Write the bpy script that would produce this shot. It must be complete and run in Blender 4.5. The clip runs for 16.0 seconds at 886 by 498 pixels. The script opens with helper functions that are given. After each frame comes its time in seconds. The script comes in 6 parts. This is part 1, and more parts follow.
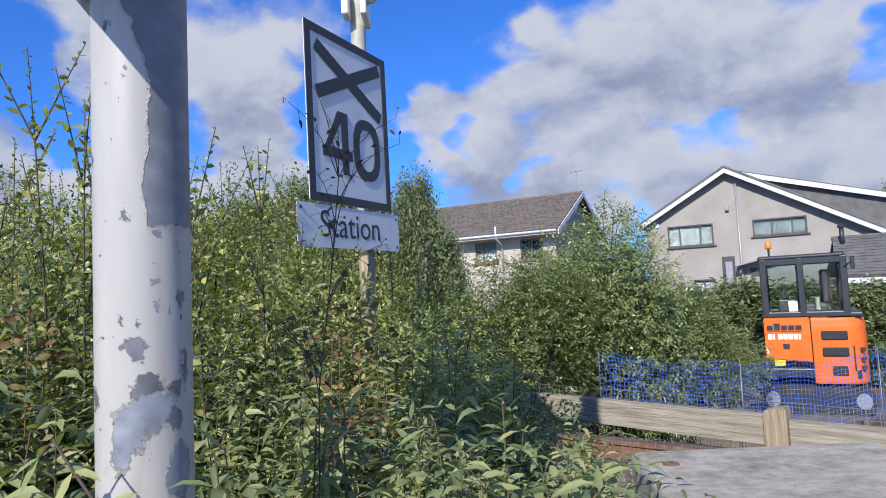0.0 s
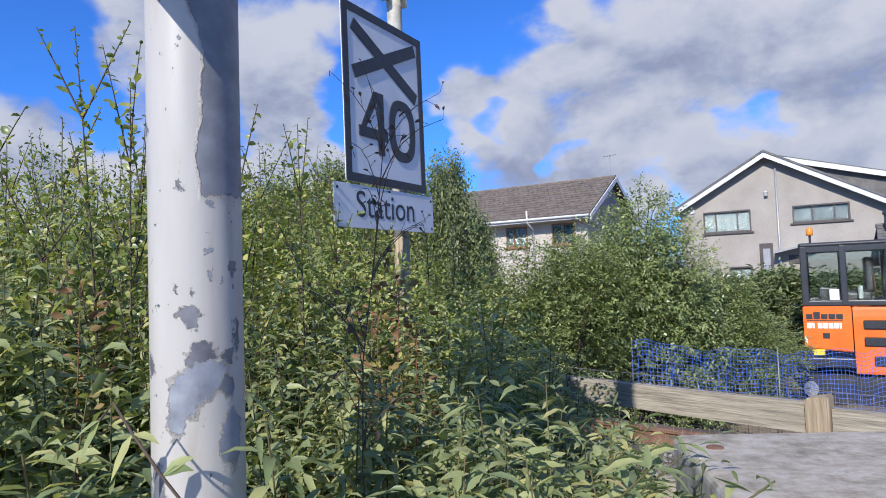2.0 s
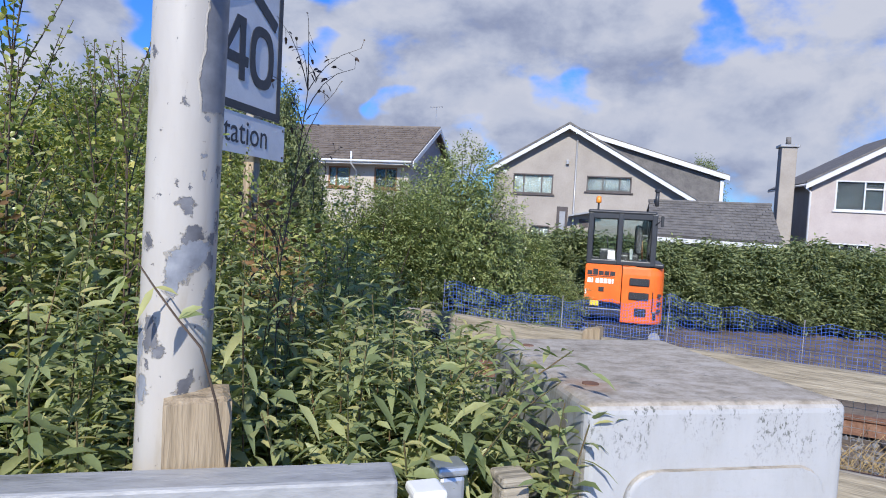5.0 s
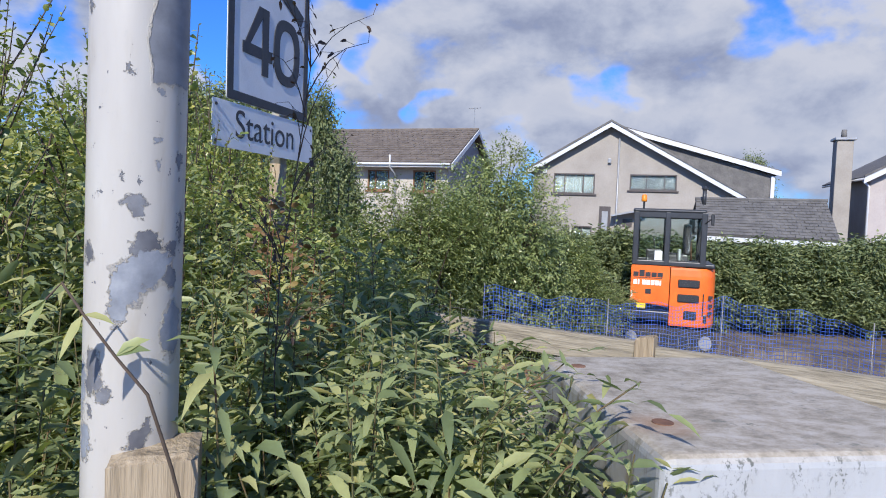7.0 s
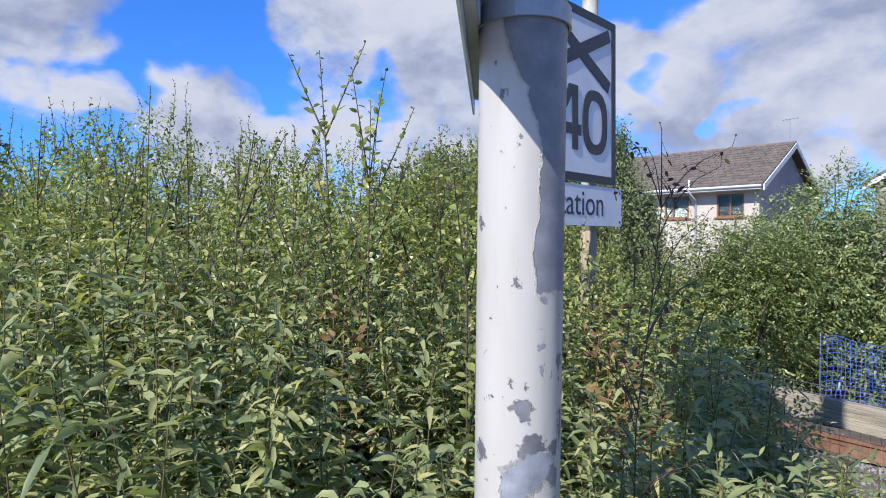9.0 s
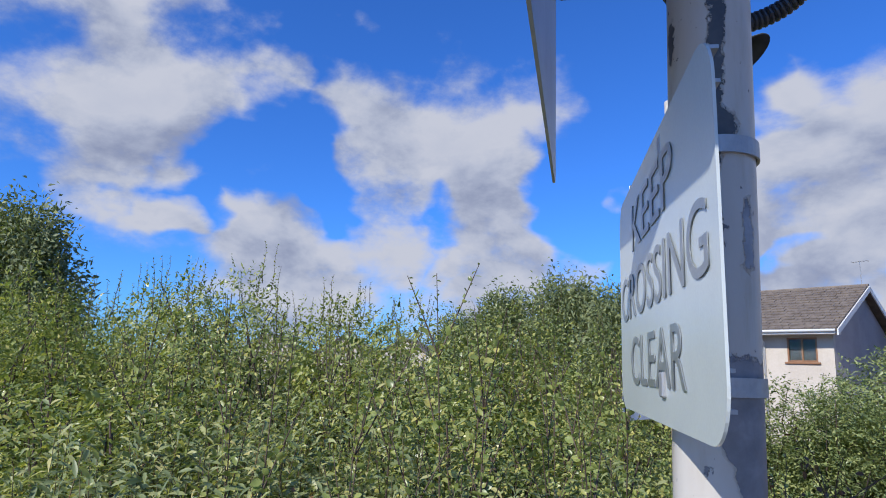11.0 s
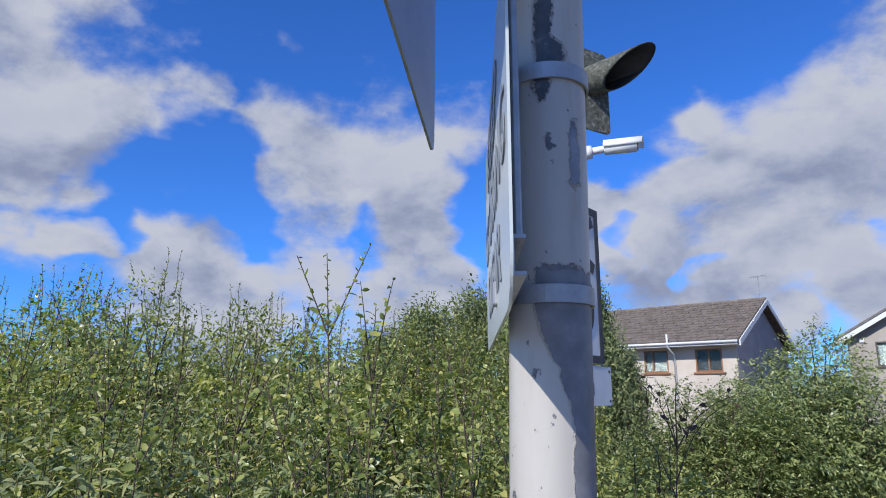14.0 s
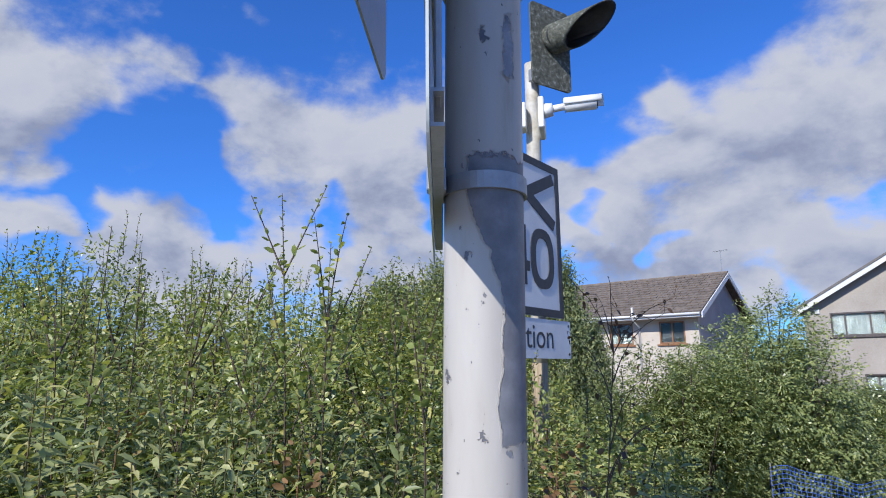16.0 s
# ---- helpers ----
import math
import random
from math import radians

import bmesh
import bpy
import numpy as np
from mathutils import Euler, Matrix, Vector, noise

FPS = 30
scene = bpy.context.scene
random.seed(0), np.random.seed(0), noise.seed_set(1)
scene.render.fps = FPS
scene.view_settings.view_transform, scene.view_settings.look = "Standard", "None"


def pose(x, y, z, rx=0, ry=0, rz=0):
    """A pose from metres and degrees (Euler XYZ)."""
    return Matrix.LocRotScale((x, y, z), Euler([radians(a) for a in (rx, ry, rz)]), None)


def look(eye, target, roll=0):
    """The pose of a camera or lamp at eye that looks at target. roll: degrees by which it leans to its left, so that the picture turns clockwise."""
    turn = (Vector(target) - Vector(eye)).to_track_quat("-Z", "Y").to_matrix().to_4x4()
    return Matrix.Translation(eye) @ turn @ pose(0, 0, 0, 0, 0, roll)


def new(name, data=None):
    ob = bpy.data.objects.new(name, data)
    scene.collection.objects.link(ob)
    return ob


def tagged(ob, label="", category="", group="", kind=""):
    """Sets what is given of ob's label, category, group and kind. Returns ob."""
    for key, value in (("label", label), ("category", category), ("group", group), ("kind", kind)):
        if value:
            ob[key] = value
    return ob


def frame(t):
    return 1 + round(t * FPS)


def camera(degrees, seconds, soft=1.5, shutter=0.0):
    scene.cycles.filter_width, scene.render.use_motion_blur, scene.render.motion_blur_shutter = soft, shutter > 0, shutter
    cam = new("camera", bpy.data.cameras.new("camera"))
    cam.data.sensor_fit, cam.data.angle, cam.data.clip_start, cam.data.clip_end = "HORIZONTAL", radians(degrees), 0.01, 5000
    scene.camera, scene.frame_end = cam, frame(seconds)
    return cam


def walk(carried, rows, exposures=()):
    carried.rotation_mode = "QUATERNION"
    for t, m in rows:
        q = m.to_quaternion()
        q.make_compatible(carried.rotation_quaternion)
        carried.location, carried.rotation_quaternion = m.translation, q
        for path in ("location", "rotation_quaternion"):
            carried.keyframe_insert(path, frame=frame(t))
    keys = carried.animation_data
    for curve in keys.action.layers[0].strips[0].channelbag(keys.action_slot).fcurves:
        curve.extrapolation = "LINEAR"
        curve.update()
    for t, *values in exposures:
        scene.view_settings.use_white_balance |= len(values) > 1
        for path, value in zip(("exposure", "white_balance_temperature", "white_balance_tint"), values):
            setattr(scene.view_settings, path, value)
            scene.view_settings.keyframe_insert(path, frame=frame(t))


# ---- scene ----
import itertools

cam = camera(70.9, 16.0, soft=1.0)
PATH = [
    (0, (-0.015, 0.04, 1.713), (-0.031, 2.036, 1.843), -3.1),
    (0.5, (-0.032, 0.05, 1.709), (-0.111, 2.045, 1.839), -3.1),
    (1, (-0.037, 0.058, 1.695), (-0.178, 2.05, 1.811), -2.9),
    (1.5, (-0.049, 0.053, 1.689), (-0.221, 2.042, 1.803), -2.7),
    (2, (-0.041, 0.048, 1.7), (-0.156, 2.043, 1.784), -2.4),
    (2.5, (-0.032, 0.002, 1.715), (0.021, 2.0, 1.771), -2.1),
    (3, (-0.178, 0.068, 1.716), (-0.105, 2.066, 1.751), -1.5),
    (3.5, (-0.33, 0.153, 1.614), (-0.233, 2.15, 1.59), -0.9),
    (4, (-0.363, 0.093, 1.625), (-0.246, 2.09, 1.584), 0.1),
    (4.5, (-0.249, -0.122, 1.639), (-0.089, 1.869, 1.527), 0.9),
    (5, (-0.229, -0.252, 1.665), (0.24, 1.689, 1.564), 3.0),
    (5.2, (-0.25, -0.23, 1.672), (0.251, 1.704, 1.571), 3.1),
    (7.3, (-0.151, 0.006, 1.66), (0.097, 1.988, 1.559), 1.5),
    (7.5, (-0.169, 0.018, 1.664), (-0.029, 2.01, 1.56), 1.5),
    (8, (-0.224, 0.051, 1.714), (-0.423, 2.038, 1.605), 1.0),
    (8.5, (-0.252, 0.051, 1.72), (-0.681, 2.001, 1.624), 0.3),
    (9, (-0.265, 0.015, 1.872), (-0.838, 1.932, 1.848), -0.2),
    (9.5, (-0.334, -0.077, 2.037), (-1.044, 1.786, 2.199), 1.0),
    (9.7, (-0.365, -0.115, 2.07), (-1.122, 1.723, 2.299), 0.5),
    (11.8, (-0.433, -0.062, 2.234), (-1.097, 1.73, 2.823), 3.5),
    (12, (-0.371, -0.028, 2.252), (-0.903, 1.765, 2.96), 0.7),
    (12.5, (-0.293, -0.043, 2.241), (-0.646, 1.704, 3.147), -0.7),
    (13, (-0.266, -0.063, 2.226), (-0.59, 1.663, 3.184), -1.3),
    (13.5, (-0.3, -0.036, 2.127), (-0.727, 1.827, 2.717), -0.6),
    (14, (-0.322, -0.052, 2.029), (-0.815, 1.834, 2.476), 0.2),
    (14.5, (-0.331, -0.042, 2.01), (-0.83, 1.849, 2.432), 0.6),
    (15, (-0.328, -0.074, 1.954), (-0.804, 1.823, 2.372), 0.5),
    (15.5, (-0.33, -0.04, 1.926), (-0.762, 1.872, 2.323), 0.0),
    (16, (-0.277, -0.034, 1.906), (-0.681, 1.888, 2.283), -0.5),
]
walk(cam, [(t, look(eye, target, roll)) for t, eye, target, roll in PATH], [(0, 0.55), (2.0, 0.57), (3.0, 0.67), (4.0, 0.67), (5.0, 0.54), (7.5, 0.55), (8.5, 0.73), (9.2, 0.73), (9.8, 0.59), (11.8, 0.43), (12.1, 0.37), (12.5, 0.19), (13.1, 0.07), (13.5, 0.05), (14.0, 0.41), (16, 0.49)])

# ---- sky, sun ----
SUN = Vector((-0.31, -0.80, 0.62)).normalized()
SUN_EL = math.asin(SUN.z)
world = bpy.data.worlds.new("sky")
scene.world = world
world.use_nodes = True
wt = world.node_tree
wt.nodes.clear()


class G:
    """Short hand for node trees."""
    def __init__(self, tree):
        self.t = tree

    def n(self, kind, **kw):
        nd = self.t.nodes.new(kind)
        for k, v in kw.items():
            if k.startswith("i_"):
                nd.inputs[k[2:].replace("_", " ")].default_value = v
        return nd

    def l(self, a, b):
        self.t.links.new(a, b)

    def put(self, sock, v):
        if hasattr(v, "node"):
            self.l(v, sock)
        else:
            sock.default_value = v

    def math(self, op, a, b=0.0, clamp=False):
        nd = self.t.nodes.new("ShaderNodeMath")
        nd.operation, nd.use_clamp = op, clamp
        self.put(nd.inputs[0], a)
        self.put(nd.inputs[1], b)
        return nd.outputs[0]

    def vmath(self, op, a, b=(0, 0, 0)):
        nd = self.t.nodes.new("ShaderNodeVectorMath")
        nd.operation = op
        self.put(nd.inputs[0], a)
        self.put(nd.inputs[1], b)
        return nd

    def noise(self, vec, scale, detail=4.0, rough=0.55, dist=0.0):
        nd = self.t.nodes.new("ShaderNodeTexNoise")
        if vec is not None:
            self.l(vec, nd.inputs["Vector"])
        nd.inputs["Scale"].default_value = scale
        nd.inputs["Detail"].default_value = detail
        nd.inputs["Roughness"].default_value = rough
        nd.inputs["Distortion"].default_value = dist
        return nd.outputs["Fac"]

    def ramp(self, fac, stops, interp="LINEAR"):
        nd = self.t.nodes.new("ShaderNodeValToRGB")
        cr = nd.color_ramp
        cr.interpolation = interp
        while len(cr.elements) < len(stops):
            cr.elements.new(0.5)
        for e, (p, c) in zip(cr.elements, stops):
            e.position = p
            e.color = (*c, 1) if len(c) == 3 else c
        self.put(nd.inputs[0], fac)
        return nd.outputs[0]

    def mix(self, fac, a, b, blend="MIX"):
        nd = self.t.nodes.new("ShaderNodeMix")
        nd.data_type, nd.blend_type = "RGBA", blend
        self.put(nd.inputs[0], fac)
        for s, v in ((nd.inputs[6], a), (nd.inputs[7], b)):
            if isinstance(v, tuple):
                v = (*v, 1)
            self.put(s, v)
        return nd.outputs[2]

    def step(self, v, lo, hi):
        nd = self.t.nodes.new("ShaderNodeMapRange")
        nd.interpolation_type = "SMOOTHSTEP"
        self.put(nd.inputs[0], v)
        nd.inputs[1].default_value, nd.inputs[2].default_value = lo, hi
        return nd.outputs[0]


g = G(wt)
sky = g.n("ShaderNodeTexSky")
sky.sky_type = "NISHITA"
sky.sun_disc = False
sky.sun_elevation = SUN_EL
sky.sun_rotation = math.atan2(SUN.x, SUN.y)
sky.air_density, sky.dust_density, sky.ozone_density = 1.0, 0.4, 3.0
tc = g.n("ShaderNodeTexCoord")
way = tc.outputs["Generated"]
sep = g.n("ShaderNodeSeparateXYZ")
g.l(way, sep.inputs[0])
# broken cumulus: soft heaps where the clouds stand, gaps of blue between, all frayed by noise
flat = g.vmath("MULTIPLY", way, (1.0, 1.0, 1.55)).outputs[0]
big = g.noise(flat, 4.2, 10.0, 0.56, 0.12)
fray = g.noise(flat, 11.0, 9.0, 0.62, 0.0)
above = g.noise(g.vmath("ADD", flat, (-0.03, -0.02, 0.06)).outputs[0], 4.2, 10.0, 0.56, 0.12)
# azimuth from north, elevation, radius in degrees, weight: clouds above zero, blue gaps below
HEAPS = ((-50, 30, 6, 1), (-46, 25, 6, 1), (-41, 24, 4, 1), (-49, 19, 5, 1), (-46, 12, 2, 1), (-52, 40, 8, 0.6), (-31, 23, 5, 1), (-23, 25, 6, 1), (-27, 18, 5, 1), (-19, 19, 5, 1), (-14, 24, 3.5, 0.9),
         (-36, 11, 6, 1), (-30, 13, 5, 1), (-20, 11, 2.6, 0.8), (-16, 9, 3.6, 1), (22, 24, 6, 1), (27, 26, 6, 1), (20, 28, 3, 1), (11, 20, 6, 1), (6, 19, 4.2, 1), (17, 16, 6, 1), (25, 16, 7, 1),
         (33, 14, 7, 1), (4, 11, 4, 1), (12, 13, 4, 0.9), (21, 8, 4, 1), (9, 7, 4, 1), (30, 10, 6, 1), (11, 44, 4.4, 0.55), (28, 38, 3, 0.5), (29, 32, 3, 0.5), (-35, 26, 1.8, 0.5), (-18, 15, 5, 1), (-1, 16, 3, 1), (43, 12, 8, 1), (45, 20, 8, 0.9),
         (-40, 36, 8, -1), (-38, 18, 4, -1), (12, 32, 7, -1), (19, 36, 6, -1), (-44, 14, 2.2, -0.8), (-22, 14, 1.8, -0.6), (-22, 38, 10, -1), (3, 24, 4, -1), (-3, 21, 3, -1), (-10, 29, 5, -0.8), (-9, 15, 3, -0.8),
         (3, 13.5, 1.4, -0.8), (24, 10, 1.6, -0.6), (8, 9.5, 1.2, -0.6), (-33, 16.5, 2.5, -1), (-4, 10, 2.1, -0.7), (37, 17, 1.6, -0.7))
heap, gap = 0.0, 0.0
curl = g.n("ShaderNodeTexNoise")
curl.inputs["Scale"].default_value, curl.inputs["Detail"].default_value, curl.inputs["Roughness"].default_value = 6.0, 3.0, 0.5
g.l(flat, curl.inputs["Vector"])
drift = g.vmath("SCALE", g.vmath("SUBTRACT", curl.outputs["Color"], (0.5, 0.5, 0.5)).outputs[0])
drift.inputs[3].default_value = 0.24
bent = g.vmath("NORMALIZE", g.vmath("ADD", way, drift.outputs[0]).outputs[0]).outputs[0]
for az, el, size, weight in HEAPS:
    aim = (math.sin(radians(az)) * math.cos(radians(el)), math.cos(radians(az)) * math.cos(radians(el)), math.sin(radians(el)))
    near = g.math("MULTIPLY", g.step(g.vmath("DOT_PRODUCT", bent, aim).outputs["Value"], math.cos(radians(size * 1.75)), math.cos(radians(size * 0.35))), abs(weight))
    if weight > 0:
        heap = g.math("MAXIMUM", heap, near)
    else:
        gap = g.math("MAXIMUM", gap, near)
low = g.step(sep.outputs[2], 0.30, 0.02)
cover = g.math("ADD", g.math("MULTIPLY", big, 0.85), g.math("MULTIPLY", g.math("SUBTRACT", fray, 0.5), 0.30))
cover = g.math("ADD", cover, g.math("SUBTRACT", g.math("MULTIPLY", heap, 0.26), g.math("MULTIPLY", gap, 0.30)))
cover = g.math("ADD", cover, g.math("ADD", 0.05, g.math("MULTIPLY", low, 0.03)))
mask = g.step(cover, 0.44, 0.70)
side = g.math("ADD", 0.62, g.math("MULTIPLY", g.math("SUBTRACT", big, above), 4.2), True)
core = g.step(cover, 0.62, 0.92)
lit = g.math("MULTIPLY", g.math("ADD", side, g.math("MULTIPLY", g.math("SUBTRACT", fray, 0.5), 0.9)), g.math("SUBTRACT", 1.06, g.math("MULTIPLY", core, 0.30)))
body = g.ramp(lit, [(0.0, (0.47, 0.545, 0.80)), (0.34, (0.62, 0.70, 0.95)), (0.62, (0.79, 0.865, 1.09)), (0.95, (0.95, 1.0, 1.18))])
cloud = g.vmath("SCALE", body)
cloud.inputs[3].default_value = 3.85
tint = g.mix(1.0, sky.outputs[0], (0.26, 0.63, 1.30), "MULTIPLY")
bg = g.n("ShaderNodeBackground")
g.l(g.mix(mask, tint, cloud.outputs[0]), bg.inputs[0])
bg.inputs[1].default_value = 0.11
wo = g.n("ShaderNodeOutputWorld")
g.l(bg.outputs[0], wo.inputs[0])

sun = new("sun", bpy.data.lights.new("sun", "SUN"))
sun.data.energy, sun.data.angle, sun.data.color = 4.1, radians(0.6), (1.0, 0.96, 0.90)
sun.matrix_world = look(SUN * 50, (0, 0, 0))


# ---- materials ----
def material(name, colors, scale=8.0, rough=0.7, metal=0.0, bump=0.2, fine=60.0, coords="Object", spec=0.5, island=False, stretch=(1, 1, 1)):
    """Two scales of noise through a colour ramp, with fine relief."""
    m = bpy.data.materials.new(name)
    m.use_nodes = True
    h = G(m.node_tree)
    p = m.node_tree.nodes["Principled BSDF"]
    t = h.n("ShaderNodeTexCoord")
    v = t.outputs[coords]
    if stretch != (1, 1, 1):
        v = h.vmath("MULTIPLY", v, stretch).outputs[0]
    a = h.noise(v, scale, 5.0, 0.6)
    b = h.noise(v, fine, 3.0, 0.6)
    f = h.math("ADD", h.math("MULTIPLY", a, 0.7), h.math("MULTIPLY", b, 0.3))
    k = len(colors) - 1
    col = h.ramp(f, [(0.34 + 0.32 * i / max(k, 1), c) for i, c in enumerate(colors)])
    h.l(col, p.inputs["Base Color"])
    p.inputs["Roughness"].default_value = rough
    p.inputs["Metallic"].default_value = metal
    p.inputs["Specular IOR Level"].default_value = spec
    if bump:
        bn = h.n("ShaderNodeBump")
        bn.inputs["Strength"].default_value = bump
        bn.inputs["Distance"].default_value = 0.02
        h.l(f, bn.inputs["Height"])
        h.l(bn.outputs[0], p.inputs["Normal"])
    return m


def leaf_material(name, stops, rough=0.36, through_light=0.34, spec=0.5):
    m = bpy.data.materials.new(name)
    m.use_nodes = True
    h = G(m.node_tree)
    p = m.node_tree.nodes["Principled BSDF"]
    geo = h.n("ShaderNodeNewGeometry")
    t = h.n("ShaderNodeTexCoord")
    clump = h.noise(t.outputs["Object"], 2.2, 3.0, 0.6)
    r = h.math("ADD", h.math("MULTIPLY", geo.outputs["Random Per Island"], 0.8), h.math("MULTIPLY", h.math("SUBTRACT", clump, 0.4), 0.5))
    col = h.ramp(r, stops)
    vein = h.noise(t.outputs["Object"], 90.0, 2.0, 0.5)
    col = h.mix(h.math("MULTIPLY", vein, 0.25), col, (0.02, 0.03, 0.01))
    h.l(col, p.inputs["Base Color"])
    p.inputs["Roughness"].default_value = rough
    p.inputs["Specular IOR Level"].default_value = spec
    tr = h.n("ShaderNodeBsdfTranslucent")
    warm = h.mix(1.0, col, (1.2, 1.25, 0.5), "MULTIPLY")
    h.l(warm, tr.inputs[0])
    ms = h.n("ShaderNodeMixShader")
    ms.inputs[0].default_value = through_light
    h.l(p.outputs[0], ms.inputs[1])
    h.l(tr.outputs[0], ms.inputs[2])
    h.l(ms.outputs[0], m.node_tree.nodes["Material Output"].inputs[0])
    return m


GREENS = [(0.0, (0.085, 0.12, 0.035)), (0.25, (0.185, 0.24, 0.07)), (0.52, (0.31, 0.36, 0.11)), (0.74, (0.44, 0.45, 0.15)), (0.88, (0.56, 0.50, 0.15)), (0.96, (0.50, 0.29, 0.12)), (1.0, (0.38, 0.18, 0.10))]
LANCE = [(0.0, (0.13, 0.17, 0.08)), (0.28, (0.24, 0.29, 0.135)), (0.54, (0.335, 0.375, 0.17)), (0.74, (0.43, 0.445, 0.205)), (0.86, (0.56, 0.50, 0.21)), (0.94, (0.50, 0.32, 0.21)), (1.0, (0.40, 0.21, 0.16))]
HAW = [(0.0, (0.085, 0.12, 0.045)), (0.30, (0.19, 0.24, 0.09)), (0.65, (0.32, 0.37, 0.145)), (1.0, (0.50, 0.51, 0.21))]
CYP = [(0.0, (0.08, 0.11, 0.05)), (0.5, (0.20, 0.245, 0.11)), (1.0, (0.38, 0.40, 0.17))]
M_hedge = leaf_material("hedge_leaf", GREENS)
M_lance = leaf_material("lance_leaf", LANCE, 0.42, 0.36, 0.35)
M_haw = leaf_material("bush_leaf", HAW)
M_cyp = leaf_material("cypress_spray", CYP, 0.6, 0.25)
M_stem = material("green_stem", [(0.05, 0.06, 0.02), (0.11, 0.1, 0.04), (0.14, 0.06, 0.03)], 14, 0.7)
M_twig = material("dark_twig", [(0.05, 0.035, 0.025), (0.1, 0.07, 0.05)], 20, 0.85)
M_bark = material("bark", [(0.06, 0.05, 0.04), (0.16, 0.13, 0.1)], 12, 0.9, bump=0.5)
M_soil = material("soil", [(0.055, 0.042, 0.031), (0.125, 0.097, 0.071), (0.20, 0.165, 0.125)], 1.4, 0.95, bump=0.8, fine=22)
M_ballast = material("ballast_stone", [(0.11, 0.11, 0.12), (0.2, 0.2, 0.2), (0.3, 0.29, 0.28)], 6, 0.9, bump=0.5, fine=40)
M_rust = material("rusty_steel", [(0.09, 0.04, 0.025), (0.17, 0.085, 0.05), (0.24, 0.14, 0.09)], 9, 0.85, bump=0.4)
M_wood = material("weathered_timber", [(0.19, 0.145, 0.09), (0.32, 0.25, 0.165), (0.41, 0.335, 0.235)], 4, 0.85, bump=0.5, fine=14, stretch=(12, 12, 0.8))
M_rail_wood = material("grey_timber", [(0.15, 0.13, 0.10), (0.29, 0.255, 0.195), (0.40, 0.355, 0.28)], 4, 0.88, bump=0.5, fine=14, stretch=(0.8, 12, 12))
M_sleeper = material("old_sleeper", [(0.05, 0.045, 0.04), (0.12, 0.1, 0.085)], 5, 0.9, bump=0.5)
M_galv = material("galvanised_steel", [(0.36, 0.39, 0.43), (0.48, 0.51, 0.54), (0.58, 0.6, 0.62)], 10, 0.42, 0.75, 0.08, 45)
M_railpaint = material("flaking_grey_paint", [(0.12, 0.115, 0.105), (0.23, 0.235, 0.24), (0.30, 0.305, 0.31), (0.34, 0.34, 0.335)], 9, 0.5, 0.0, 0.35, 70, stretch=(0.35, 1, 1))
M_dull = material("dull_zinc", [(0.30, 0.31, 0.32), (0.42, 0.42, 0.42)], 25, 0.5, 0.6, 0.12)
M_black = material("black_plastic", [(0.012, 0.013, 0.016), (0.03, 0.032, 0.036)], 20, 0.5, 0.0, 0.12)
M_hose = material("ribbed_hose", [(0.014, 0.016, 0.02), (0.03, 0.033, 0.04)], 30, 0.36, 0.0, 0.1)
M_backgrey = material("grey_sign_back", [(0.25, 0.255, 0.265), (0.31, 0.315, 0.325), (0.36, 0.365, 0.37)], 3, 0.42, 0.3, 0.05, 50)
M_hood = material("hood_paint", [(0.20, 0.20, 0.205), (0.26, 0.26, 0.265)], 60, 0.38, 0.0, 0.08, 260)
M_sign = material("sign_white", [(0.58, 0.59, 0.605), (0.66, 0.67, 0.685), (0.70, 0.71, 0.725)], 5, 0.5, 0.0, 0.03, 120)
M_reflect = material("reflective_white", [(0.42, 0.46, 0.455), (0.48, 0.52, 0.51)], 4, 0.25, 0.0, 0.02, 300)
M_ink = material("sign_black", [(0.02, 0.021, 0.026), (0.035, 0.037, 0.043)], 15, 0.5, 0.0, 0.05)
# sign ink lightened to grey: grazing glare put into the colour
M_signgrey = material("glare_grey_ink", [(0.14, 0.16, 0.175), (0.20, 0.22, 0.235)], 15, 0.28, 0.0, 0.03)
M_lichen = material("lichened_black", [(0.03, 0.032, 0.03), (0.06, 0.065, 0.05), (0.10, 0.105, 0.085), (0.28, 0.29, 0.27)], 40, 0.85, 0.0, 0.4, 130)
M_white = material("white_enamel", [(0.66, 0.67, 0.67), (0.76, 0.77, 0.77)], 8, 0.35, 0.0, 0.04)
M_cream = material("cream_paint", [(0.30, 0.26, 0.20), (0.42, 0.40, 0.35), (0.50, 0.49, 0.45)], 9, 0.6, 0.0, 0.1)
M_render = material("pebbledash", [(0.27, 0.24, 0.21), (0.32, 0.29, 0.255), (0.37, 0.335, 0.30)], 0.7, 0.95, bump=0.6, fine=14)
M_render2 = material("cream_render", [(0.40, 0.355, 0.30), (0.47, 0.42, 0.36), (0.52, 0.475, 0.42)], 0.8, 0.95, bump=0.5, fine=14)
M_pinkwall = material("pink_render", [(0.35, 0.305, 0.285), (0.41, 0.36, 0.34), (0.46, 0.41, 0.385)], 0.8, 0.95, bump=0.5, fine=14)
M_tile = material("brown_roof_tile", [(0.10, 0.08, 0.066), (0.15, 0.122, 0.10), (0.20, 0.165, 0.135)], 2.5, 0.85, bump=0.4, fine=20)
M_slate = material("grey_slate", [(0.085, 0.08, 0.078), (0.125, 0.118, 0.112), (0.17, 0.16, 0.15)], 2.2, 0.8, bump=0.4, fine=16)
M_fascia = material("white_upvc", [(0.54, 0.55, 0.56), (0.61, 0.62, 0.63)], 3, 0.4, 0.0, 0.03)
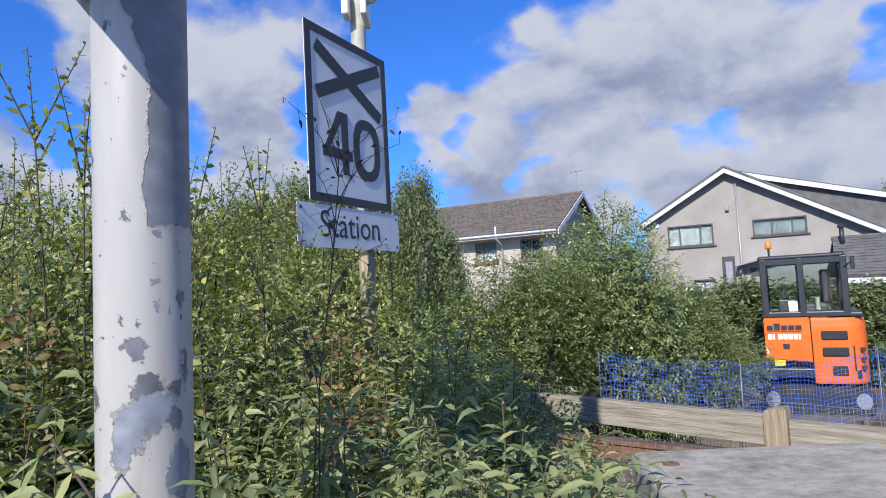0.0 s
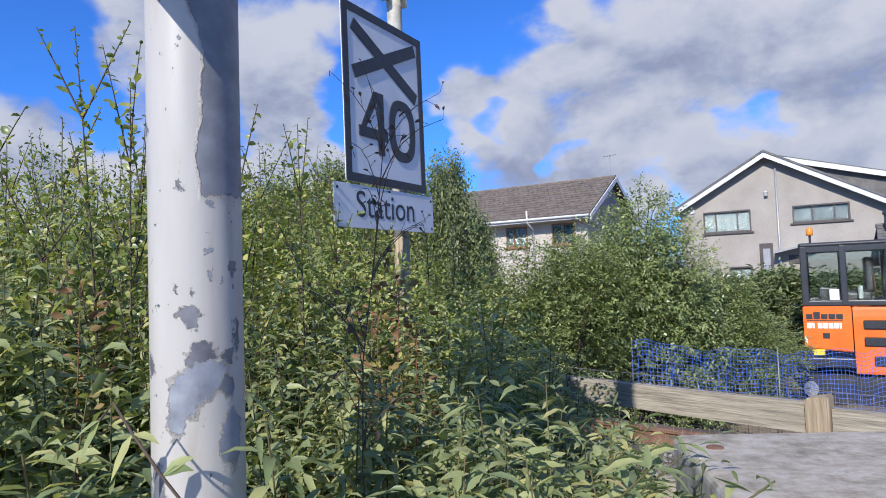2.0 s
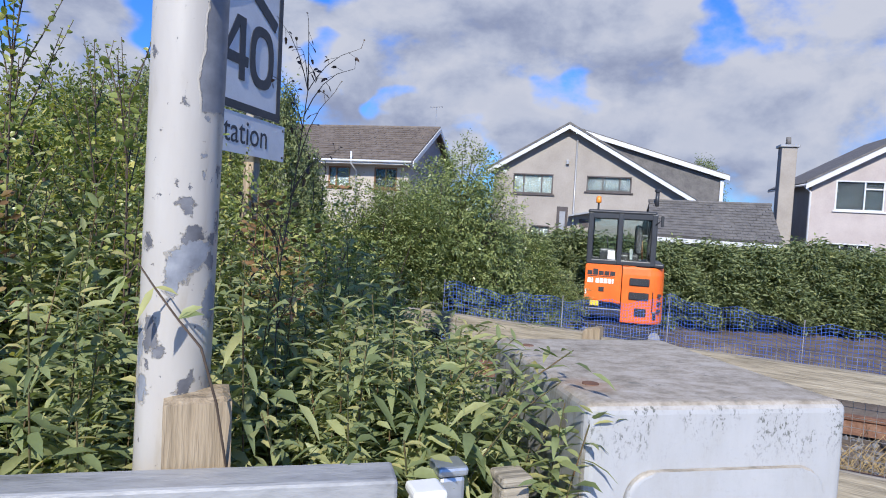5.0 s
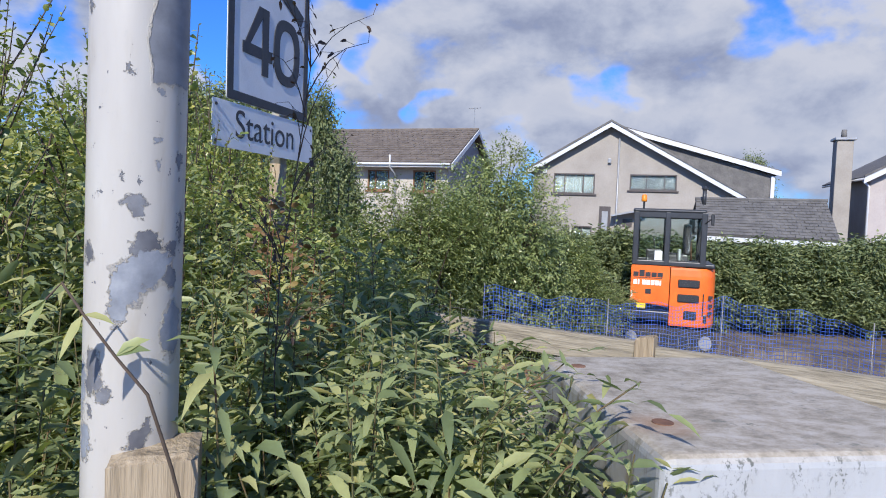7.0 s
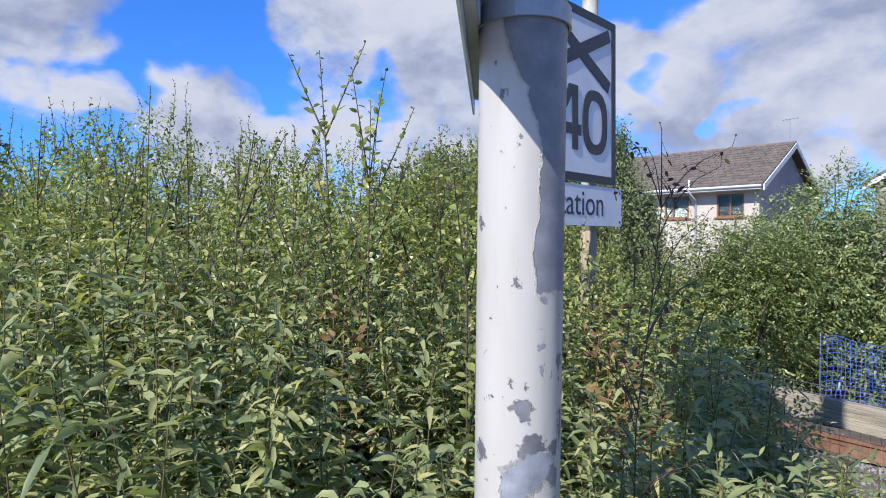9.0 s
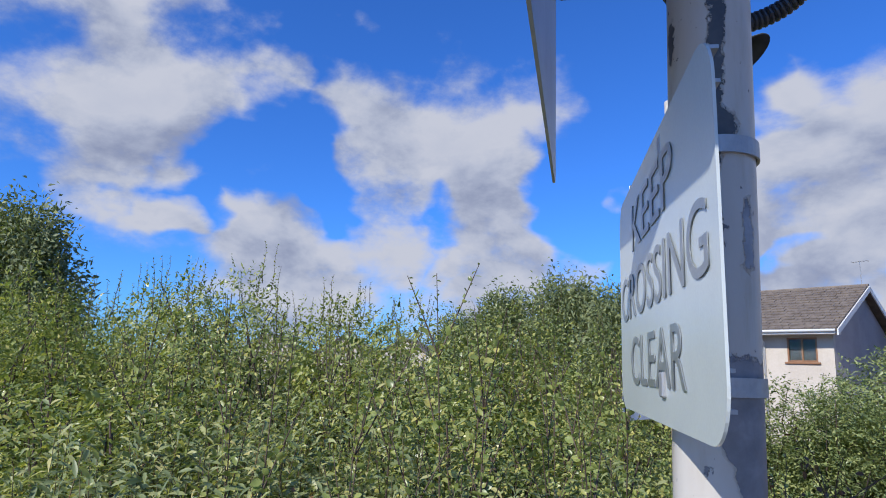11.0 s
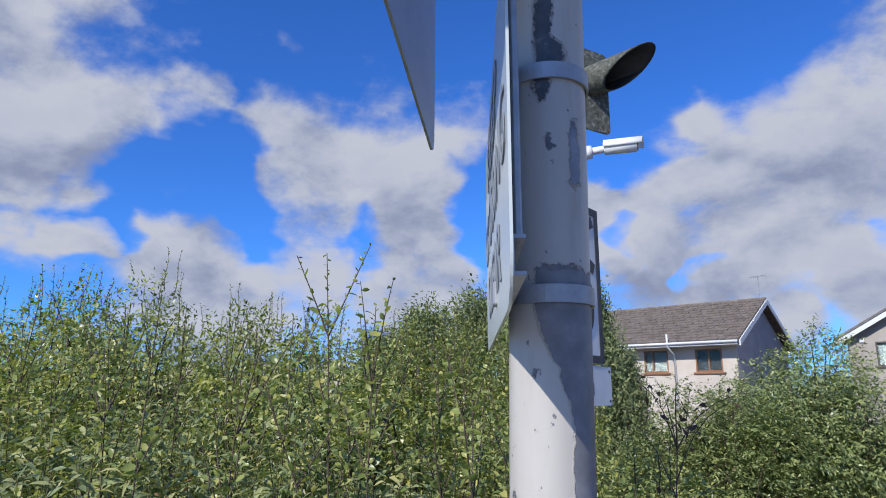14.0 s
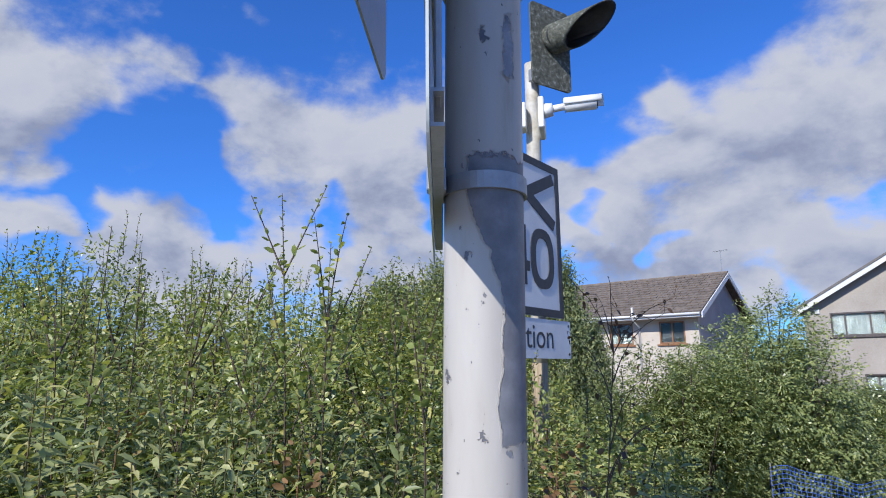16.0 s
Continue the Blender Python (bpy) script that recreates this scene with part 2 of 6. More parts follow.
M_frame = material("dark_frame", [(0.05, 0.04, 0.038), (0.085, 0.07, 0.065)], 6, 0.5)
M_brownframe = material("brown_frame", [(0.17, 0.08, 0.035), (0.25, 0.12, 0.055)], 6, 0.5)
M_curtain = material("net_curtain", [(0.15, 0.17, 0.175), (0.25, 0.27, 0.27)], 2, 0.9, fine=5, stretch=(6, 6, 0.3))
# flat tones for unlit rooms: the darkness indoors is put into the colour
M_dark = material("room_shade_dark", [(0.015, 0.017, 0.02), (0.03, 0.034, 0.04)], 2, 0.9, bump=0)
M_dimroom = material("room_shade_dim", [(0.07, 0.08, 0.09), (0.15, 0.165, 0.175)], 1.5, 0.9, bump=0)
M_orange = material("orange_paint", [(0.72, 0.125, 0.018), (0.80, 0.15, 0.022), (0.84, 0.18, 0.03)], 3, 0.36, 0.0, 0.04)
M_cabblack = material("cab_black", [(0.022, 0.024, 0.028), (0.04, 0.043, 0.05)], 7, 0.4, 0.0, 0.05)
M_rubber = material("rubber_track", [(0.025, 0.025, 0.026), (0.06, 0.055, 0.05)], 9, 0.9, bump=0.5)
M_yellow = material("yellow_label", [(0.8, 0.55, 0.03), (0.86, 0.62, 0.05)], 6, 0.5)
M_paper = material("white_paper", [(0.78, 0.79, 0.8), (0.84, 0.85, 0.85)], 6, 0.6)
M_amber = material("amber_lens", [(0.75, 0.2, 0.02), (0.85, 0.28, 0.03)], 6, 0.25)
M_red = material("red_oxide", [(0.22, 0.06, 0.05), (0.33, 0.10, 0.08)], 20, 0.6)
M_blue = material("blue_plastic_mesh", [(0.03, 0.085, 0.36), (0.05, 0.13, 0.50), (0.11, 0.21, 0.62)], 1.6, 0.5, 0.0, 0.0)
M_wire = material("wire", [(0.22, 0.21, 0.20), (0.34, 0.32, 0.30)], 20, 0.5, 0.5)
M_straw = material("dry_grass", [(0.26, 0.18, 0.08), (0.42, 0.32, 0.16)], 12, 0.9)
M_fencewood = material("brown_fence", [(0.06, 0.04, 0.03), (0.12, 0.08, 0.06)], 6, 0.9, stretch=(9, 9, 1))


def glass_material(name, tint=(0.75, 0.82, 0.82)):
    m = bpy.data.materials.new(name)
    m.use_nodes = True
    p = m.node_tree.nodes["Principled BSDF"]
    p.inputs["Base Color"].default_value = (*tint, 1)
    p.inputs["Roughness"].default_value = 0.03
    p.inputs["Transmission Weight"].default_value = 1.0
    p.inputs["IOR"].default_value = 1.3
    return m


M_glass = glass_material("clear_glass")


# ---- mesh helpers ----
def mesh_from(name, verts, faces, mats, face_mat=None, smooth=False):
    me = bpy.data.meshes.new(name)
    me.from_pydata(verts, [], faces)
    for m in (mats if isinstance(mats, (list, tuple)) else [mats]):
        me.materials.append(m)
    if face_mat is not None:
        me.polygons.foreach_set("material_index", face_mat)
    if smooth:
        me.polygons.foreach_set("use_smooth", [True] * len(me.polygons))
    me.update()
    return me


def part(name, bm, mat, parent, label="", smooth=False):
    me = bpy.data.meshes.new(name)
    bmesh.ops.recalc_face_normals(bm, faces=bm.faces)
    bm.to_mesh(me)
    bm.free()
    me.materials.append(mat)
    if smooth:
        me.polygons.foreach_set("use_smooth", [True] * len(me.polygons))
    ob = new(name, me)
    ob.parent = parent
    if label:
        ob["label"] = label
    return ob


def part_mesh(name, me, parent, label=""):
    ob = new(name, me)
    ob.parent = parent
    if label:
        ob["label"] = label
    return ob


def thing(name, m, label, category, group="", kind=""):
    ob = new(name)
    ob.empty_display_size = 0.05
    ob.matrix_world = m
    return tagged(ob, label, category, group, kind)


def box(x0, x1, y0, y1, z0, z1, bevel=0.0, seg=1, bm=None):
    own = bm is None
    b = bmesh.new()
    bmesh.ops.create_cube(b, size=1.0)
    for v in b.verts:
        v.co = Vector((x0 + (v.co.x + 0.5) * (x1 - x0), y0 + (v.co.y + 0.5) * (y1 - y0), z0 + (v.co.z + 0.5) * (z1 - z0)))
    if bevel:
        bmesh.ops.bevel(b, geom=list(b.edges), offset=bevel, segments=seg, affect="EDGES", profile=0.5)
    if own:
        return b
    join(bm, b)
    return bm


def join(bm, other):
    me = bpy.data.meshes.new("tmp")
    other.to_mesh(me)
    other.free()
    bm.from_mesh(me)
    bpy.data.meshes.remove(me)


def tube(points, radius, sides=8, cap=True):
    """A tube along points; radius a number or one per point."""
    pts = [Vector(p) for p in points]
    n = len(pts)
    rad = radius if isinstance(radius, (list, tuple)) else [radius] * n
    verts, faces = [], []
    up = Vector((0.13, 0.21, 0.97))
    for i, p in enumerate(pts):
        d = (pts[min(i + 1, n - 1)] - pts[max(i - 1, 0)]).normalized()
        a = d.cross(up)
        if a.length < 1e-3:
            a = d.cross(Vector((1, 0, 0)))
        a.normalize()
        b = d.cross(a)
        for k in range(sides):
            w = 2 * math.pi * k / sides
            verts.append(p + (a * math.cos(w) + b * math.sin(w)) * rad[i])
    for i in range(n - 1):
        for k in range(sides):
            q = (k + 1) % sides
            faces.append((i * sides + k, i * sides + q, (i + 1) * sides + q, (i + 1) * sides + k))
    if cap:
        faces.append(tuple(range(sides - 1, -1, -1)))
        faces.append(tuple((n - 1) * sides + k for k in range(sides)))
    return verts, faces


def tube_mesh(name, points, radius, mat, sides=10, smooth=True):
    v, f = tube(points, radius, sides)
    return mesh_from(name, v, f, mat, smooth=smooth)


def prism(outline, y0, y1):
    """A plate: outline in x, z, from y0 to y1."""
    b = bmesh.new()
    lo = [b.verts.new((x, y0, z)) for x, z in outline]
    hi = [b.verts.new((x, y1, z)) for x, z in outline]
    b.faces.new(lo)
    b.faces.new(hi[::-1])
    for i in range(len(lo)):
        j = (i + 1) % len(lo)
        b.faces.new((lo[i], hi[i], hi[j], lo[j]))
    return b


def round_rect(x0, x1, z0, z1, r, seg=5):
    out = []
    for cx, cz, a0 in ((x1 - r, z1 - r, 0), (x0 + r, z1 - r, 90), (x0 + r, z0 + r, 180), (x1 - r, z0 + r, 270)):
        for k in range(seg + 1):
            a = radians(a0 + 90 * k / seg)
            out.append((cx + r * math.cos(a), cz + r * math.sin(a)))
    return out


def lettering(text, size, depth, width=None, height=None):
    """Words with the built-in font as a mesh, in the x-z plane, facing -y, from the origin."""
    cu = bpy.data.curves.new("letters", "FONT")
    cu.body = text
    cu.size = size
    cu.extrude = depth
    ob = bpy.data.objects.new("letters", cu)
    scene.collection.objects.link(ob)
    me = bpy.data.meshes.new_from_object(ob.evaluated_get(bpy.context.evaluated_depsgraph_get()))
    bpy.data.objects.remove(ob)
    bpy.data.curves.remove(cu)
    b = bmesh.new()
    b.from_mesh(me)
    bpy.data.meshes.remove(me)
    xs = [v.co.x for v in b.verts]
    ys = [v.co.y for v in b.verts]
    sx = (width / (max(xs) - min(xs))) if width else 1
    sz = (height / (max(ys) - min(ys))) if height else 1
    x0, y0 = min(xs), min(ys)
    for v in b.verts:
        v.co = Vector(((v.co.x - x0) * sx, -v.co.z, (v.co.y - y0) * sz))
    return b


# ---- leaves ----
rng = np.random.default_rng(7)


def unit(a):
    return a / np.maximum(np.linalg.norm(a, axis=-1, keepdims=True), 1e-9)


def leaf_verts(base, along, face, length, width, droop, oval=False):
    """Folded leaves: six corners and a tip on a midrib; all arrays by leaf."""
    along = unit(along)
    side = unit(np.cross(along, face))
    nrm = np.cross(side, along)
    L, W = length[:, None], width[:, None]
    D = droop[:, None] * L
    down = np.array([[0, 0, -1.0]])
    s = (0.33, 0.68) if not oval else (0.35, 0.72)
    w = (0.5, 0.40) if not oval else (0.5, 0.42)
    m1 = base + along * L * s[0] + down * D * 0.10
    m2 = base + along * L * s[1] + down * D * 0.42
    tip = base + along * L + down * D
    fold = nrm * W * 0.16
    out = np.stack([base, m1 - fold, m2 - fold, tip, m1 + side * W * w[0], m2 + side * W * w[1], m1 - side * W * w[0], m2 - side * W * w[1]], axis=1)
    return out.reshape(-1, 3)


def leaf_mesh(name, verts, mat, plain=False):
    """Leaves from leaf_verts; plain: two faces a leaf, for plants that stand far off."""
    n = len(verts) // 8
    tri, per = [(0, 1, 4), (1, 2, 4), (4, 2, 5), (2, 3, 5), (0, 6, 1), (1, 6, 7), (1, 7, 2), (2, 7, 3)], 8
    if plain:
        verts = verts.reshape(n, 8, 3)[:, [0, 4, 3, 6]].reshape(-1, 3)
        tri, per = [(0, 2, 1), (0, 3, 2)], 4
    off = (np.arange(n) * per)[:, None, None]
    f = (np.array(tri)[None] + off).reshape(-1, 3)
    me = bpy.data.meshes.new(name)
    me.vertices.add(len(verts))
    me.vertices.foreach_set("co", verts.astype(np.float32).ravel())
    me.loops.add(f.size)
    me.loops.foreach_set("vertex_index", f.astype(np.int32).ravel())
    me.polygons.add(len(f))
    me.polygons.foreach_set("loop_start", np.arange(0, f.size, 3, dtype=np.int32))
    me.materials.append(mat)
    me.update(calc_edges=True)
    return me


def stems_mesh(name, lines, mat, sides=4):
    V, F = [], []
    for pts, r0, r1 in lines:
        n = len(pts)
        v, f = tube(pts, [r0 + (r1 - r0) * i / max(n - 1, 1) for i in range(n)], sides, False)
        o = len(V)
        V += v
        F += [tuple(i + o for i in q) for q in f]
    return mesh_from(name, V, F, mat, smooth=True)


def lance_weed(height, leafy, seed, length=0.083, bare=0.20, bow=0.0):
    """Meshes of a tall weed with long narrow leaves in pairs; bow: how far its head arches over."""
    r = np.random.default_rng(seed)
    lines, B, A, N, L, W, D = [], [], [], [], [], [], []
    shoots = 1 + int(r.integers(1, 4))
    for s in range(shoots):
        a0 = r.uniform(0, 6.28)
        h = height * (1.0 if s == 0 else r.uniform(0.72, 0.97))
        lean = r.uniform(0.03, 0.16) * (1 if s == 0 else 1.8) * (0.2 if bow else 1.0)
        pts = []
        for i in range(13):
            u = i / 12
            pts.append(Vector((math.cos(a0) * lean * h * u ** 1.6 + 0.012 * math.sin(7 * u + s) + bow * u ** 5, math.sin(a0) * lean * h * u ** 1.6, h * (u - (0.08 * u ** 6 if bow else 0)))))
        lines.append((pts, 0.0040, 0.0014))
        turn = r.uniform(0, 6.28)
        n = int(leafy * (h / height))
        for k in range(n):
            u = bare + (1 - bare) * ((k + r.uniform(0, 0.7)) / n) ** 0.85
            i = min(int(u * 12), 11)
            p = pts[i].lerp(pts[i + 1], u * 12 - i)
            turn += 1.57 + r.normal(0, 0.35)
            # short side twigs carry some of the pairs away from the stem
            out = r.uniform(0.0, 0.10) if r.uniform() < 0.55 else 0.004
            for q in (0, math.pi):
                w = turn + q + r.normal(0, 0.35)
                rise = r.normal(0.38, 0.32) + 0.5 * max(u - 0.90, 0) * 6
                B.append(p + Vector((math.cos(turn), math.sin(turn), 0.5)) * out)
                A.append((math.cos(w), math.sin(w), rise))
                N.append((r.normal(0, 0.45), r.normal(0, 0.45), 1))
                l = length * r.uniform(0.6, 1.25) * (1.0 - 0.45 * max(u - 0.85, 0) * 6)
                L.append(l)
                W.append(l * r.uniform(0.18, 0.27))
                D.append(r.uniform(0.1, 0.75))
    v = leaf_verts(np.array(B), np.array(A), np.array(N), np.array(L), np.array(W), np.array(D))
    return stems_mesh("weed_stems", lines, M_stem), leaf_mesh("weed_leaves", v, M_lance)


def shrub(seed, rx, ry, h, count, leaf=0.045, mat=None, shoots=26, z0=0.15, shoot_len=0.35, lumps=10, plain=False):
    """Meshes of a hedge shrub: woody stems, a lumpy crown of leaves, and leafy shoots that stand out of it."""
    r = np.random.default_rng(seed)
    mat = mat or M_hedge
    lines = []
    cen = []
    for i in range(lumps):
        a = 2.4 * i + r.uniform(0, 0.6)
        q = math.sqrt((i + 0.5) / lumps)
        c = np.array([math.cos(a) * rx * 0.68 * q, math.sin(a) * ry * 0.68 * q, z0 + (h - z0) * r.uniform(0.38, 0.80) * (1.12 - 0.35 * q)])
        s = np.array([rx, ry, (h - z0) * 0.62]) * r.uniform(0.30, 0.46)
        s[2] = min(s[2], h - c[2])
        cen.append((c, s))
        base = Vector((c[0] * 0.2, c[1] * 0.2, 0))
        top = Vector(c)
        mid = base.lerp(top, 0.5) + Vector((r.normal(0, 0.05), r.normal(0, 0.05), 0.05))
        lines.append(([base, mid, top, top + Vector((r.normal(0, .1), r.normal(0, .1), s[2] * 0.7))], 0.02, 0.004))
        for _ in range(3):
            e = top + Vector(unit(r.normal(0, 1, 3)) * s * 0.85)
            lines.append(([mid.lerp(top, 0.6), top.lerp(e, 0.5) + Vector((0, 0, 0.03)), e], 0.008, 0.002))
    # leafy sprigs on the lumps, and a skirt of them down to the ground
    each = 6
    n_all = count // each
    n_main = int(n_all * 0.86)
    idx = r.integers(0, lumps, n_main)
    C = np.array([c for c, _ in cen])[idx]
    S = np.array([s for _, s in cen])[idx]
    dirs = unit(r.normal(0, 1, (n_main, 3)))
    rad = (0.98 - 0.42 * r.uniform(0, 1, n_main) ** 1.5)[:, None]
    wob = 1 + 0.16 * np.sin(dirs[:, :1] * 9 + idx[:, None]) * np.cos(dirs[:, 1:2] * 8)
    P = C + dirs * S * rad * wob
    n_s = n_all - n_main
    a = r.uniform(0, 6.283, n_s)
    q = r.uniform(0.6, 1.0, n_s)
    P = np.vstack([P, np.stack([np.cos(a) * rx * 0.8 * q, np.sin(a) * ry * 0.8 * q, r.uniform(0.05, h * 0.5, n_s)], 1)])
    dirs = np.vstack([dirs, np.stack([np.cos(a), np.sin(a), 0.2 + 0 * a], 1)])
    keep = P[:, 2] > 0.03
    P, dirs = P[keep], dirs[keep]
    n = len(P)
    run = unit(dirs * np.array([0.9, 0.9, 0.45]) + r.normal(0, 0.45, (n, 3)) + np.array([0, 0, 0.18]))
    face = unit(dirs * 0.45 + r.normal(0, 0.25, (n, 3)) + np.array([-0.10, -0.22, 0.9]))
    across = unit(np.cross(run, face))
    PP, AA, NN, LL, WW, DD = [], [], [], [], [], []
    for j in range(each):
        u = (j + 0.3) / each
        turn = (1 if j % 2 else -1) * (1.0 - 0.55 * u)
        PP.append(P + run * (leaf * 2.6 * u) + across * (turn * leaf * 0.12) + np.array([0, 0, -0.25 * leaf * u * u]))
        AA.append(run * (0.35 + 0.8 * u) + across * turn * 0.9 + r.normal(0, 0.22, (n, 3)))
        NN.append(face + r.normal(0, 0.30, (n, 3)))
        ln = leaf * r.uniform(0.65, 1.3, n) * (1.05 - 0.4 * u)
        LL.append(ln)
        WW.append(ln * r.uniform(0.36, 0.54, n))
        DD.append(r.uniform(0.0, 0.5, n))
    P, A, N = np.vstack(PP), np.vstack(AA), np.vstack(NN)
    L, W, D = np.concatenate(LL), np.concatenate(WW), np.concatenate(DD)
    # leafy shoots
    sb, sa, sn, sl = [], [], [], []
    for i in range(shoots):
        c, s = cen[int(r.integers(0, lumps))]
        a = r.uniform(0, 6.283)
        k = r.uniform(0, 0.75)
        p = Vector((c[0] + math.cos(a) * s[0] * k, c[1] + math.sin(a) * s[1] * k, c[2] + s[2] * math.sqrt(1 - k * k) * 0.85))
        ln = shoot_len * r.uniform(0.45, 1.3)
        d = Vector((math.cos(a) * 0.3 * r.uniform(0, 1), math.sin(a) * 0.3 * r.uniform(0, 1), 1)).normalized()
        pts = [p + d * ln * j / 4 + Vector((r.normal(0, 0.008), r.normal(0, 0.008), 0)) for j in range(5)]
        lines.append((pts, 0.0035, 0.0012))
        m = int(ln / leaf * 2.2) + 4
        for j in range(m):
            u = (j + 0.5) / m
            w = j * 2.4 + r.uniform(0, 0.5)
            sb.append(p + d * ln * u)
            sa.append((math.cos(w), math.sin(w), 0.7))
            sn.append((r.normal(0, 0.3), r.normal(0, 0.3), 1))
            sl.append(leaf * r.uniform(0.75, 1.15) * (1 - 0.5 * u))
    if sb:
        P = np.vstack([P, np.array(sb)])
        A = np.vstack([A, np.array(sa)])
        N = np.vstack([N, np.array(sn)])
        L = np.concatenate([L, sl])
        W = np.concatenate([W, np.array(sl) * 0.52])
        D = np.concatenate([D, np.full(len(sl), 0.15)])
    v = leaf_verts(P, A, N, L, W, D, True)
    return stems_mesh("shrub_stems", lines, M_twig), leaf_mesh("shrub_leaves", v, mat, plain)


def cypress(seed, rx, ry, h, count, spray=0.16):
    """A cypress: a trunk, level limbs, and drooping flat sprays."""
    r = np.random.default_rng(seed)
    lines = [([Vector((0, 0, 0)), Vector((0.03, 0, h * 0.5)), Vector((0, 0.02, h * 0.96))], 0.09, 0.012)]
    nl = 70
    P, A, N = [], [], []
    per = count // nl
    for i in range(nl):
        u = 0.06 + 0.92 * (i / nl)
        a = 2.4 * i + r.uniform(0, 0.7)
        reach = (1 - u ** 2.2) ** 0.6 * r.uniform(0.75, 1.1)
        end = Vector((math.cos(a) * rx * reach, math.sin(a) * ry * reach, h * u + 0.10 * h * r.uniform(0.2, 1.0) * (1 - u * 0.6)))
        st = Vector((0, 0, h * u * 0.9))
        mid = st.lerp(end, 0.55) + Vector((0, 0, 0.05))
        lines.append(([st, mid, end], 0.022 * (1.1 - u), 0.003))
        for k in range(per):
            q = r.uniform(0.35, 1.08) ** 0.7
            p = st.lerp(end, q) + Vector(r.normal(0, 0.10 * min(rx, 1.5), 3))
            P.append(p)
            o = np.array([math.cos(a), math.sin(a), 0.5])
            A.append(o + r.normal(0, 0.5, 3))
            N.append(np.array([math.cos(a) * 0.6, math.sin(a) * 0.6, 0.6]) + r.normal(0, 0.4, 3))
    n = len(P)
    L = spray * r.uniform(0.6, 1.4, n)
    v = leaf_verts(np.array(P), np.array(A), np.array(N), L, L * r.uniform(0.22, 0.4, n), r.uniform(0.1, 0.5, n))
    return stems_mesh("tree_limbs", lines, M_bark, 6), leaf_mesh("tree_sprays", v, M_cyp, True)


def plant(name, meshes, m, label, category, group="", names=("stem", "foliage")):
    e = thing(name, m, label, category, group)
    for nm, me in itertools.zip_longest(names, meshes, fillvalue="twig"):
        part_mesh(nm, me, e)
    return e


# ---- ground ----
TD = Vector((0.80, -0.60, 0))      # along the track
TN = Vector((0.60, 0.80, 0))       # across it, away from the road


def ground_z(x, y):
    w = x * TN.x + y * TN.y
    t = min(max((w - 6.6) / 2.4, 0), 1)
    return -0.66 * t * t * (3 - 2 * t)


def build_ground():
    xs = sorted(set([-3000, -600, -150, -60, -30] + [round(-16 + 0.5 * i, 2) for i in range(85)] + [40, 60, 150, 600, 3000]))
    ys = sorted(set([-3000, -600, -150, -40, -12] + [round(-4 + 0.5 * i, 2) for i in range(69)] + [45, 80, 150, 600, 3000]))
    V, F = [], []
    for y in ys:
        for x in xs:
            near = abs(x) < 27 and -4 < y < 31
            b = (noise.noise(Vector((x * 0.9, y * 0.9, 0))) * 0.05 if near else 0)
            V.append((x, y, ground_z(x, y) + b - (0.03 if near else 0.0)))
    n = len(xs)
    for j in range(len(ys) - 1):
        for i in range(n - 1):
            F.append((j * n + i, j * n + i + 1, (j + 1) * n + i + 1, (j + 1) * n + i))
    tagged(new("ground", mesh_from("ground", V, F, M_soil, smooth=True)), "dark bare soil and rough ground beside the track", "ground", kind="structure")


build_ground()
# paving out of view, added so sunlight bounces onto the shaded post
M_bounce_paving = material("bounce_concrete", [(0.22, 0.205, 0.18), (0.31, 0.295, 0.265), (0.38, 0.365, 0.33)], 2.5, 0.9, bump=0.4, fine=40)
tagged(part("pavement", box(-16, 4.2, -9, 0.58, -0.12, 0.03, 0.01), M_bounce_paving, None), "unseen pale concrete paving added to bounce sunlight upwards", "pavement", kind="structure")


def frame_at(o, d):
    """A level frame at o whose x runs along d."""
    d = Vector((d[0], d[1], 0)).normalized()
    return Matrix(((d.x, -d.y, 0, o[0]), (d.y, d.x, 0, o[1]), (0, 0, 1, o[2]), (0, 0, 0, 1)))


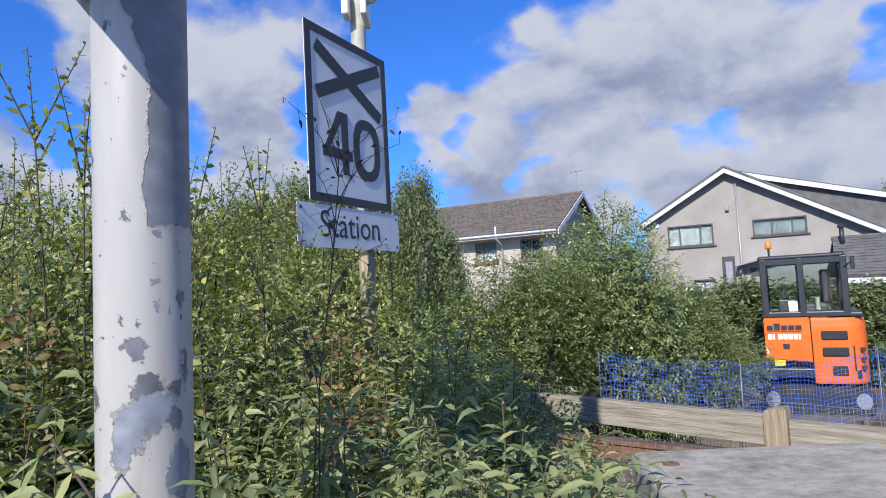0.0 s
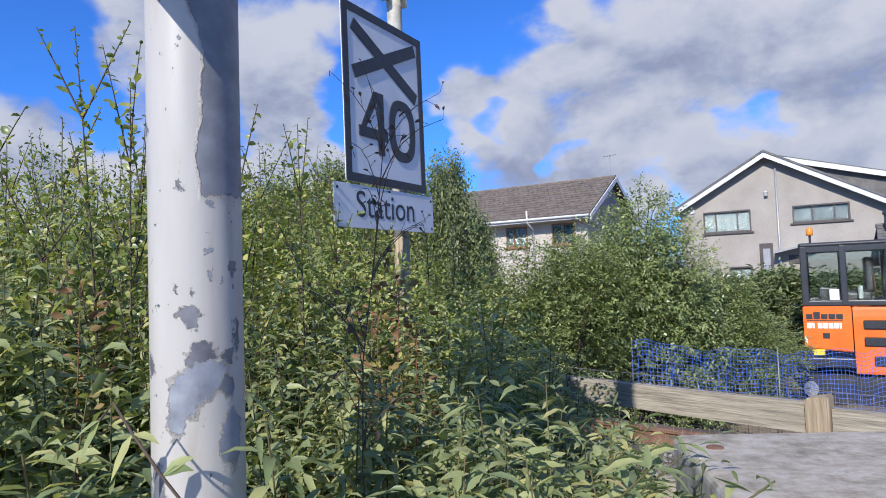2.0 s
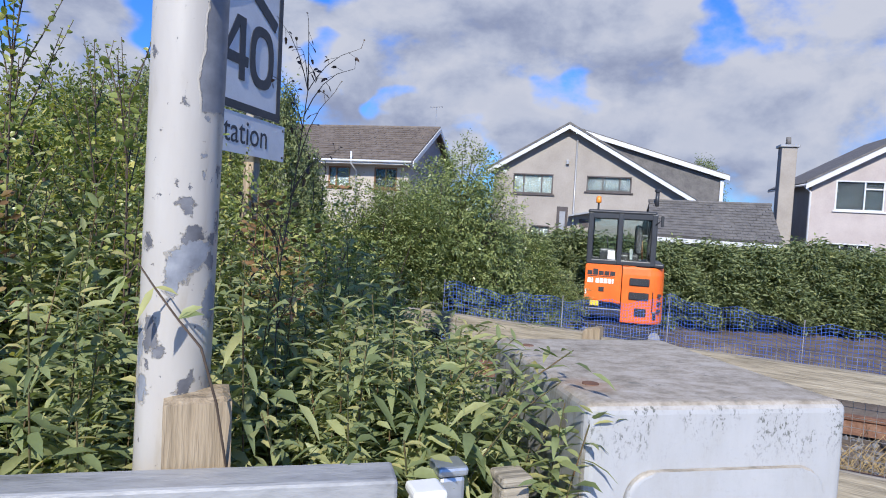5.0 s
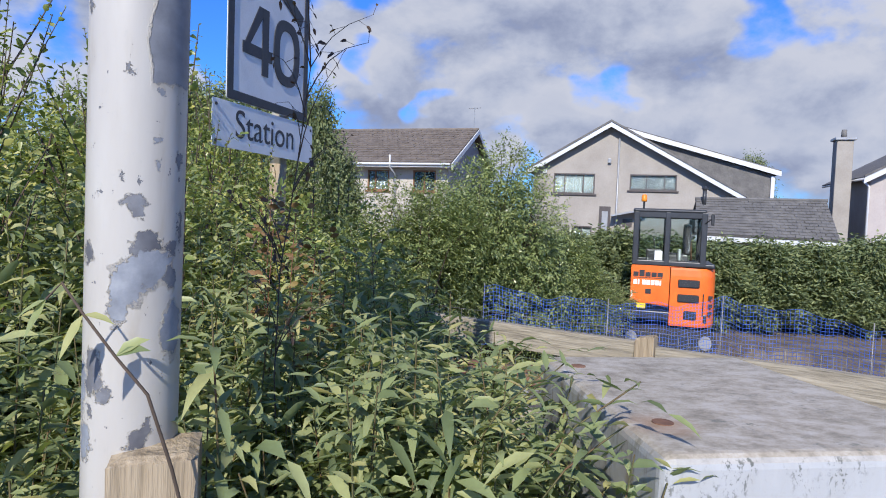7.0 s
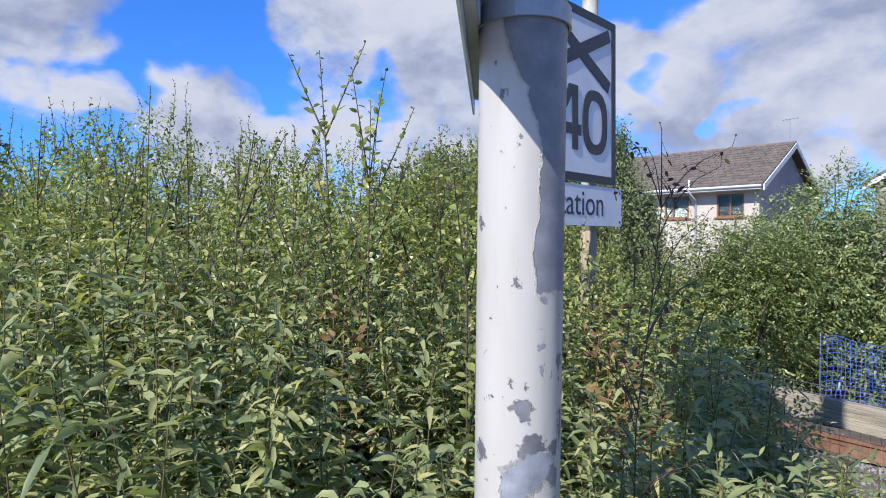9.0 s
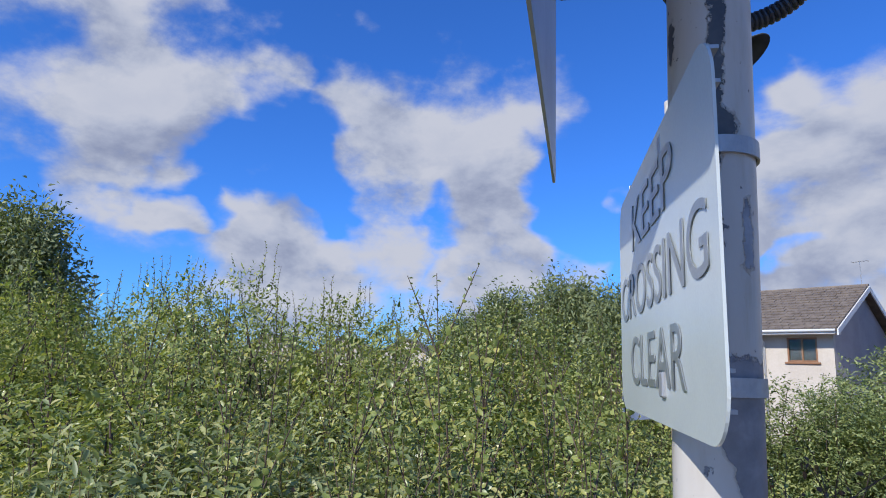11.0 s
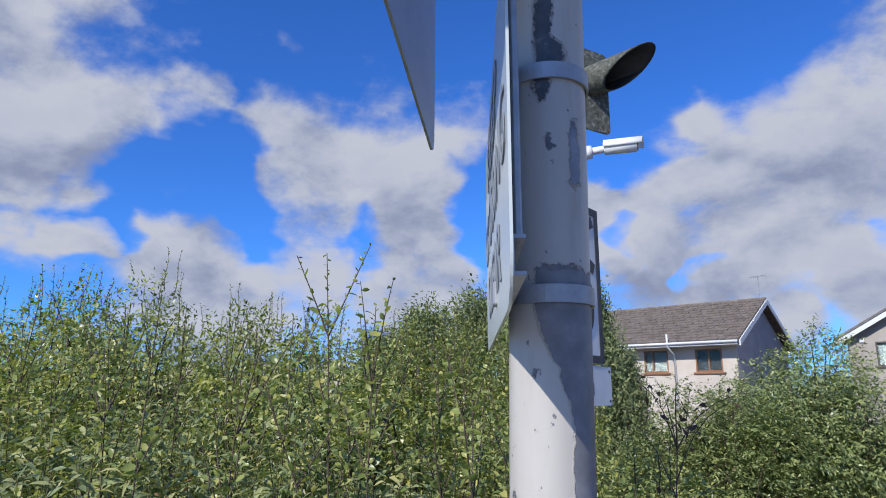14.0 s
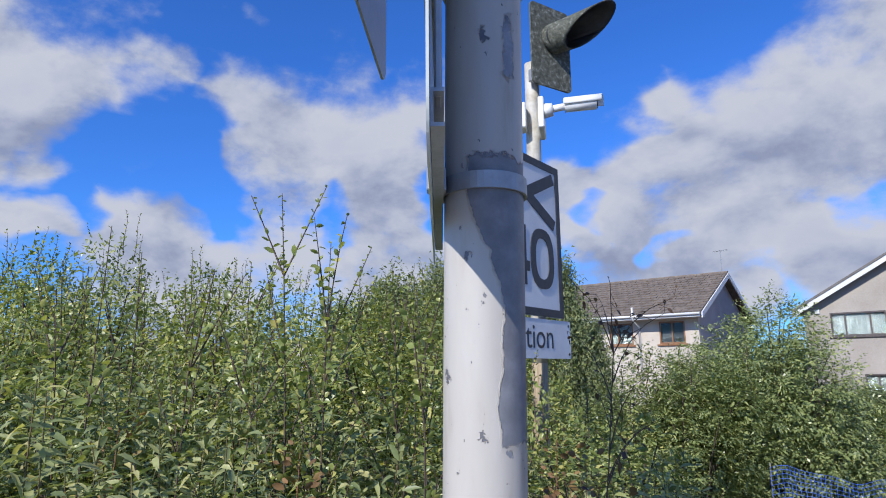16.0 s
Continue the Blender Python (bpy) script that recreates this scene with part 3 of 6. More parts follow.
# ---- track ----
def build_track():
    m = frame_at(TN * 5.0, TD)
    V, F = [], []
    xs = [-16 + i * 0.5 for i in range(70)]
    prof = [(-1.7, -0.09), (-1.3, 0.015), (1.3, 0.015), (1.7, -0.09)]
    for x in xs:
        for y, z in prof:
            V.append((x, y, z))
    for i in range(len(xs) - 1):
        for k in range(3):
            F.append((i * 4 + k, (i + 1) * 4 + k, (i + 1) * 4 + k + 1, i * 4 + k + 1))
    bed = new("ballast_bed", mesh_from("ballast_bed", V, F, M_soil))
    bed.matrix_world = m
    tagged(bed, "soiled grey ballast bed of a railway track", "track bed", kind="structure")
    # loose stones
    r = np.random.default_rng(3)
    V, F = [], []
    for _ in range(5200):
        x, y = r.uniform(-3.2, 5.0), r.uniform(-1.6, 1.6)
        s = r.uniform(0.014, 0.036)
        c = np.array([x, y, 0.02 - max(abs(y) - 1.3, 0) * 0.26])
        o = len(V)
        for a in ((1, 0, 0), (0, 1, 0), (-1, 0, 0), (0, -1, 0), (0, 0, 1), (0, 0, -1)):
            V.append(tuple(c + np.array(a) * s * r.uniform(0.6, 1.15) + r.normal(0, s * 0.15, 3)))
        F += [(o + i, o + (i + 1) % 4, o + 4) for i in range(4)] + [(o + (i + 1) % 4, o + i, o + 5) for i in range(4)]
    st = new("ballast_stones", mesh_from("ballast_stones", V, F, M_ballast))
    st.matrix_world = m
    tagged(st, "loose grey ballast stones round the sleepers", "ballast", kind="stuff")
    sl = box(-0.125, 0.125, -1.25, 1.25, -0.08, 0.05, 0.012)
    me = bpy.data.meshes.new("sleeper")
    sl.to_mesh(me)
    sl.free()
    me.materials.append(M_sleeper)
    for i in range(24):
        s = new("sleeper", me)
        s.matrix_world = m @ pose(-7 + i * 0.65, 0, 0.0)
        tagged(s, "dark weathered timber railway sleeper in the ballast", "sleeper", "sleepers of the track")
    out = [(-0.07, 0), (0.07, 0), (0.07, 0.012), (0.012, 0.03), (0.012, 0.10), (0.034, 0.115), (0.034, 0.145), (0.028, 0.15), (-0.028, 0.15), (-0.034, 0.145), (-0.034, 0.115), (-0.012, 0.10), (-0.012, 0.03), (-0.07, 0.012)]
    for side in (-0.75, 0.75):
        b = prism(out, -15, 18)
        ob = part("railway_rail", b, M_rust, None)
        ob.matrix_world = m @ pose(0, side, 0.05, 0, 0, -90)
        tagged(ob, "rusty brown steel railway rail on sleepers", "rail", "rails of the track")


build_track()


# ---- houses ----
HD = Vector((0.891, -0.454, 0))    # along the house fronts
GZ = -0.9                          # level of the gardens


def slab(corners, thick, mat, name, parent, label=""):
    """A roof plane: four corners, given thickness downwards along its normal."""
    c = [Vector(p) for p in corners]
    n = (c[1] - c[0]).cross(c[3] - c[0]).normalized()
    if n.z < 0:
        n = -n
    b = bmesh.new()
    hi = [b.verts.new(p) for p in c]
    lo = [b.verts.new(p - n * thick) for p in c]
    b.faces.new(hi)
    b.faces.new(lo[::-1])
    for i in range(4):
        j = (i + 1) % 4
        b.faces.new((hi[i], lo[i], lo[j], hi[j]))
    return part(name, b, mat, parent, label)


def roof_tiles(eave_a, eave_b, ridge_b, ridge_a, rows, cols, mat, parent, name, lift=0.03, single=True):
    """Overlapping tiles on a roof plane, each with its own butt, lifted unevenly; single: an object each."""
    ea, eb, rb, ra = (Vector(p) for p in (eave_a, eave_b, ridge_b, ridge_a))
    n = (eb - ea).cross(ra - ea).normalized()
    if n.z < 0:
        n = -n
    r = np.random.default_rng(rows * 31 + cols)
    V, F = [], []
    for i in range(rows):
        u0, u1 = i / rows, min((i + 1.25) / rows, 1.0)
        a0, b0 = ea.lerp(ra, u0), eb.lerp(rb, u0)
        a1, b1 = ea.lerp(ra, u1), eb.lerp(rb, u1)
        for k in range(cols):
            s0, s1 = (k + 0.03 + 0.5 * (i % 2)) / cols, (k + 0.97 + 0.5 * (i % 2)) / cols
            s0, s1 = min(s0, 1), min(s1, 1)
            if s1 - s0 < 0.2 / cols:
                continue
            h = lift * r.uniform(0.75, 1.3)
            o = len(V)
            top = [a0.lerp(b0, s0) + n * h, a0.lerp(b0, s1) + n * h, a1.lerp(b1, s1) + n * 0.012, a1.lerp(b1, s0) + n * 0.012]
            V += top + [p - n * (h - 0.003 if q < 2 else 0.010) for q, p in enumerate(top)]
            F += [tuple(o + q for q in f) for f in ((0, 1, 2, 3), (7, 6, 5, 4), (4, 5, 1, 0), (5, 6, 2, 1), (6, 7, 3, 2), (7, 4, 0, 3))]
            if single:
                part_mesh(name, mesh_from(name, V, F, mat), parent)
                V, F = [], []
    if not single:
        tagged(part_mesh(name, mesh_from(name, V, F, mat), parent), kind="stuff")


def window(parent, x0, x1, z0, z1, y, bars, frame_mat, fill, sill_mat, name="window", top_light=None, fw=0.07):
    """A window in a wall whose face is at y, looking towards -y: frame, sill, panes, and the room behind."""
    w = new(name)
    w.parent = parent
    b = bmesh.new()
    for bx in ((x0, x0 + fw, z0, z1), (x1 - fw, x1, z0, z1), (x0 + fw, x1 - fw, z1 - fw, z1), (x0 + fw, x1 - fw, z0, z0 + fw)):
        box(bx[0], bx[1], y - 0.02, y + 0.06, bx[2], bx[3], 0.006, bm=b)
    for f in bars:
        c = x0 + (x1 - x0) * f
        box(c - fw * 0.45, c + fw * 0.45, y - 0.015, y + 0.055, z0 + fw, z1 - fw, 0.005, bm=b)
    if top_light:
        xa, xb, zt = top_light
        box(x0 + (x1 - x0) * xa + 0.03, x0 + (x1 - x0) * xb - 0.03, y - 0.014, y + 0.054, zt - fw * 0.5, zt + fw * 0.5, 0.005, bm=b)
    part("window_frame", b, frame_mat, w)
    part("window_sill", box(x0 - 0.10, x1 + 0.10, y - 0.10, y + 0.05, z0 - 0.085, z0 - 0.004, 0.012), sill_mat, w)
    edges = [0.0] + list(bars) + [1.0]
    for a, c in zip(edges[:-1], edges[1:]):
        part("pane", box(x0 + (x1 - x0) * a + 0.01, x0 + (x1 - x0) * c - 0.01, y + 0.024, y + 0.032, z0 + 0.01, z1 - 0.01), M_glass, w).visible_shadow = False
    # sheet behind the glass: a net curtain, or room shade as a dark colour
    b = box(x0, x1, y + 0.10, y + 0.13, z0, z1)
    part("curtain_or_room", b, fill, w)
    return w


def wall_with_holes(name, outline, holes, y0, y1, mat, parent, label=""):
    """A wall in x-z from y0 to y1 with rectangular openings that go through it."""
    b = bmesh.new()
    xs = sorted(set([p[0] for p in outline] + [h[0] for h in holes] + [h[1] for h in holes]))

    def span(x):
        ys = []
        n = len(outline)
        for i in range(n):
            (xa, za), (xb, zb) = outline[i], outline[(i + 1) % n]
            if abs(xa - xb) < 1e-9:
                continue
            if min(xa, xb) - 1e-9 <= x <= max(xa, xb) + 1e-9:
                ys.append(za + (zb - za) * (x - xa) / (xb - xa))
        return min(ys), max(ys)
    e = 1e-6
    for xa, xb in zip(xs[:-1], xs[1:]):
        la, ta = span(xa + e)
        lb, tb = span(xb - e)
        cut = sorted((h[2], h[3]) for h in holes if h[0] <= xa + e and h[1] >= xb - e)
        lows = [(la, lb)]
        highs = []
        for c0, c1 in cut:
            highs.append((c0, c0))
            lows.append((c1, c1))
        highs.append((ta, tb))
        for (l0, l1), (h0, h1) in zip(lows, highs):
            v = [b.verts.new(p) for p in ((xa, y0, l0), (xb, y0, l1), (xb, y0, h1), (xa, y0, h0), (xa, y1, l0), (xb, y1, l1), (xb, y1, h1), (xa, y1, h0))]
            for f in ((0, 1, 2, 3), (7, 6, 5, 4), (0, 4, 5, 1), (3, 2, 6, 7), (1, 5, 6, 2), (0, 3, 7, 4)):
                b.faces.new([v[i] for i in f])
    bmesh.ops.remove_doubles(b, verts=list(b.verts), dist=1e-5)
    b.verts.index_update()
    seen = {}
    for f in b.faces:
        seen.setdefault(tuple(sorted(v.index for v in f.verts)), []).append(f)
    dead = [f for fs in seen.values() if len(fs) > 1 for f in fs]
    bmesh.ops.delete(b, geom=dead, context="FACES_ONLY")
    return part(name, b, mat, parent, label)


def gable_house():
    """Two-storey house with a broad gable, a long right-hand roof slope and a slate-hung dormer on it."""
    h = thing("gable_house", frame_at((13.4, 29.7, GZ), HD), "pebbledashed grey two-storey house with a broad white-edged gable", "house")
    z = lambda v: v - GZ
    holes = [(-2.78, -0.70, z(3.16), z(4.20)), (1.0, 3.22, z(3.40), z(4.19)), (-1.75, -0.75, z(0.3), z(1.52))]
    L, A, R = (-3.80, z(4.42)), (0, z(6.62)), (8.4, z(1.9))
    wall_with_holes("wall", [(-3.80, 0), (8.4, 0), R, A, L], holes, 0, 0.25, M_render, h)
    wall_with_holes("wall", [(-3.80, 0), (8.4, 0), R, A, L], [], 8.8, 9.05, M_render, h)
    part("wall", box(-3.80, -3.55, 0.25, 8.8, 0, z(4.42)), M_render, h)
    part("wall", box(8.15, 8.4, 0.25, 8.8, 0, z(2.0)), M_render, h)
    la, ap, rb = (-4.2, z(4.33)), (0, z(6.80)), (9.0, z(1.66))
    slab([(la[0], -0.4, la[1]), (ap[0], -0.4, ap[1]), (ap[0], 9.4, ap[1]), (la[0], 9.4, la[1])], 0.12, M_slate, "roof", h)
    slab([(ap[0], -0.4, ap[1]), (rb[0], -0.4, rb[1]), (rb[0], 9.4, rb[1]), (ap[0], 9.4, ap[1])], 0.12, M_slate, "roof", h)
    # white barge boards with a dark verge over them
    for (x0, z0), (x1, z1) in ((la, ap), (ap, rb)):
        b = prism([(x0, z0 - 0.30), (x1, z1 - 0.30), (x1, z1 - 0.06), (x0, z0 - 0.06)], -0.46, -0.41)
        part("barge_board", b, M_fascia, h)
        b = prism([(x0, z0 - 0.055), (x1, z1 - 0.055), (x1, z1 + 0.05), (x0, z0 + 0.05)], -0.50, -0.40)
        part("verge_tile", b, M_slate, h)
    # dormer behind the gable edge
    d = new("dormer")
    d.parent = h
    part("cheek", prism([(0.6, z(6.1)), (7.5, z(2.6)), (7.5, z(4.28)), (0.6, z(6.42))], 0.55, 0.75), M_slate, d, "slate-hung dormer cheek")
    part("dormer_roof", prism([(0.4, z(6.52)), (7.85, z(4.33)), (7.85, z(4.50)), (0.4, z(6.69))], 0.35, 6.0), M_slate, d)
    part("fascia", prism([(0.4, z(6.40)), (7.85, z(4.21)), (7.85, z(4.44)), (0.4, z(6.63))], 0.28, 0.34), M_fascia, d)
    part("dormer_front", box(7.30, 7.5, 0.8, 5.8, z(2.7), z(4.2)), M_slate, d)
    part("corner_post", box(7.45, 7.62, 0.45, 0.62, z(2.9), z(4.22), 0.01), M_fascia, d)
    window(h, -2.78, -0.70, z(3.16), z(4.20), 0.02, (0.27, 0.72), M_frame, M_curtain, M_frame)
    window(h, 1.0, 3.22, z(3.40), z(4.19), 0.02, (0.36, 0.74), M_frame, M_dimroom, M_frame)
    window(h, -1.75, -0.75, z(0.3), z(1.52), 0.02, (0.5,), M_frame, M_curtain, M_frame)
    v, f = tube([(0.42, -0.06, z(6.0)), (0.42, -0.06, z(1.3)), (0.42, -0.06, 0.1)], 0.05, 8)
    part_mesh("soil_pipe", mesh_from("soil_pipe", v, f, M_backgrey, smooth=True), h)
    part("door_surround", box(-0.42, 0.14, -0.05, -0.003, z(0.9), z(2.55), 0.01), M_frame, h)
    part("door_panel", box(-0.28, 0.02, -0.07, -0.052, z(0.9), z(2.3), 0.01), M_backgrey, h)
    part("alarm_box", box(-3.35, -3.15, -0.08, -0.003, z(4.18), z(4.40), 0.04, 3), M_fascia, h)
    part("wall_lamp", box(-0.10, 0.06, -0.16, -0.003, z(4.72), z(4.96), 0.03, 2), M_backgrey, h)
    part("porch_roof", prism([(0.2, z(2.05)), (1.9, z(2.42)), (1.9, z(2.50)), (0.2, z(2.13))], -0.7, -0.003), M_backgrey, h)
    part("vent_grille", box(0.75, 1.2, -0.04, -0.003, z(1.55), z(1.95), 0.01), M_frame, h)
    return h


gable_house()


def bungalow():
    """Low house with a long tiled slope facing the track and a gable at its end."""
    h = thing("bungalow", frame_at((5.0, 29.0, GZ), HD), "cream rendered house with a brown tiled roof behind a hedge", "house")
    z = lambda v: v - GZ
    holes = [(-4.12, -2.98, z(2.9), z(3.90)), (-1.75, -0.6, z(2.9), z(3.90))]
    wall_with_holes("wall", [(-9.0, 0), (0, 0), (0, z(4.2)), (-9.0, z(4.2))], holes, 0, 0.25, M_render2, h)
    W = 8.2
    # gable end
    b = bmesh.new()
    pts = [(0.25, 0), (W, 0), (W, z(4.15)), (W / 2, z(6.24)), (0.25, z(4.45))]
    lo = [b.verts.new((0, y, q)) for y, q in pts]
    hi = [b.verts.new((-0.25, y, q)) for y, q in pts]
    b.faces.new(lo)
    b.faces.new(hi[::-1])
    for i in range(5):
        b.faces.new((lo[i], hi[i], hi[(i + 1) % 5], lo[(i + 1) % 5]))
    part("gable_wall", b, M_pinkwall, h, "grey-pink rendered gable end")
    part("wall", box(-9.0, 0, W, W + 0.25, 0, z(4.15)), M_render2, h)
    part("wall", box(-9.0, -8.75, 0.25, W, 0, z(4.2)), M_render2, h)
    e0, rdg, e1 = (-0.70, z(4.20)), (W / 2, z(6.42)), (W + 0.70, z(4.20))
    slab([(-9.3, e0[0], e0[1]), (0.35, e0[0], e0[1]), (0.35, rdg[0], rdg[1]), (-9.3, rdg[0], rdg[1])], 0.10, M_tile, "roof", h)
    slab([(-9.3, e1[0], e1[1]), (0.35, e1[0], e1[1]), (0.35, rdg[0], rdg[1]), (-9.3, rdg[0], rdg[1])], 0.10, M_tile, "roof", h)
    roof_tiles((-9.3, e0[0], e0[1] + 0.005), (0.35, e0[0], e0[1] + 0.005), (0.35, rdg[0], rdg[1] + 0.005), (-9.3, rdg[0], rdg[1] + 0.005), 15, 34, M_tile, h, "roof_tiling", 0.055, False)
    v, f = tube([(-9.3, rdg[0], rdg[1]), (0.36, rdg[0], rdg[1])], 0.09, 8)
    part_mesh("ridge_tile", mesh_from("ridge_tile", v, f, M_tile), h)
    part("fascia", box(-9.3, 0.30, -0.75, -0.702, z(4.0), z(4.17)), M_fascia, h)
    v, f = tube([(-9.3, -0.81, z(4.13)), (0.32, -0.81, z(4.13))], 0.06, 8)
    part_mesh("gutter", mesh_from("gutter", v, f, M_fascia, smooth=True), h)
    part("soffit", box(-9.3, 0.30, -0.70, -0.003, z(4.0), z(4.05)), M_fascia, h)
    for (y0, z0), (y1, z1) in ((e0, rdg), (rdg, e1)):
        b = bmesh.new()
        q = [(0.36, y0, z0 - 0.26), (0.36, y1, z1 - 0.26), (0.36, y1, z1 - 0.02), (0.36, y0, z0 - 0.02)]
        a = [b.verts.new(p) for p in q]
        c = [b.verts.new((0.41, p[1], p[2])) for p in q]
        b.faces.new(a)
        b.faces.new(c[::-1])
        for i in range(4):
            b.faces.new((a[i], c[i], c[(i + 1) % 4], a[(i + 1) % 4]))
        part("barge_board", b, M_fascia, h)
    window(h, -4.12, -2.98, z(2.9), z(3.90), 0.02, (0.36,), M_brownframe, M_curtain, M_brownframe)
    window(h, -1.75, -0.6, z(2.9), z(3.90), 0.02, (0.5,), M_brownframe, M_dark, M_brownframe)
    v, f = tube([(-2.65, -0.80, z(4.55)), (-2.65, -0.80, z(4.0)), (-2.65, -0.06, z(3.7)), (-2.65, -0.06, 0.1)], 0.045, 8)
    part_mesh("down_pipe", mesh_from("down_pipe", v, f, M_fascia, smooth=True), h)
    a = new("aerial")
    a.parent = h
    v, f = tube([(0.1, W / 2, rdg[1]), (0.1, W / 2, rdg[1] + 1.15)], 0.016, 6)
    part_mesh("mast", mesh_from("mast", v, f, M_dull), a)
    v, f = tube([(-0.25, W / 2, rdg[1] + 1.1), (0.45, W / 2, rdg[1] + 1.15)], 0.012, 6)
    part_mesh("boom", mesh_from("boom", v, f, M_dull), a)
    for k in range(5):
        v, f = tube([(-0.2 + 0.15 * k, W / 2 - 0.18, rdg[1] + 1.11), (-0.2 + 0.15 * k, W / 2 + 0.18, rdg[1] + 1.11)], 0.008, 5)
        part_mesh("element", mesh_from("element", v, f, M_dull), a)
    return h


bungalow()


def garage():
    h = thing("garage", Matrix.Translation((-0.25, -0.23, 1.67)) @ Matrix.Scale(0.85, 4) @ Matrix.Translation((0.25, 0.23, -1.67)) @ frame_at((19.0, 25.5, GZ), HD), "low garage with a dark slate roof and white fascia", "garage")
    z = lambda v: v - GZ
    part("wall", box(-2.7, 2.6, 0.3, 0.5, -0.35, z(1.2)), M_render, h)
    part("wall", box(-2.7, -2.5, 0.5, 5.0, -0.35, z(1.2)), M_render, h)
    part("wall", box(2.4, 2.6, 0.5, 5.0, -0.35, z(1.2)), M_render, h)
    part("wall", box(-2.7, 2.6, 5.0, 5.2, -0.35, z(1.2)), M_render, h)
    ea, eb, rb, ra = (-2.85, 0, z(1.38)), (3.15, 0, z(1.28)), (3.15, 2.6, z(3.12)), (-2.65, 2.6, z(3.08))
    slab([ea, eb, rb, ra], 0.1, M_slate, "roof", h)
    slab([(-2.85, 5.3, z(1.35)), (3.15, 5.3, z(1.35)), rb, ra], 0.1, M_slate, "roof", h)
    roof_tiles([c + (0.006 if i == 2 else 0) for i, c in enumerate(ea)], [c + (0.006 if i == 2 else 0) for i, c in enumerate(eb)], rb, ra, 13, 17, M_slate, h, "slate", 0.05)
    part("fascia", prism([(-2.85, z(1.06)), (3.15, z(0.98)), (3.15, z(1.20)), (-2.85, z(1.28))], -0.06, -0.004), M_fascia, h)
    v, f = tube([(-2.7, 2.6, z(3.10)), (3.2, 2.6, z(3.14))], 0.10, 6)
    part_mesh("ridge_tile", mesh_from("ridge_tile", v, f, M_slate), h)
    c = new("flue")
    c.parent = h
    v, f = tube([(-2.3, 2.2, z(2.7)), (-2.3, 2.2, z(3.55))], 0.10, 10)
    part_mesh("flue_pipe", mesh_from("flue_pipe", v, f, M_cabblack, smooth=True), c)
    v, f = tube([(-2.3, 2.2, z(3.55)), (-2.3, 2.2, z(3.65)), (-2.3, 2.2, z(3.74))], [0.15, 0.16, 0.06], 10)
    part_mesh("cowl", mesh_from("cowl", v, f, M_cabblack), c)
    return h


garage()


def end_house():
    h = thing("end_house", frame_at((25.0, 26.0, GZ), HD), "pink-grey rendered house with a white barge board and tall chimney", "house")
    z = lambda v: v - GZ
    holes = [(1.08, 3.26, z(3.05), z(4.55)), (0.3, 2.9, z(0.2), z(1.42))]
    L, A, R = (0, z(4.45)), (4.6, z(7.1)), (9.2, z(4.45))
    wall_with_holes("wall", [(0, 0), (9.2, 0), R, A, L], holes, 0, 0.25, M_pinkwall, h)
    # this side takes the darker grey render, so its shade is in the colour
    part("wall", box(0, 0.25, 0.25, 6.0, 0, z(4.35)), M_render, h, "grey side wall, its shade put into the colour")
    part("wall", box(8.95, 9.2, 0.25, 6.0, 0, z(4.35)), M_pinkwall, h)
    wall_with_holes("wall", [(0, 0), (9.2, 0), R, A, L], [], 6.0, 6.25, M_pinkwall, h)
    for a, b_ in (((-0.4, z(4.36)), (4.6, z(7.22))), ((9.6, z(4.36)), (4.6, z(7.22)))):
        slab([(a[0], -0.4, a[1]), (b_[0], -0.4, b_[1]), (b_[0], 6.6, b_[1]), (a[0], 6.6, a[1])], 0.12, M_slate, "roof", h)
        b = prism([(a[0], a[1] - 0.34), (b_[0], b_[1] - 0.34), (b_[0], b_[1] - 0.05), (a[0], a[1] - 0.05)], -0.46, -0.41)
        part("barge_board", b, M_fascia, h)
        part("verge_tile", prism([(a[0], a[1] - 0.045), (b_[0], b_[1] - 0.045), (b_[0], b_[1] + 0.06), (a[0], a[1] + 0.06)], -0.5, -0.40), M_slate, h)
    v, f = tube([(-0.38, -0.4, z(4.25)), (-0.38, 6.5, z(4.25))], 0.06, 8)
    part_mesh("gutter", mesh_from("gutter", v, f, M_fascia, smooth=True), h)
    v, f = tube([(-0.36, -0.1, z(4.2)), (-0.07, -0.07, z(3.9)), (-0.07, -0.07, 0.1)], 0.055, 8)
    part_mesh("down_pipe", mesh_from("down_pipe", v, f, M_fascia, smooth=True), h)
    window(h, 1.08, 3.26, z(3.05), z(4.55), 0.02, (0.60,), M_fascia, M_dark, M_fascia, top_light=(0.6, 1.0, z(4.15)))
    window(h, 0.3, 2.9, z(0.2), z(1.42), 0.02, (0.45, 0.75), M_fascia, M_dark, M_fascia)
    c = new("chimney")
    c.parent = h
    part("chimney_shaft", box(-1.35, -0.62, 0.6, 1.3, 0, z(6.2), 0.02), M_render, c)
    part("cap", box(-1.45, -0.52, 0.5, 1.4, z(6.2), z(6.34), 0.02), M_backgrey, c)
    v, f = tube([(-0.98, 0.95, z(6.34)), (-0.98, 0.95, z(6.75))], [0.14, 0.12], 10)
    part_mesh("chimney_pot", mesh_from("chimney_pot", v, f, M_slate, smooth=True), c)
    return h


end_house()


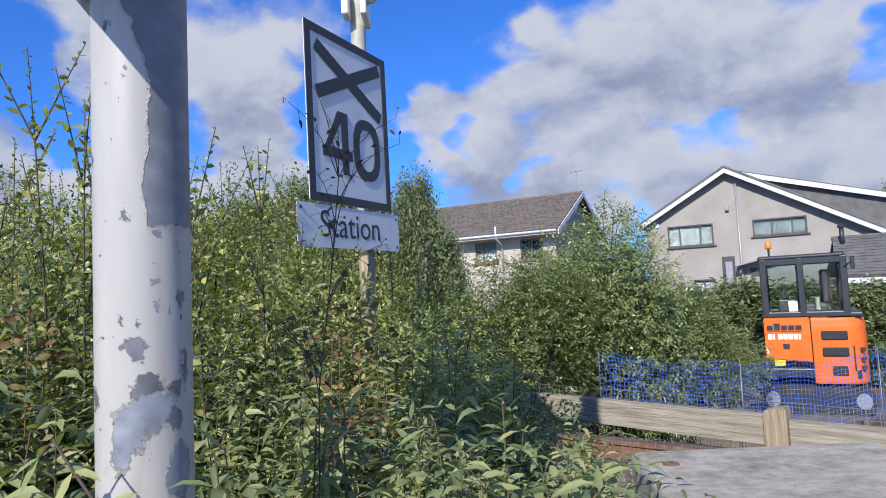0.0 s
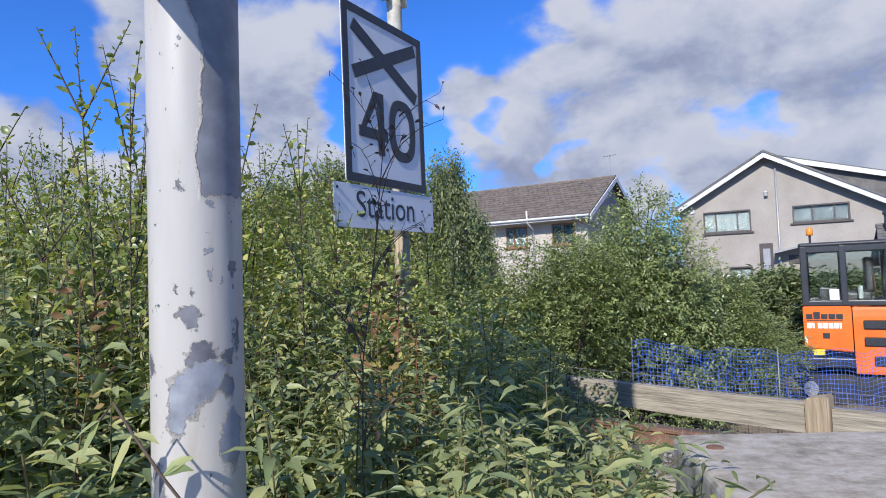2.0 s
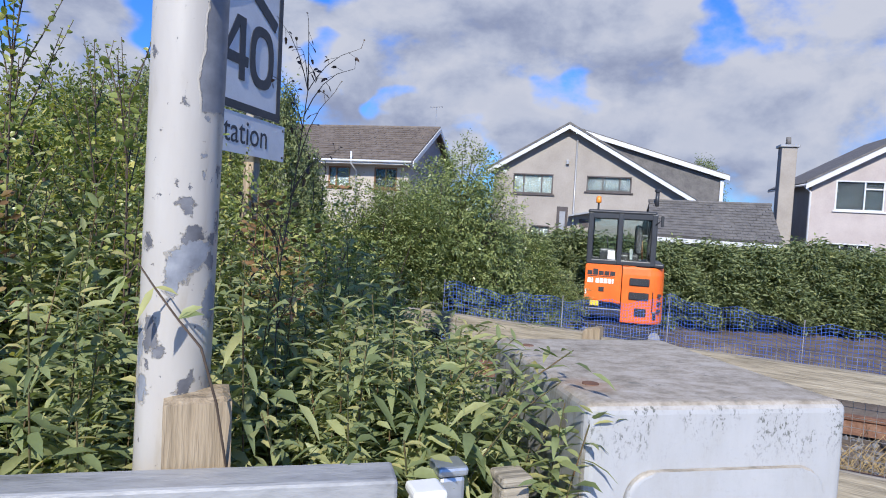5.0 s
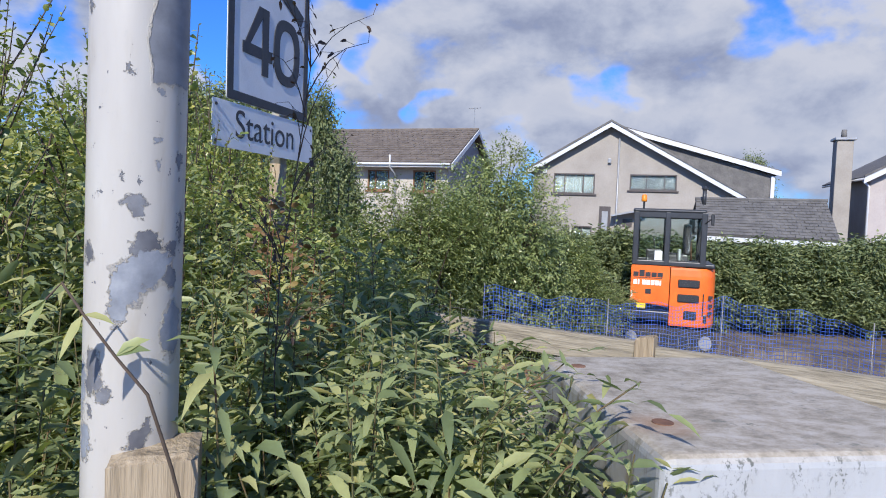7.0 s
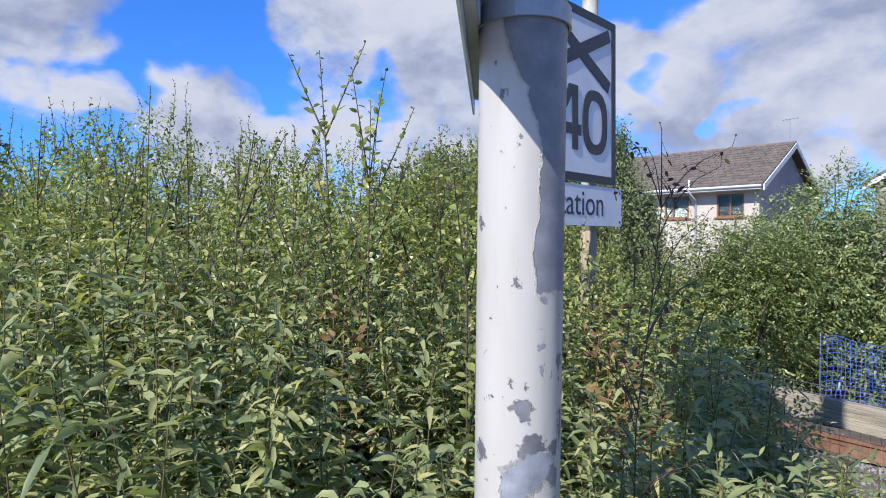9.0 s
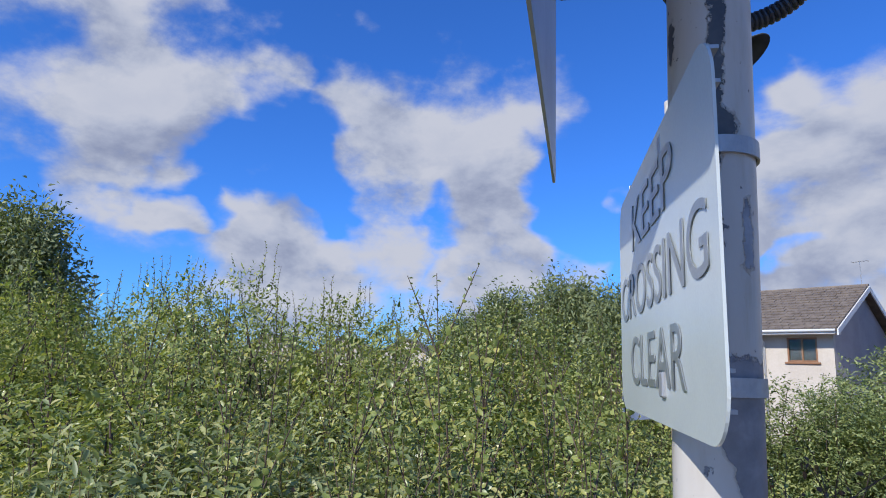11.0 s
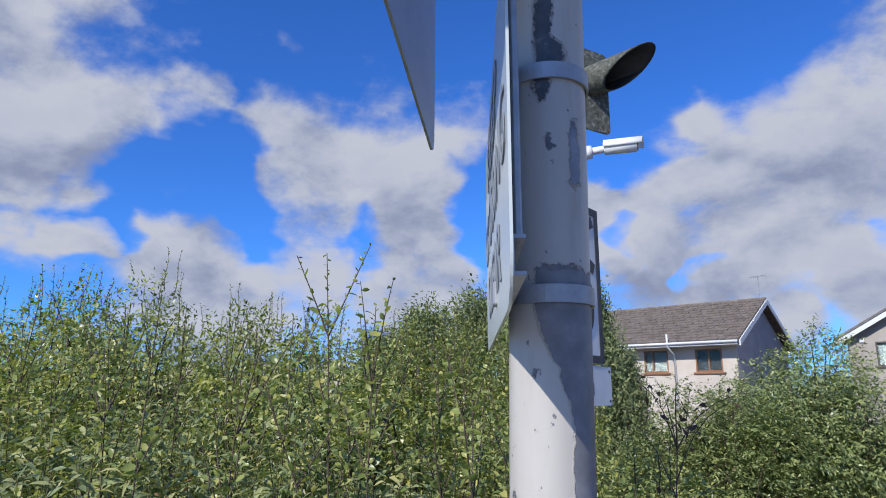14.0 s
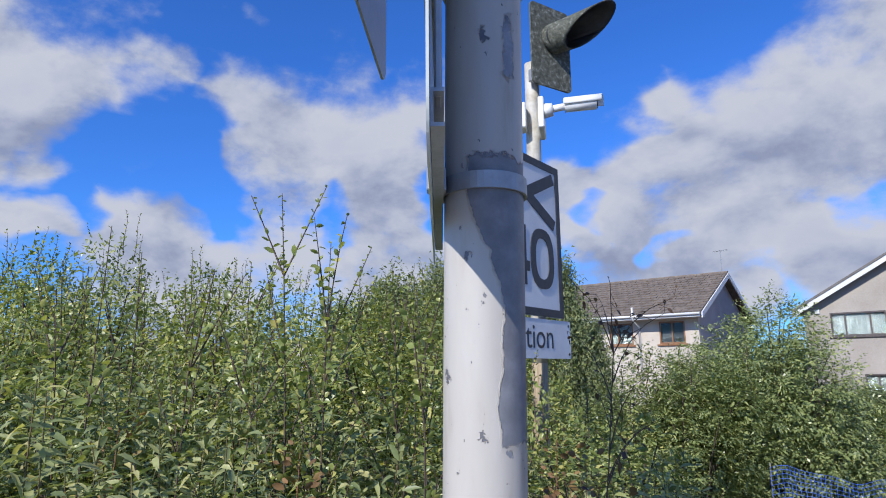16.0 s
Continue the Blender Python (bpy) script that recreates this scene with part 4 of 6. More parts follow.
def far_house(m):
    h = thing("far_house", m, "distant cream house with a brown gabled roof", "house", "distant houses")
    part("wall", box(-4, 4, 0, 7, 0, 4.9), M_render2, h)
    part("gable", prism([(-4, 4.9), (4, 4.9), (0, 7.2)], 0, 7), M_render2, h)
    slab([(-4.4, -0.3, 4.7), (0, -0.3, 7.3), (0, 7.3, 7.3), (-4.4, 7.3, 4.7)], 0.15, M_tile, "roof", h)
    slab([(4.4, -0.3, 4.7), (0, -0.3, 7.3), (0, 7.3, 7.3), (4.4, 7.3, 4.7)], 0.15, M_tile, "roof", h)
    for x in (-2.2, 1.0):
        w = new("window")
        w.parent = h
        part("pane", box(x, x + 1.3, -0.05, -0.004, 3.0, 4.1), M_dark, w)
        part("window_frame", box(x - 0.07, x + 1.37, -0.03, -0.003, 2.93, 3.0), M_fascia, w)
    return h


# ---- flasher post, its signs and lamps ----
POST_K = Vector((0.0198, -0.0231, 1))
PR = 0.0565


def post_at(z):
    return Vector((-0.401 + 0.0198 * (z - 1.9), 0.825 - 0.0231 * (z - 1.9), z))


def peeling_material():
    """White paint flaking off dull grey metal: patches of their own shapes, with ragged edges."""
    m = bpy.data.materials.new("peeling_white_paint")
    m.use_nodes = True
    h = G(m.node_tree)
    p = m.node_tree.nodes["Principled BSDF"]
    t = h.n("ShaderNodeTexCoord")
    obj = t.outputs["Object"]
    s = h.n("ShaderNodeSeparateXYZ")
    h.l(obj, s.inputs[0])
    ang = h.math("MULTIPLY", h.math("ARCTAN2", s.outputs[0], h.math("MULTIPLY", s.outputs[1], -1.0)), 57.2958)
    z = s.outputs[2]
    w1 = h.math("SUBTRACT", h.noise(obj, 55.0, 9.0, 0.74), 0.5)
    w2 = h.math("SUBTRACT", h.noise(h.vmath("ADD", obj, (3.1, 1.7, 0.4)).outputs[0], 55.0, 9.0, 0.74), 0.5)
    aw = h.math("ADD", ang, h.math("MULTIPLY", w1, 46.0))
    zw = h.math("ADD", z, h.math("MULTIPLY", w2, 0.05))
    # a long bare strip down one side: its edge, as an angle, by height
    EDGE = ((1.80, 32), (1.825, 31), (1.86, 27), (1.885, 30), (1.91, 34), (1.945, 35), (1.984, 38), (2.025, 27), (2.05, 17), (2.062, 20), (2.071, 9), (2.104, -5), (2.15, -17), (2.20, -10))
    edge = h.ramp(h.math("MULTIPLY", h.math("SUBTRACT", z, 1.80), 2.5), [((q - 1.80) * 2.5, ((a + 60) / 180,) * 3) for q, a in EDGE])
    es = h.n("ShaderNodeSeparateColor")
    h.l(edge, es.inputs[0])
    past = h.math("SUBTRACT", h.math("ADD", ang, h.math("MULTIPLY", w1, 17.0)), h.math("SUBTRACT", h.math("MULTIPLY", es.outputs[0], 180.0), 60.0))
    zs = h.math("ADD", z, h.math("MULTIPLY", w2, 0.03))
    inside = h.math("MULTIPLY", h.math("MULTIPLY", h.step(zs, 1.811, 1.814), h.step(zs, 2.192, 2.189)), h.step(aw, 114.0, 110.0))
    strip = h.math("MULTIPLY", h.step(past, -0.7, 0.7), inside)
    strip_rim = h.math("MULTIPLY", h.math("MULTIPLY", h.step(past, -4.5, -1.0), h.math("SUBTRACT", 1.0, strip)), h.math("MULTIPLY", h.step(z, 1.80, 1.82), h.step(z, 2.20, 2.18)))
    total, pale = None, None
    # angle round the post, height, half extents, pale zinc or dark undercoat
    for a0, z0, ra, rz, zinc in ((12, 1.670, 10, 0.009, 0), (20, 1.663, 8, 0.009, 0), (30, 1.622, 16, 0.013, 0), (22, 1.614, 10, 0.006, 0), (60, 1.614, 11, 0.009, 0), (24, 1.584, 30, 0.018, 1), (34, 1.598, 26, 0.011, 1), (8, 1.566, 18, 0.022, 1),
                           (-1, 1.545, 10, 0.024, 1), (62, 1.577, 8, 0.017, 0), (66, 1.51, 17, 0.032, 1), (-47, 1.606, 10, 0.012, 0), (-33, 1.468, 11, 0.020, 0), (-29, 1.452, 9, 0.012, 0), (-38, 1.448, 8, 0.012, 0), (-18, 1.434, 8, 0.010, 0),
                           (-37, 1.414, 5, 0.007, 0), (-49, 1.373, 12, 0.024, 1), (23, 1.380, 12, 0.011, 0), (32, 1.392, 6, 0.009, 0), (40, 1.744, 5, 0.004, 1), (5, 1.824, 3, 0.003, 0), (7, 1.818, 3, 0.003, 0), (-28, 1.774, 3, 0.003, 0), (43, 1.806, 5, 0.004, 1),
                           (39, 1.714, 4, 0.008, 1), (73, 1.723, 6, 0.011, 0), (2, 1.698, 4, 0.0016, 0), (78, 1.64, 6, 0.02, 0), (-58, 1.44, 9, 0.035, 1), (-15, 2.052, 4, 0.007, 0), (-52, 1.895, 6, 0.006, 0),
                           (6, 2.60, 9, 0.10, 0), (13, 2.655, 8, 0.040, 0), (1, 2.54, 12, 0.05, 0), (11, 2.50, 22, 0.022, 0), (-2, 2.452, 12, 0.022, 0), (25, 2.186, 34, 0.009, 0),
                           (15, 2.726, 10, 0.013, 0), (3, 2.944, 13, 0.018, 0), (9, 3.05, 9, 0.03, 0), (28, 2.818, 10, 0.018, 0), (46, 2.353, 10, 0.045, 1), (8, 2.366, 5, 0.012, 0), (-64, 2.64, 9, 0.03, 0)):
        da = h.math("MULTIPLY", h.math("SUBTRACT", aw, a0), 1.0 / ra)
        dz = h.math("MULTIPLY", h.math("SUBTRACT", zw, z0), 1.0 / rz)
        q = h.math("ADD", h.math("MULTIPLY", da, da), h.math("MULTIPLY", dz, dz))
        if zinc:
            pale = q if pale is None else h.math("MINIMUM", pale, q)
        total = q if total is None else h.math("MINIMUM", total, q)
    big = h.math("MAXIMUM", h.step(total, 1.03, 0.97), strip)
    zinc_bare = h.math("MAXIMUM", h.step(pale, 1.03, 0.97), h.math("MULTIPLY", strip, 0.35))
    specks = h.step(h.noise(h.vmath("MULTIPLY", obj, (1, 1, 0.75)).outputs[0], 75.0, 4.0, 0.7), 0.665, 0.675)
    bare = h.math("MAXIMUM", big, specks)
    rim = h.math("MAXIMUM", h.math("MULTIPLY", h.step(total, 1.5, 1.06), h.math("SUBTRACT", 1.0, big)), strip_rim)
    stain = h.noise(h.vmath("MULTIPLY", obj, (4, 4, 0.8)).outputs[0], 5.0, 5.0, 0.6)
    paint = h.ramp(stain, [(0.30, (0.345, 0.31, 0.255)), (0.44, (0.405, 0.38, 0.345)), (0.7, (0.44, 0.42, 0.385))])
    dirt = h.step(h.noise(obj, 130.0, 3.0, 0.7), 0.60, 0.74)
    paint = h.mix(h.math("MULTIPLY", dirt, 0.35), paint, (0.36, 0.35, 0.33))
    paint = h.mix(h.math("MULTIPLY", rim, 0.3), paint, (0.30, 0.27, 0.22))
    metal = h.ramp(h.noise(obj, 30.0, 5.0, 0.6), [(0.3, (0.085, 0.085, 0.095)), (0.5, (0.125, 0.127, 0.14)), (0.72, (0.20, 0.205, 0.22))])
    zinc_tone = h.ramp(h.noise(obj, 26.0, 6.0, 0.65), [(0.3, (0.15, 0.16, 0.185)), (0.5, (0.215, 0.23, 0.26)), (0.72, (0.31, 0.325, 0.35))])
    metal = h.mix(zinc_bare, metal, zinc_tone)
    # bare patches turn near-black from about 2.4 m up
    black = h.ramp(h.noise(obj, 42.0, 5.0, 0.6), [(0.3, (0.035, 0.037, 0.042)), (0.62, (0.06, 0.062, 0.066)), (0.78, (0.22, 0.21, 0.19))])
    metal = h.mix(h.step(z, 2.36, 2.44), metal, black)
    h.l(h.mix(bare, paint, metal), p.inputs["Base Color"])
    rg = h.math("ADD", 0.38, h.math("MULTIPLY", bare, 0.12))
    h.l(rg, p.inputs["Roughness"])
    bn = h.n("ShaderNodeBump")
    bn.inputs["Strength"].default_value = 0.7
    bn.inputs["Distance"].default_value = 0.004
    hh = h.math("SUBTRACT", h.math("ADD", h.math("MULTIPLY", stain, 0.25), h.math("MULTIPLY", rim, 0.5)), h.math("MULTIPLY", bare, 1.0))
    h.l(hh, bn.inputs["Height"])
    h.l(bn.outputs[0], p.inputs["Normal"])
    return m


M_post = peeling_material()
KU = Vector((-0.211, 0.977, 0)).normalized()     # along the crossing sign, away from the road's near side
PLATE_N = Vector((-0.977, -0.211, 0)).normalized()


def flasher_post():
    p = thing("signal_post", Matrix.Translation((0, 0, 0)), "white painted steel signal post with paint peeling off grey metal", "post")
    n, zs = 48, [-0.05 + 0.05 * i for i in range(69)]
    V, F = [], []
    for z in zs:
        for k in range(n):
            w = 2 * math.pi * k / n
            V.append((PR * math.cos(w), PR * math.sin(w), z))
    for i in range(len(zs) - 1):
        for k in range(n):
            q = (k + 1) % n
            F.append((i * n + k, i * n + q, (i + 1) * n + q, (i + 1) * n + k))
    F.append(tuple((len(zs) - 1) * n + k for k in range(n)))
    shaft = part_mesh("shaft", mesh_from("shaft", V, F, M_post, smooth=True), p)
    tilt = Vector((0, 0, 1)).rotation_difference(POST_K.normalized()).to_matrix().to_4x4()
    shaft.matrix_world = Matrix.Translation(post_at(0)) @ tilt
    v, f = tube([post_at(3.125), post_at(3.16)], PR + 0.008, 32)
    part_mesh("collar", mesh_from("collar", v, f, M_black, smooth=True), p, "black clamp collar")
    part_mesh("cap", mesh_from("cap", *tube([post_at(3.348), post_at(3.36), post_at(3.375)], [PR + 0.004, PR + 0.003, PR - 0.02], 32), M_backgrey, smooth=True), p)
    return p


flasher_post()


def crossing_sign():
    """The plate with its channels and clamps, facing the road."""
    o = post_at(2.3) + PLATE_N * (PR + 0.0195)
    m = Matrix((( -KU.x, -PLATE_N.x, 0, o.x), (-KU.y, -PLATE_N.y, 0, o.y), (0, 0, 1, 0), (0, 0, 0, 1)))
    # local x runs to the reader's right, -y towards the reader
    s = thing("crossing_sign", m, "white reflective sign with capital words greyed for glare, clamped to the post", "sign")
    x0, x1, z0, z1 = -0.39, 0.325, 2.105, 2.495
    part("plate", prism(round_rect(x0, x1, z0, z1, 0.055, 8), -0.0015, 0.0015), M_reflect, s)
    # words in the greyed ink that stands in for glare
    for word, w, zz in (("KEEP", 0.35, 2.375), ("CROSSING", 0.645, 2.262), ("CLEAR", 0.42, 2.150)):
        b = lettering(word, 0.1, 0.0006, w, 0.078)
        bmesh.ops.translate(b, verts=b.verts, vec=((x0 + x1) / 2 - w / 2, -0.0028, zz))
        part("lettering", b, M_signgrey, s, "capital letters with glare put into their grey")
    for zz in (2.155, 2.47):
        b = bmesh.new()
        for q in ((-0.35, 0.29, 0.002, 0.005, -0.02, 0.02), (-0.35, 0.29, 0.005, 0.016, 0.016, 0.020), (-0.35, 0.29, 0.005, 0.016, -0.020, -0.016)):
            box(q[0], q[1], q[2], q[3], zz + q[4], zz + q[5], bm=b)
        part("channel", b, M_dull, s, "aluminium back channel")
        part_mesh("clamp", clamp_mesh(zz, m), s, "dull metal band clamp")
    part("rib", box(0.25, 0.28, 0.006, 0.014, 2.17, 2.455, 0.002), M_dull, s)
    return s


def clamp_mesh(z, m):
    inv = m.inverted()
    c = post_at(z)
    V, F = [], []
    n = 40
    for i in range(n + 1):
        w = 2 * math.pi * i / n
        for r, dz in ((PR + 0.0015, -0.012), (PR + 0.005, -0.012), (PR + 0.005, 0.012), (PR + 0.0015, 0.012)):
            V.append(inv @ (c + Vector((r * math.cos(w), r * math.sin(w), dz))))
    for i in range(n):
        for k in range(4):
            q = (k + 1) % 4
            F.append((i * 4 + k, i * 4 + q, (i + 1) * 4 + q, (i + 1) * 4 + k))
    # ears with a bolt towards the plate
    e = c + PLATE_N * (PR + 0.004) - KU * 0.050
    b2 = box(-0.012, 0.012, -0.020, 0.006, -0.016, 0.016, 0.002)
    me = bpy.data.meshes.new("ear")
    b2.to_mesh(me)
    b2.free()
    rot = Matrix(((-KU.x, -PLATE_N.x, 0), (-KU.y, -PLATE_N.y, 0), (0, 0, 1)))
    o = len(V)
    V += [inv @ (e + rot @ v.co) for v in me.vertices]
    F += [tuple(o + i for i in p.vertices) for p in me.polygons]
    return mesh_from("clamp", V, F, M_dull)


crossing_sign()


def wigwag():
    """Back of the warning lamps: a backing board, lamp hood on its far face, housings and hoses on this one."""
    d = Vector((-math.sin(radians(9)), math.cos(radians(9)), 0))
    n = Vector((d.y, -d.x, 0))
    tip = Vector((-0.727, 1.394, 0))
    m = Matrix(((d.x, n.x, 0, tip.x), (d.y, n.y, 0, tip.y), (0, 0, 1, 0), (0, 0, 0, 1)))
    s = thing("warning_light", m, "road warning light, grey backing board and black hooded lamp", "traffic signal")
    part("backing_board", prism(round_rect(-1.28, 0.0, 2.618, 3.34, 0.05), -0.003, 0.003), M_backgrey, s, "plain grey back of the board")
    part("housing", box(-0.72, -0.605, 0.004, 0.062, 2.81, 3.26, 0.012, 2), M_black, s)
    part("housing", box(-0.34, 0.035, 0.004, 0.066, 3.150, 3.30, 0.012, 2), M_black, s)
    part("rail", box(-1.22, -0.04, 0.004, 0.03, 3.20, 3.25, 0.004), M_black, s)
    part("bung", box(-0.665, -0.625, 0.0624, 0.0645, 2.92, 2.95, 0.0008), M_ink, s)
    # visor: a half tunnel over the lamp
    def visor(r0, name, mat, label=""):
        V, F = [], []
        nu, nv = 36, 10
        for i in range(nv + 1):
            u = i / nv
            for k in range(nu + 1):
                deg = -34 + 239 * k / nu
                a = radians(deg)
                # long at the crown and down the far side, swept back along the near side
                reach = float(np.interp(deg, (-34, -15, 20, 60, 80, 90, 130, 170, 205), (0.02, 0.09, 0.15, 0.16, 0.185, 0.205, 0.135, 0.075, 0.004)))
                r = r0 + 0.003 * u
                V.append((-0.929 + r * math.cos(a), -0.006 - reach * u, 2.664 + r * math.sin(a) + 0.17 * reach * u))
        for i in range(nv):
            for k in range(nu):
                q = i * (nu + 1) + k
                F.append((q, q + 1, q + nu + 2, q + nu + 1))
        hd = part_mesh(name, mesh_from(name, V, F, mat, smooth=True), s, label)
        sol = hd.modifiers.new("thick", "SOLIDIFY")
        sol.thickness, sol.offset = 0.003, 0.0

    visor(0.078, "hood", M_hood, "grey textured lamp hood")
    visor(0.0725, "lining", M_black, "black inner face of the hood")
    v, f = tube([(-0.929, -0.004, 2.672), (-0.929, -0.022, 2.672)], 0.054, 28)
    part_mesh("lamp_ring", mesh_from("lamp_ring", v, f, M_black, smooth=False), s)
    return s


wigwag()


def post_bracket():
    b = thing("lamp_bracket", Matrix.Identity(4), "black steel bracket that holds the lamps to the post", "bracket")
    c = post_at(3.06)
    part("arm", box(-0.68, c.x - PR + 0.004, c.y - 0.030, c.y + 0.030, 3.075, 3.22, 0.008), M_black, b)
    part("flange", box(c.x - PR - 0.016, c.x - PR - 0.004, c.y - 0.045, c.y + 0.045, 3.065, 3.23, 0.004), M_black, b)
    for dz in (3.10, 3.19):
        v, f = tube([(-0.56, c.y - 0.038, dz), (-0.56, c.y - 0.0305, dz)], 0.011, 6)
        part_mesh("bolt", mesh_from("bolt", v, f, M_dull), b)
    return b


post_bracket()


def hose(points, name, label):
    """A ribbed flexible conduit along a smooth line through points."""
    pts = [Vector(p) for p in points]
    fine = []
    for i in range(len(pts) - 1):
        p0, p1, p2, p3 = pts[max(i - 1, 0)], pts[i], pts[i + 1], pts[min(i + 2, len(pts) - 1)]
        for k in range(14):
            t = k / 14
            fine.append(0.5 * ((2 * p1) + (p2 - p0) * t + (2 * p0 - 5 * p1 + 4 * p2 - p3) * t * t + (3 * p1 - p0 - 3 * p2 + p3) * t ** 3))
    fine.append(pts[-1])
    # even spacing, three rings to a rib
    length = sum((a - b).length for a, b in zip(fine[1:], fine[:-1]))
    step, out, acc = 0.0030, [fine[0]], 0.0
    for a, b in zip(fine[:-1], fine[1:]):
        seg = (b - a).length
        while acc + seg >= step and seg > 1e-9:
            a = a.lerp(b, (step - acc) / seg)
            out.append(a)
            seg = (b - a).length
            acc = 0.0
        acc += seg
    rad = [0.0150 if i % 3 else 0.0122 for i in range(len(out))]
    v, f = tube(out, rad, 12)
    return part_mesh(name, mesh_from(name, v, f, M_hose, smooth=False), None, label)


def conduit(points, label):
    e = thing("conduit", Matrix.Identity(4), label, "conduit", "conduits on the post")
    hose(points, "hose", "").parent = e
    for p, q in ((points[0], points[1]), (points[-1], points[-2])):
        p, q = Vector(p), Vector(q)
        v, f = tube([p, p.lerp(q, 0.022 / (q - p).length)], 0.0185, 8)
        part_mesh("end_nut", mesh_from("end_nut", v, f, M_black), e)


conduit([(-0.290, 0.795, 2.985), (-0.262, 0.792, 2.989), (-0.214, 0.818, 2.948), (-0.193, 0.857, 2.878), (-0.210, 0.894, 2.803), (-0.259, 0.912, 2.748), (-0.325, 0.905, 2.718), (-0.384, 0.858, 2.706)], "black ribbed flexible conduit looping out of the post")
conduit([(-0.492, 0.752, 3.15), (-0.490, 0.740, 3.04), (-0.487, 0.755, 2.93), (-0.475, 0.79, 2.85), (-0.452, 0.815, 2.775), (-0.42, 0.83, 2.73)], "black ribbed flexible conduit hanging from the bracket")


def gland():
    e = thing("cable_gland", Matrix.Identity(4), "brass and black cable gland on the post with a red cap", "cable gland")
    v, f = tube([(-0.350, 0.800, 2.982), (-0.322, 0.797, 2.984), (-0.312, 0.796, 2.985)], [0.022, 0.022, 0.017], 12)
    part_mesh("boss", mesh_from("boss", v, f, M_black, smooth=True), e)
    v, f = tube([(-0.312, 0.796, 2.985), (-0.288, 0.795, 2.985)], 0.018, 8)
    part_mesh("nut", mesh_from("nut", v, f, M_wood), e, "tarnished brass nut")
    v, f = tube([(-0.345, 0.83, 2.94), (-0.313, 0.812, 2.938)], [0.036, 0.027], 6)
    part_mesh("cap", mesh_from("cap", v, f, M_red), e, "dull red hexagonal cap")


gland()


# ---- speed board on its mast ----
def speed_board():
    TL, TR = Vector((-0.676, 3.05, 0)), Vector((-0.343, 3.715, 0))
    w = (TR - TL).length
    m = frame_at((TL.x, TL.y, 0), (TR - TL))
    s = thing("speed_board", m, "white railway speed board with a black cross and number", "sign")
    z0, z1 = 2.185, 3.105
    part("plate", prism(round_rect(0, w, z0, z1, 0.012), -0.002, 0.002), M_sign, s)
    b = bmesh.new()
    t = 0.046
    for q in ((0.002, t, z0 + 0.002, z1 - 0.002), (w - t, w - 0.002, z0 + 0.002, z1 - 0.002), (t, w - t, z0 + 0.002, z0 + t), (t, w - t, z1 - t, z1 - 0.002)):
        box(q[0], q[1], -0.0065, -0.003, q[2], q[3], bm=b)
    part("border", b, M_ink, s, "black border")
    for (xa, za), (xb, zb) in (((0.085, z1 - 0.105), (w - 0.075, z1 - 0.375)), ((0.085, z1 - 0.355), (w - 0.075, z1 - 0.085))):
        dx, dz = xb - xa, zb - za
        k = 0.034 / math.hypot(dx, dz)
        b = prism([(xa + dz * k, za - dx * k), (xb + dz * k, zb - dx * k), (xb - dz * k, zb + dx * k), (xa - dz * k, za + dx * k)], -0.0075 if zb > za else -0.0068, -0.004)
        part("cross_bar", b, M_ink, s, "black diagonal bar")
    # the two figures, drawn as strokes
    b = bmesh.new()
    x0, zb_, hgt = 0.115, z0 + 0.165, 0.335
    sw = 0.056
    box(x0 + 0.165, x0 + 0.165 + sw, -0.007, -0.003, zb_, zb_ + hgt, bm=b)
    box(x0, x0 + 0.255, -0.0064, -0.003, zb_ + 0.078, zb_ + 0.078 + sw, bm=b)
    join(b, prism([(x0, zb_ + 0.10), (x0 + 0.06, zb_ + 0.132), (x0 + 0.20, zb_ + hgt), (x0 + 0.135, zb_ + hgt)], -0.0068, -0.003))
    part("figure", b, M_ink, s, "black figure")
    b = bmesh.new()
    cx, cz, ax, az = 0.515, zb_ + hgt / 2 - 0.002, 0.13, hgt / 2 + 0.006
    ring = []
    for k in range(40):
        a = 2 * math.pi * k / 40
        p = 2.6
        ca, sa = math.cos(a), math.sin(a)
        q = (abs(ca) ** p + abs(sa) ** p) ** (-1 / p)
        ring.append([b.verts.new((cx + (ax - e) * ca * q, y, cz + (az - e) * sa * q)) for e, y in ((0, -0.007), (sw * 0.98, -0.007), (sw * 0.98, -0.003), (0, -0.003))])
    for k in range(40):
        j = (k + 1) % 40
        for i in range(4):
            b.faces.new((ring[k][i], ring[j][i], ring[j][(i + 1) % 4], ring[k][(i + 1) % 4]))
    part("figure", b, M_ink, s, "black figure")
    b = bmesh.new()
    for zz in (2.40, 2.92):
        box(0.1, w - 0.1, 0.003, 0.03, zz - 0.02, zz + 0.02, bm=b)
    part("channel", b, M_dull, s)
    # plate beneath
    q = thing("name_plate", m, "small white plate lettered Station under the speed board", "sign")
    part("plate", prism(round_rect(-0.10, w + 0.075, 1.955, 2.172, 0.01), -0.002, 0.002), M_sign, q)
    b = lettering("Station", 0.15, 0.0006, 0.53, 0.135)
    bmesh.ops.translate(b, verts=b.verts, vec=(0.075, -0.0032, 2.010))
    part("lettering", b, M_ink, q, "black letters")
    for xx, zz in ((-0.075, 2.145), (-0.075, 1.98), (w + 0.05, 2.145), (w + 0.05, 1.98)):
        v, f = tube([(xx, -0.0025, zz), (xx, -0.006, zz)], 0.008, 8)
        part_mesh("rivet", mesh_from("rivet", v, f, M_ink), q)
    part("channel", box(0.05, w - 0.05, 0.003, 0.03, 2.04, 2.08), M_dull, q)
    return s


speed_board()


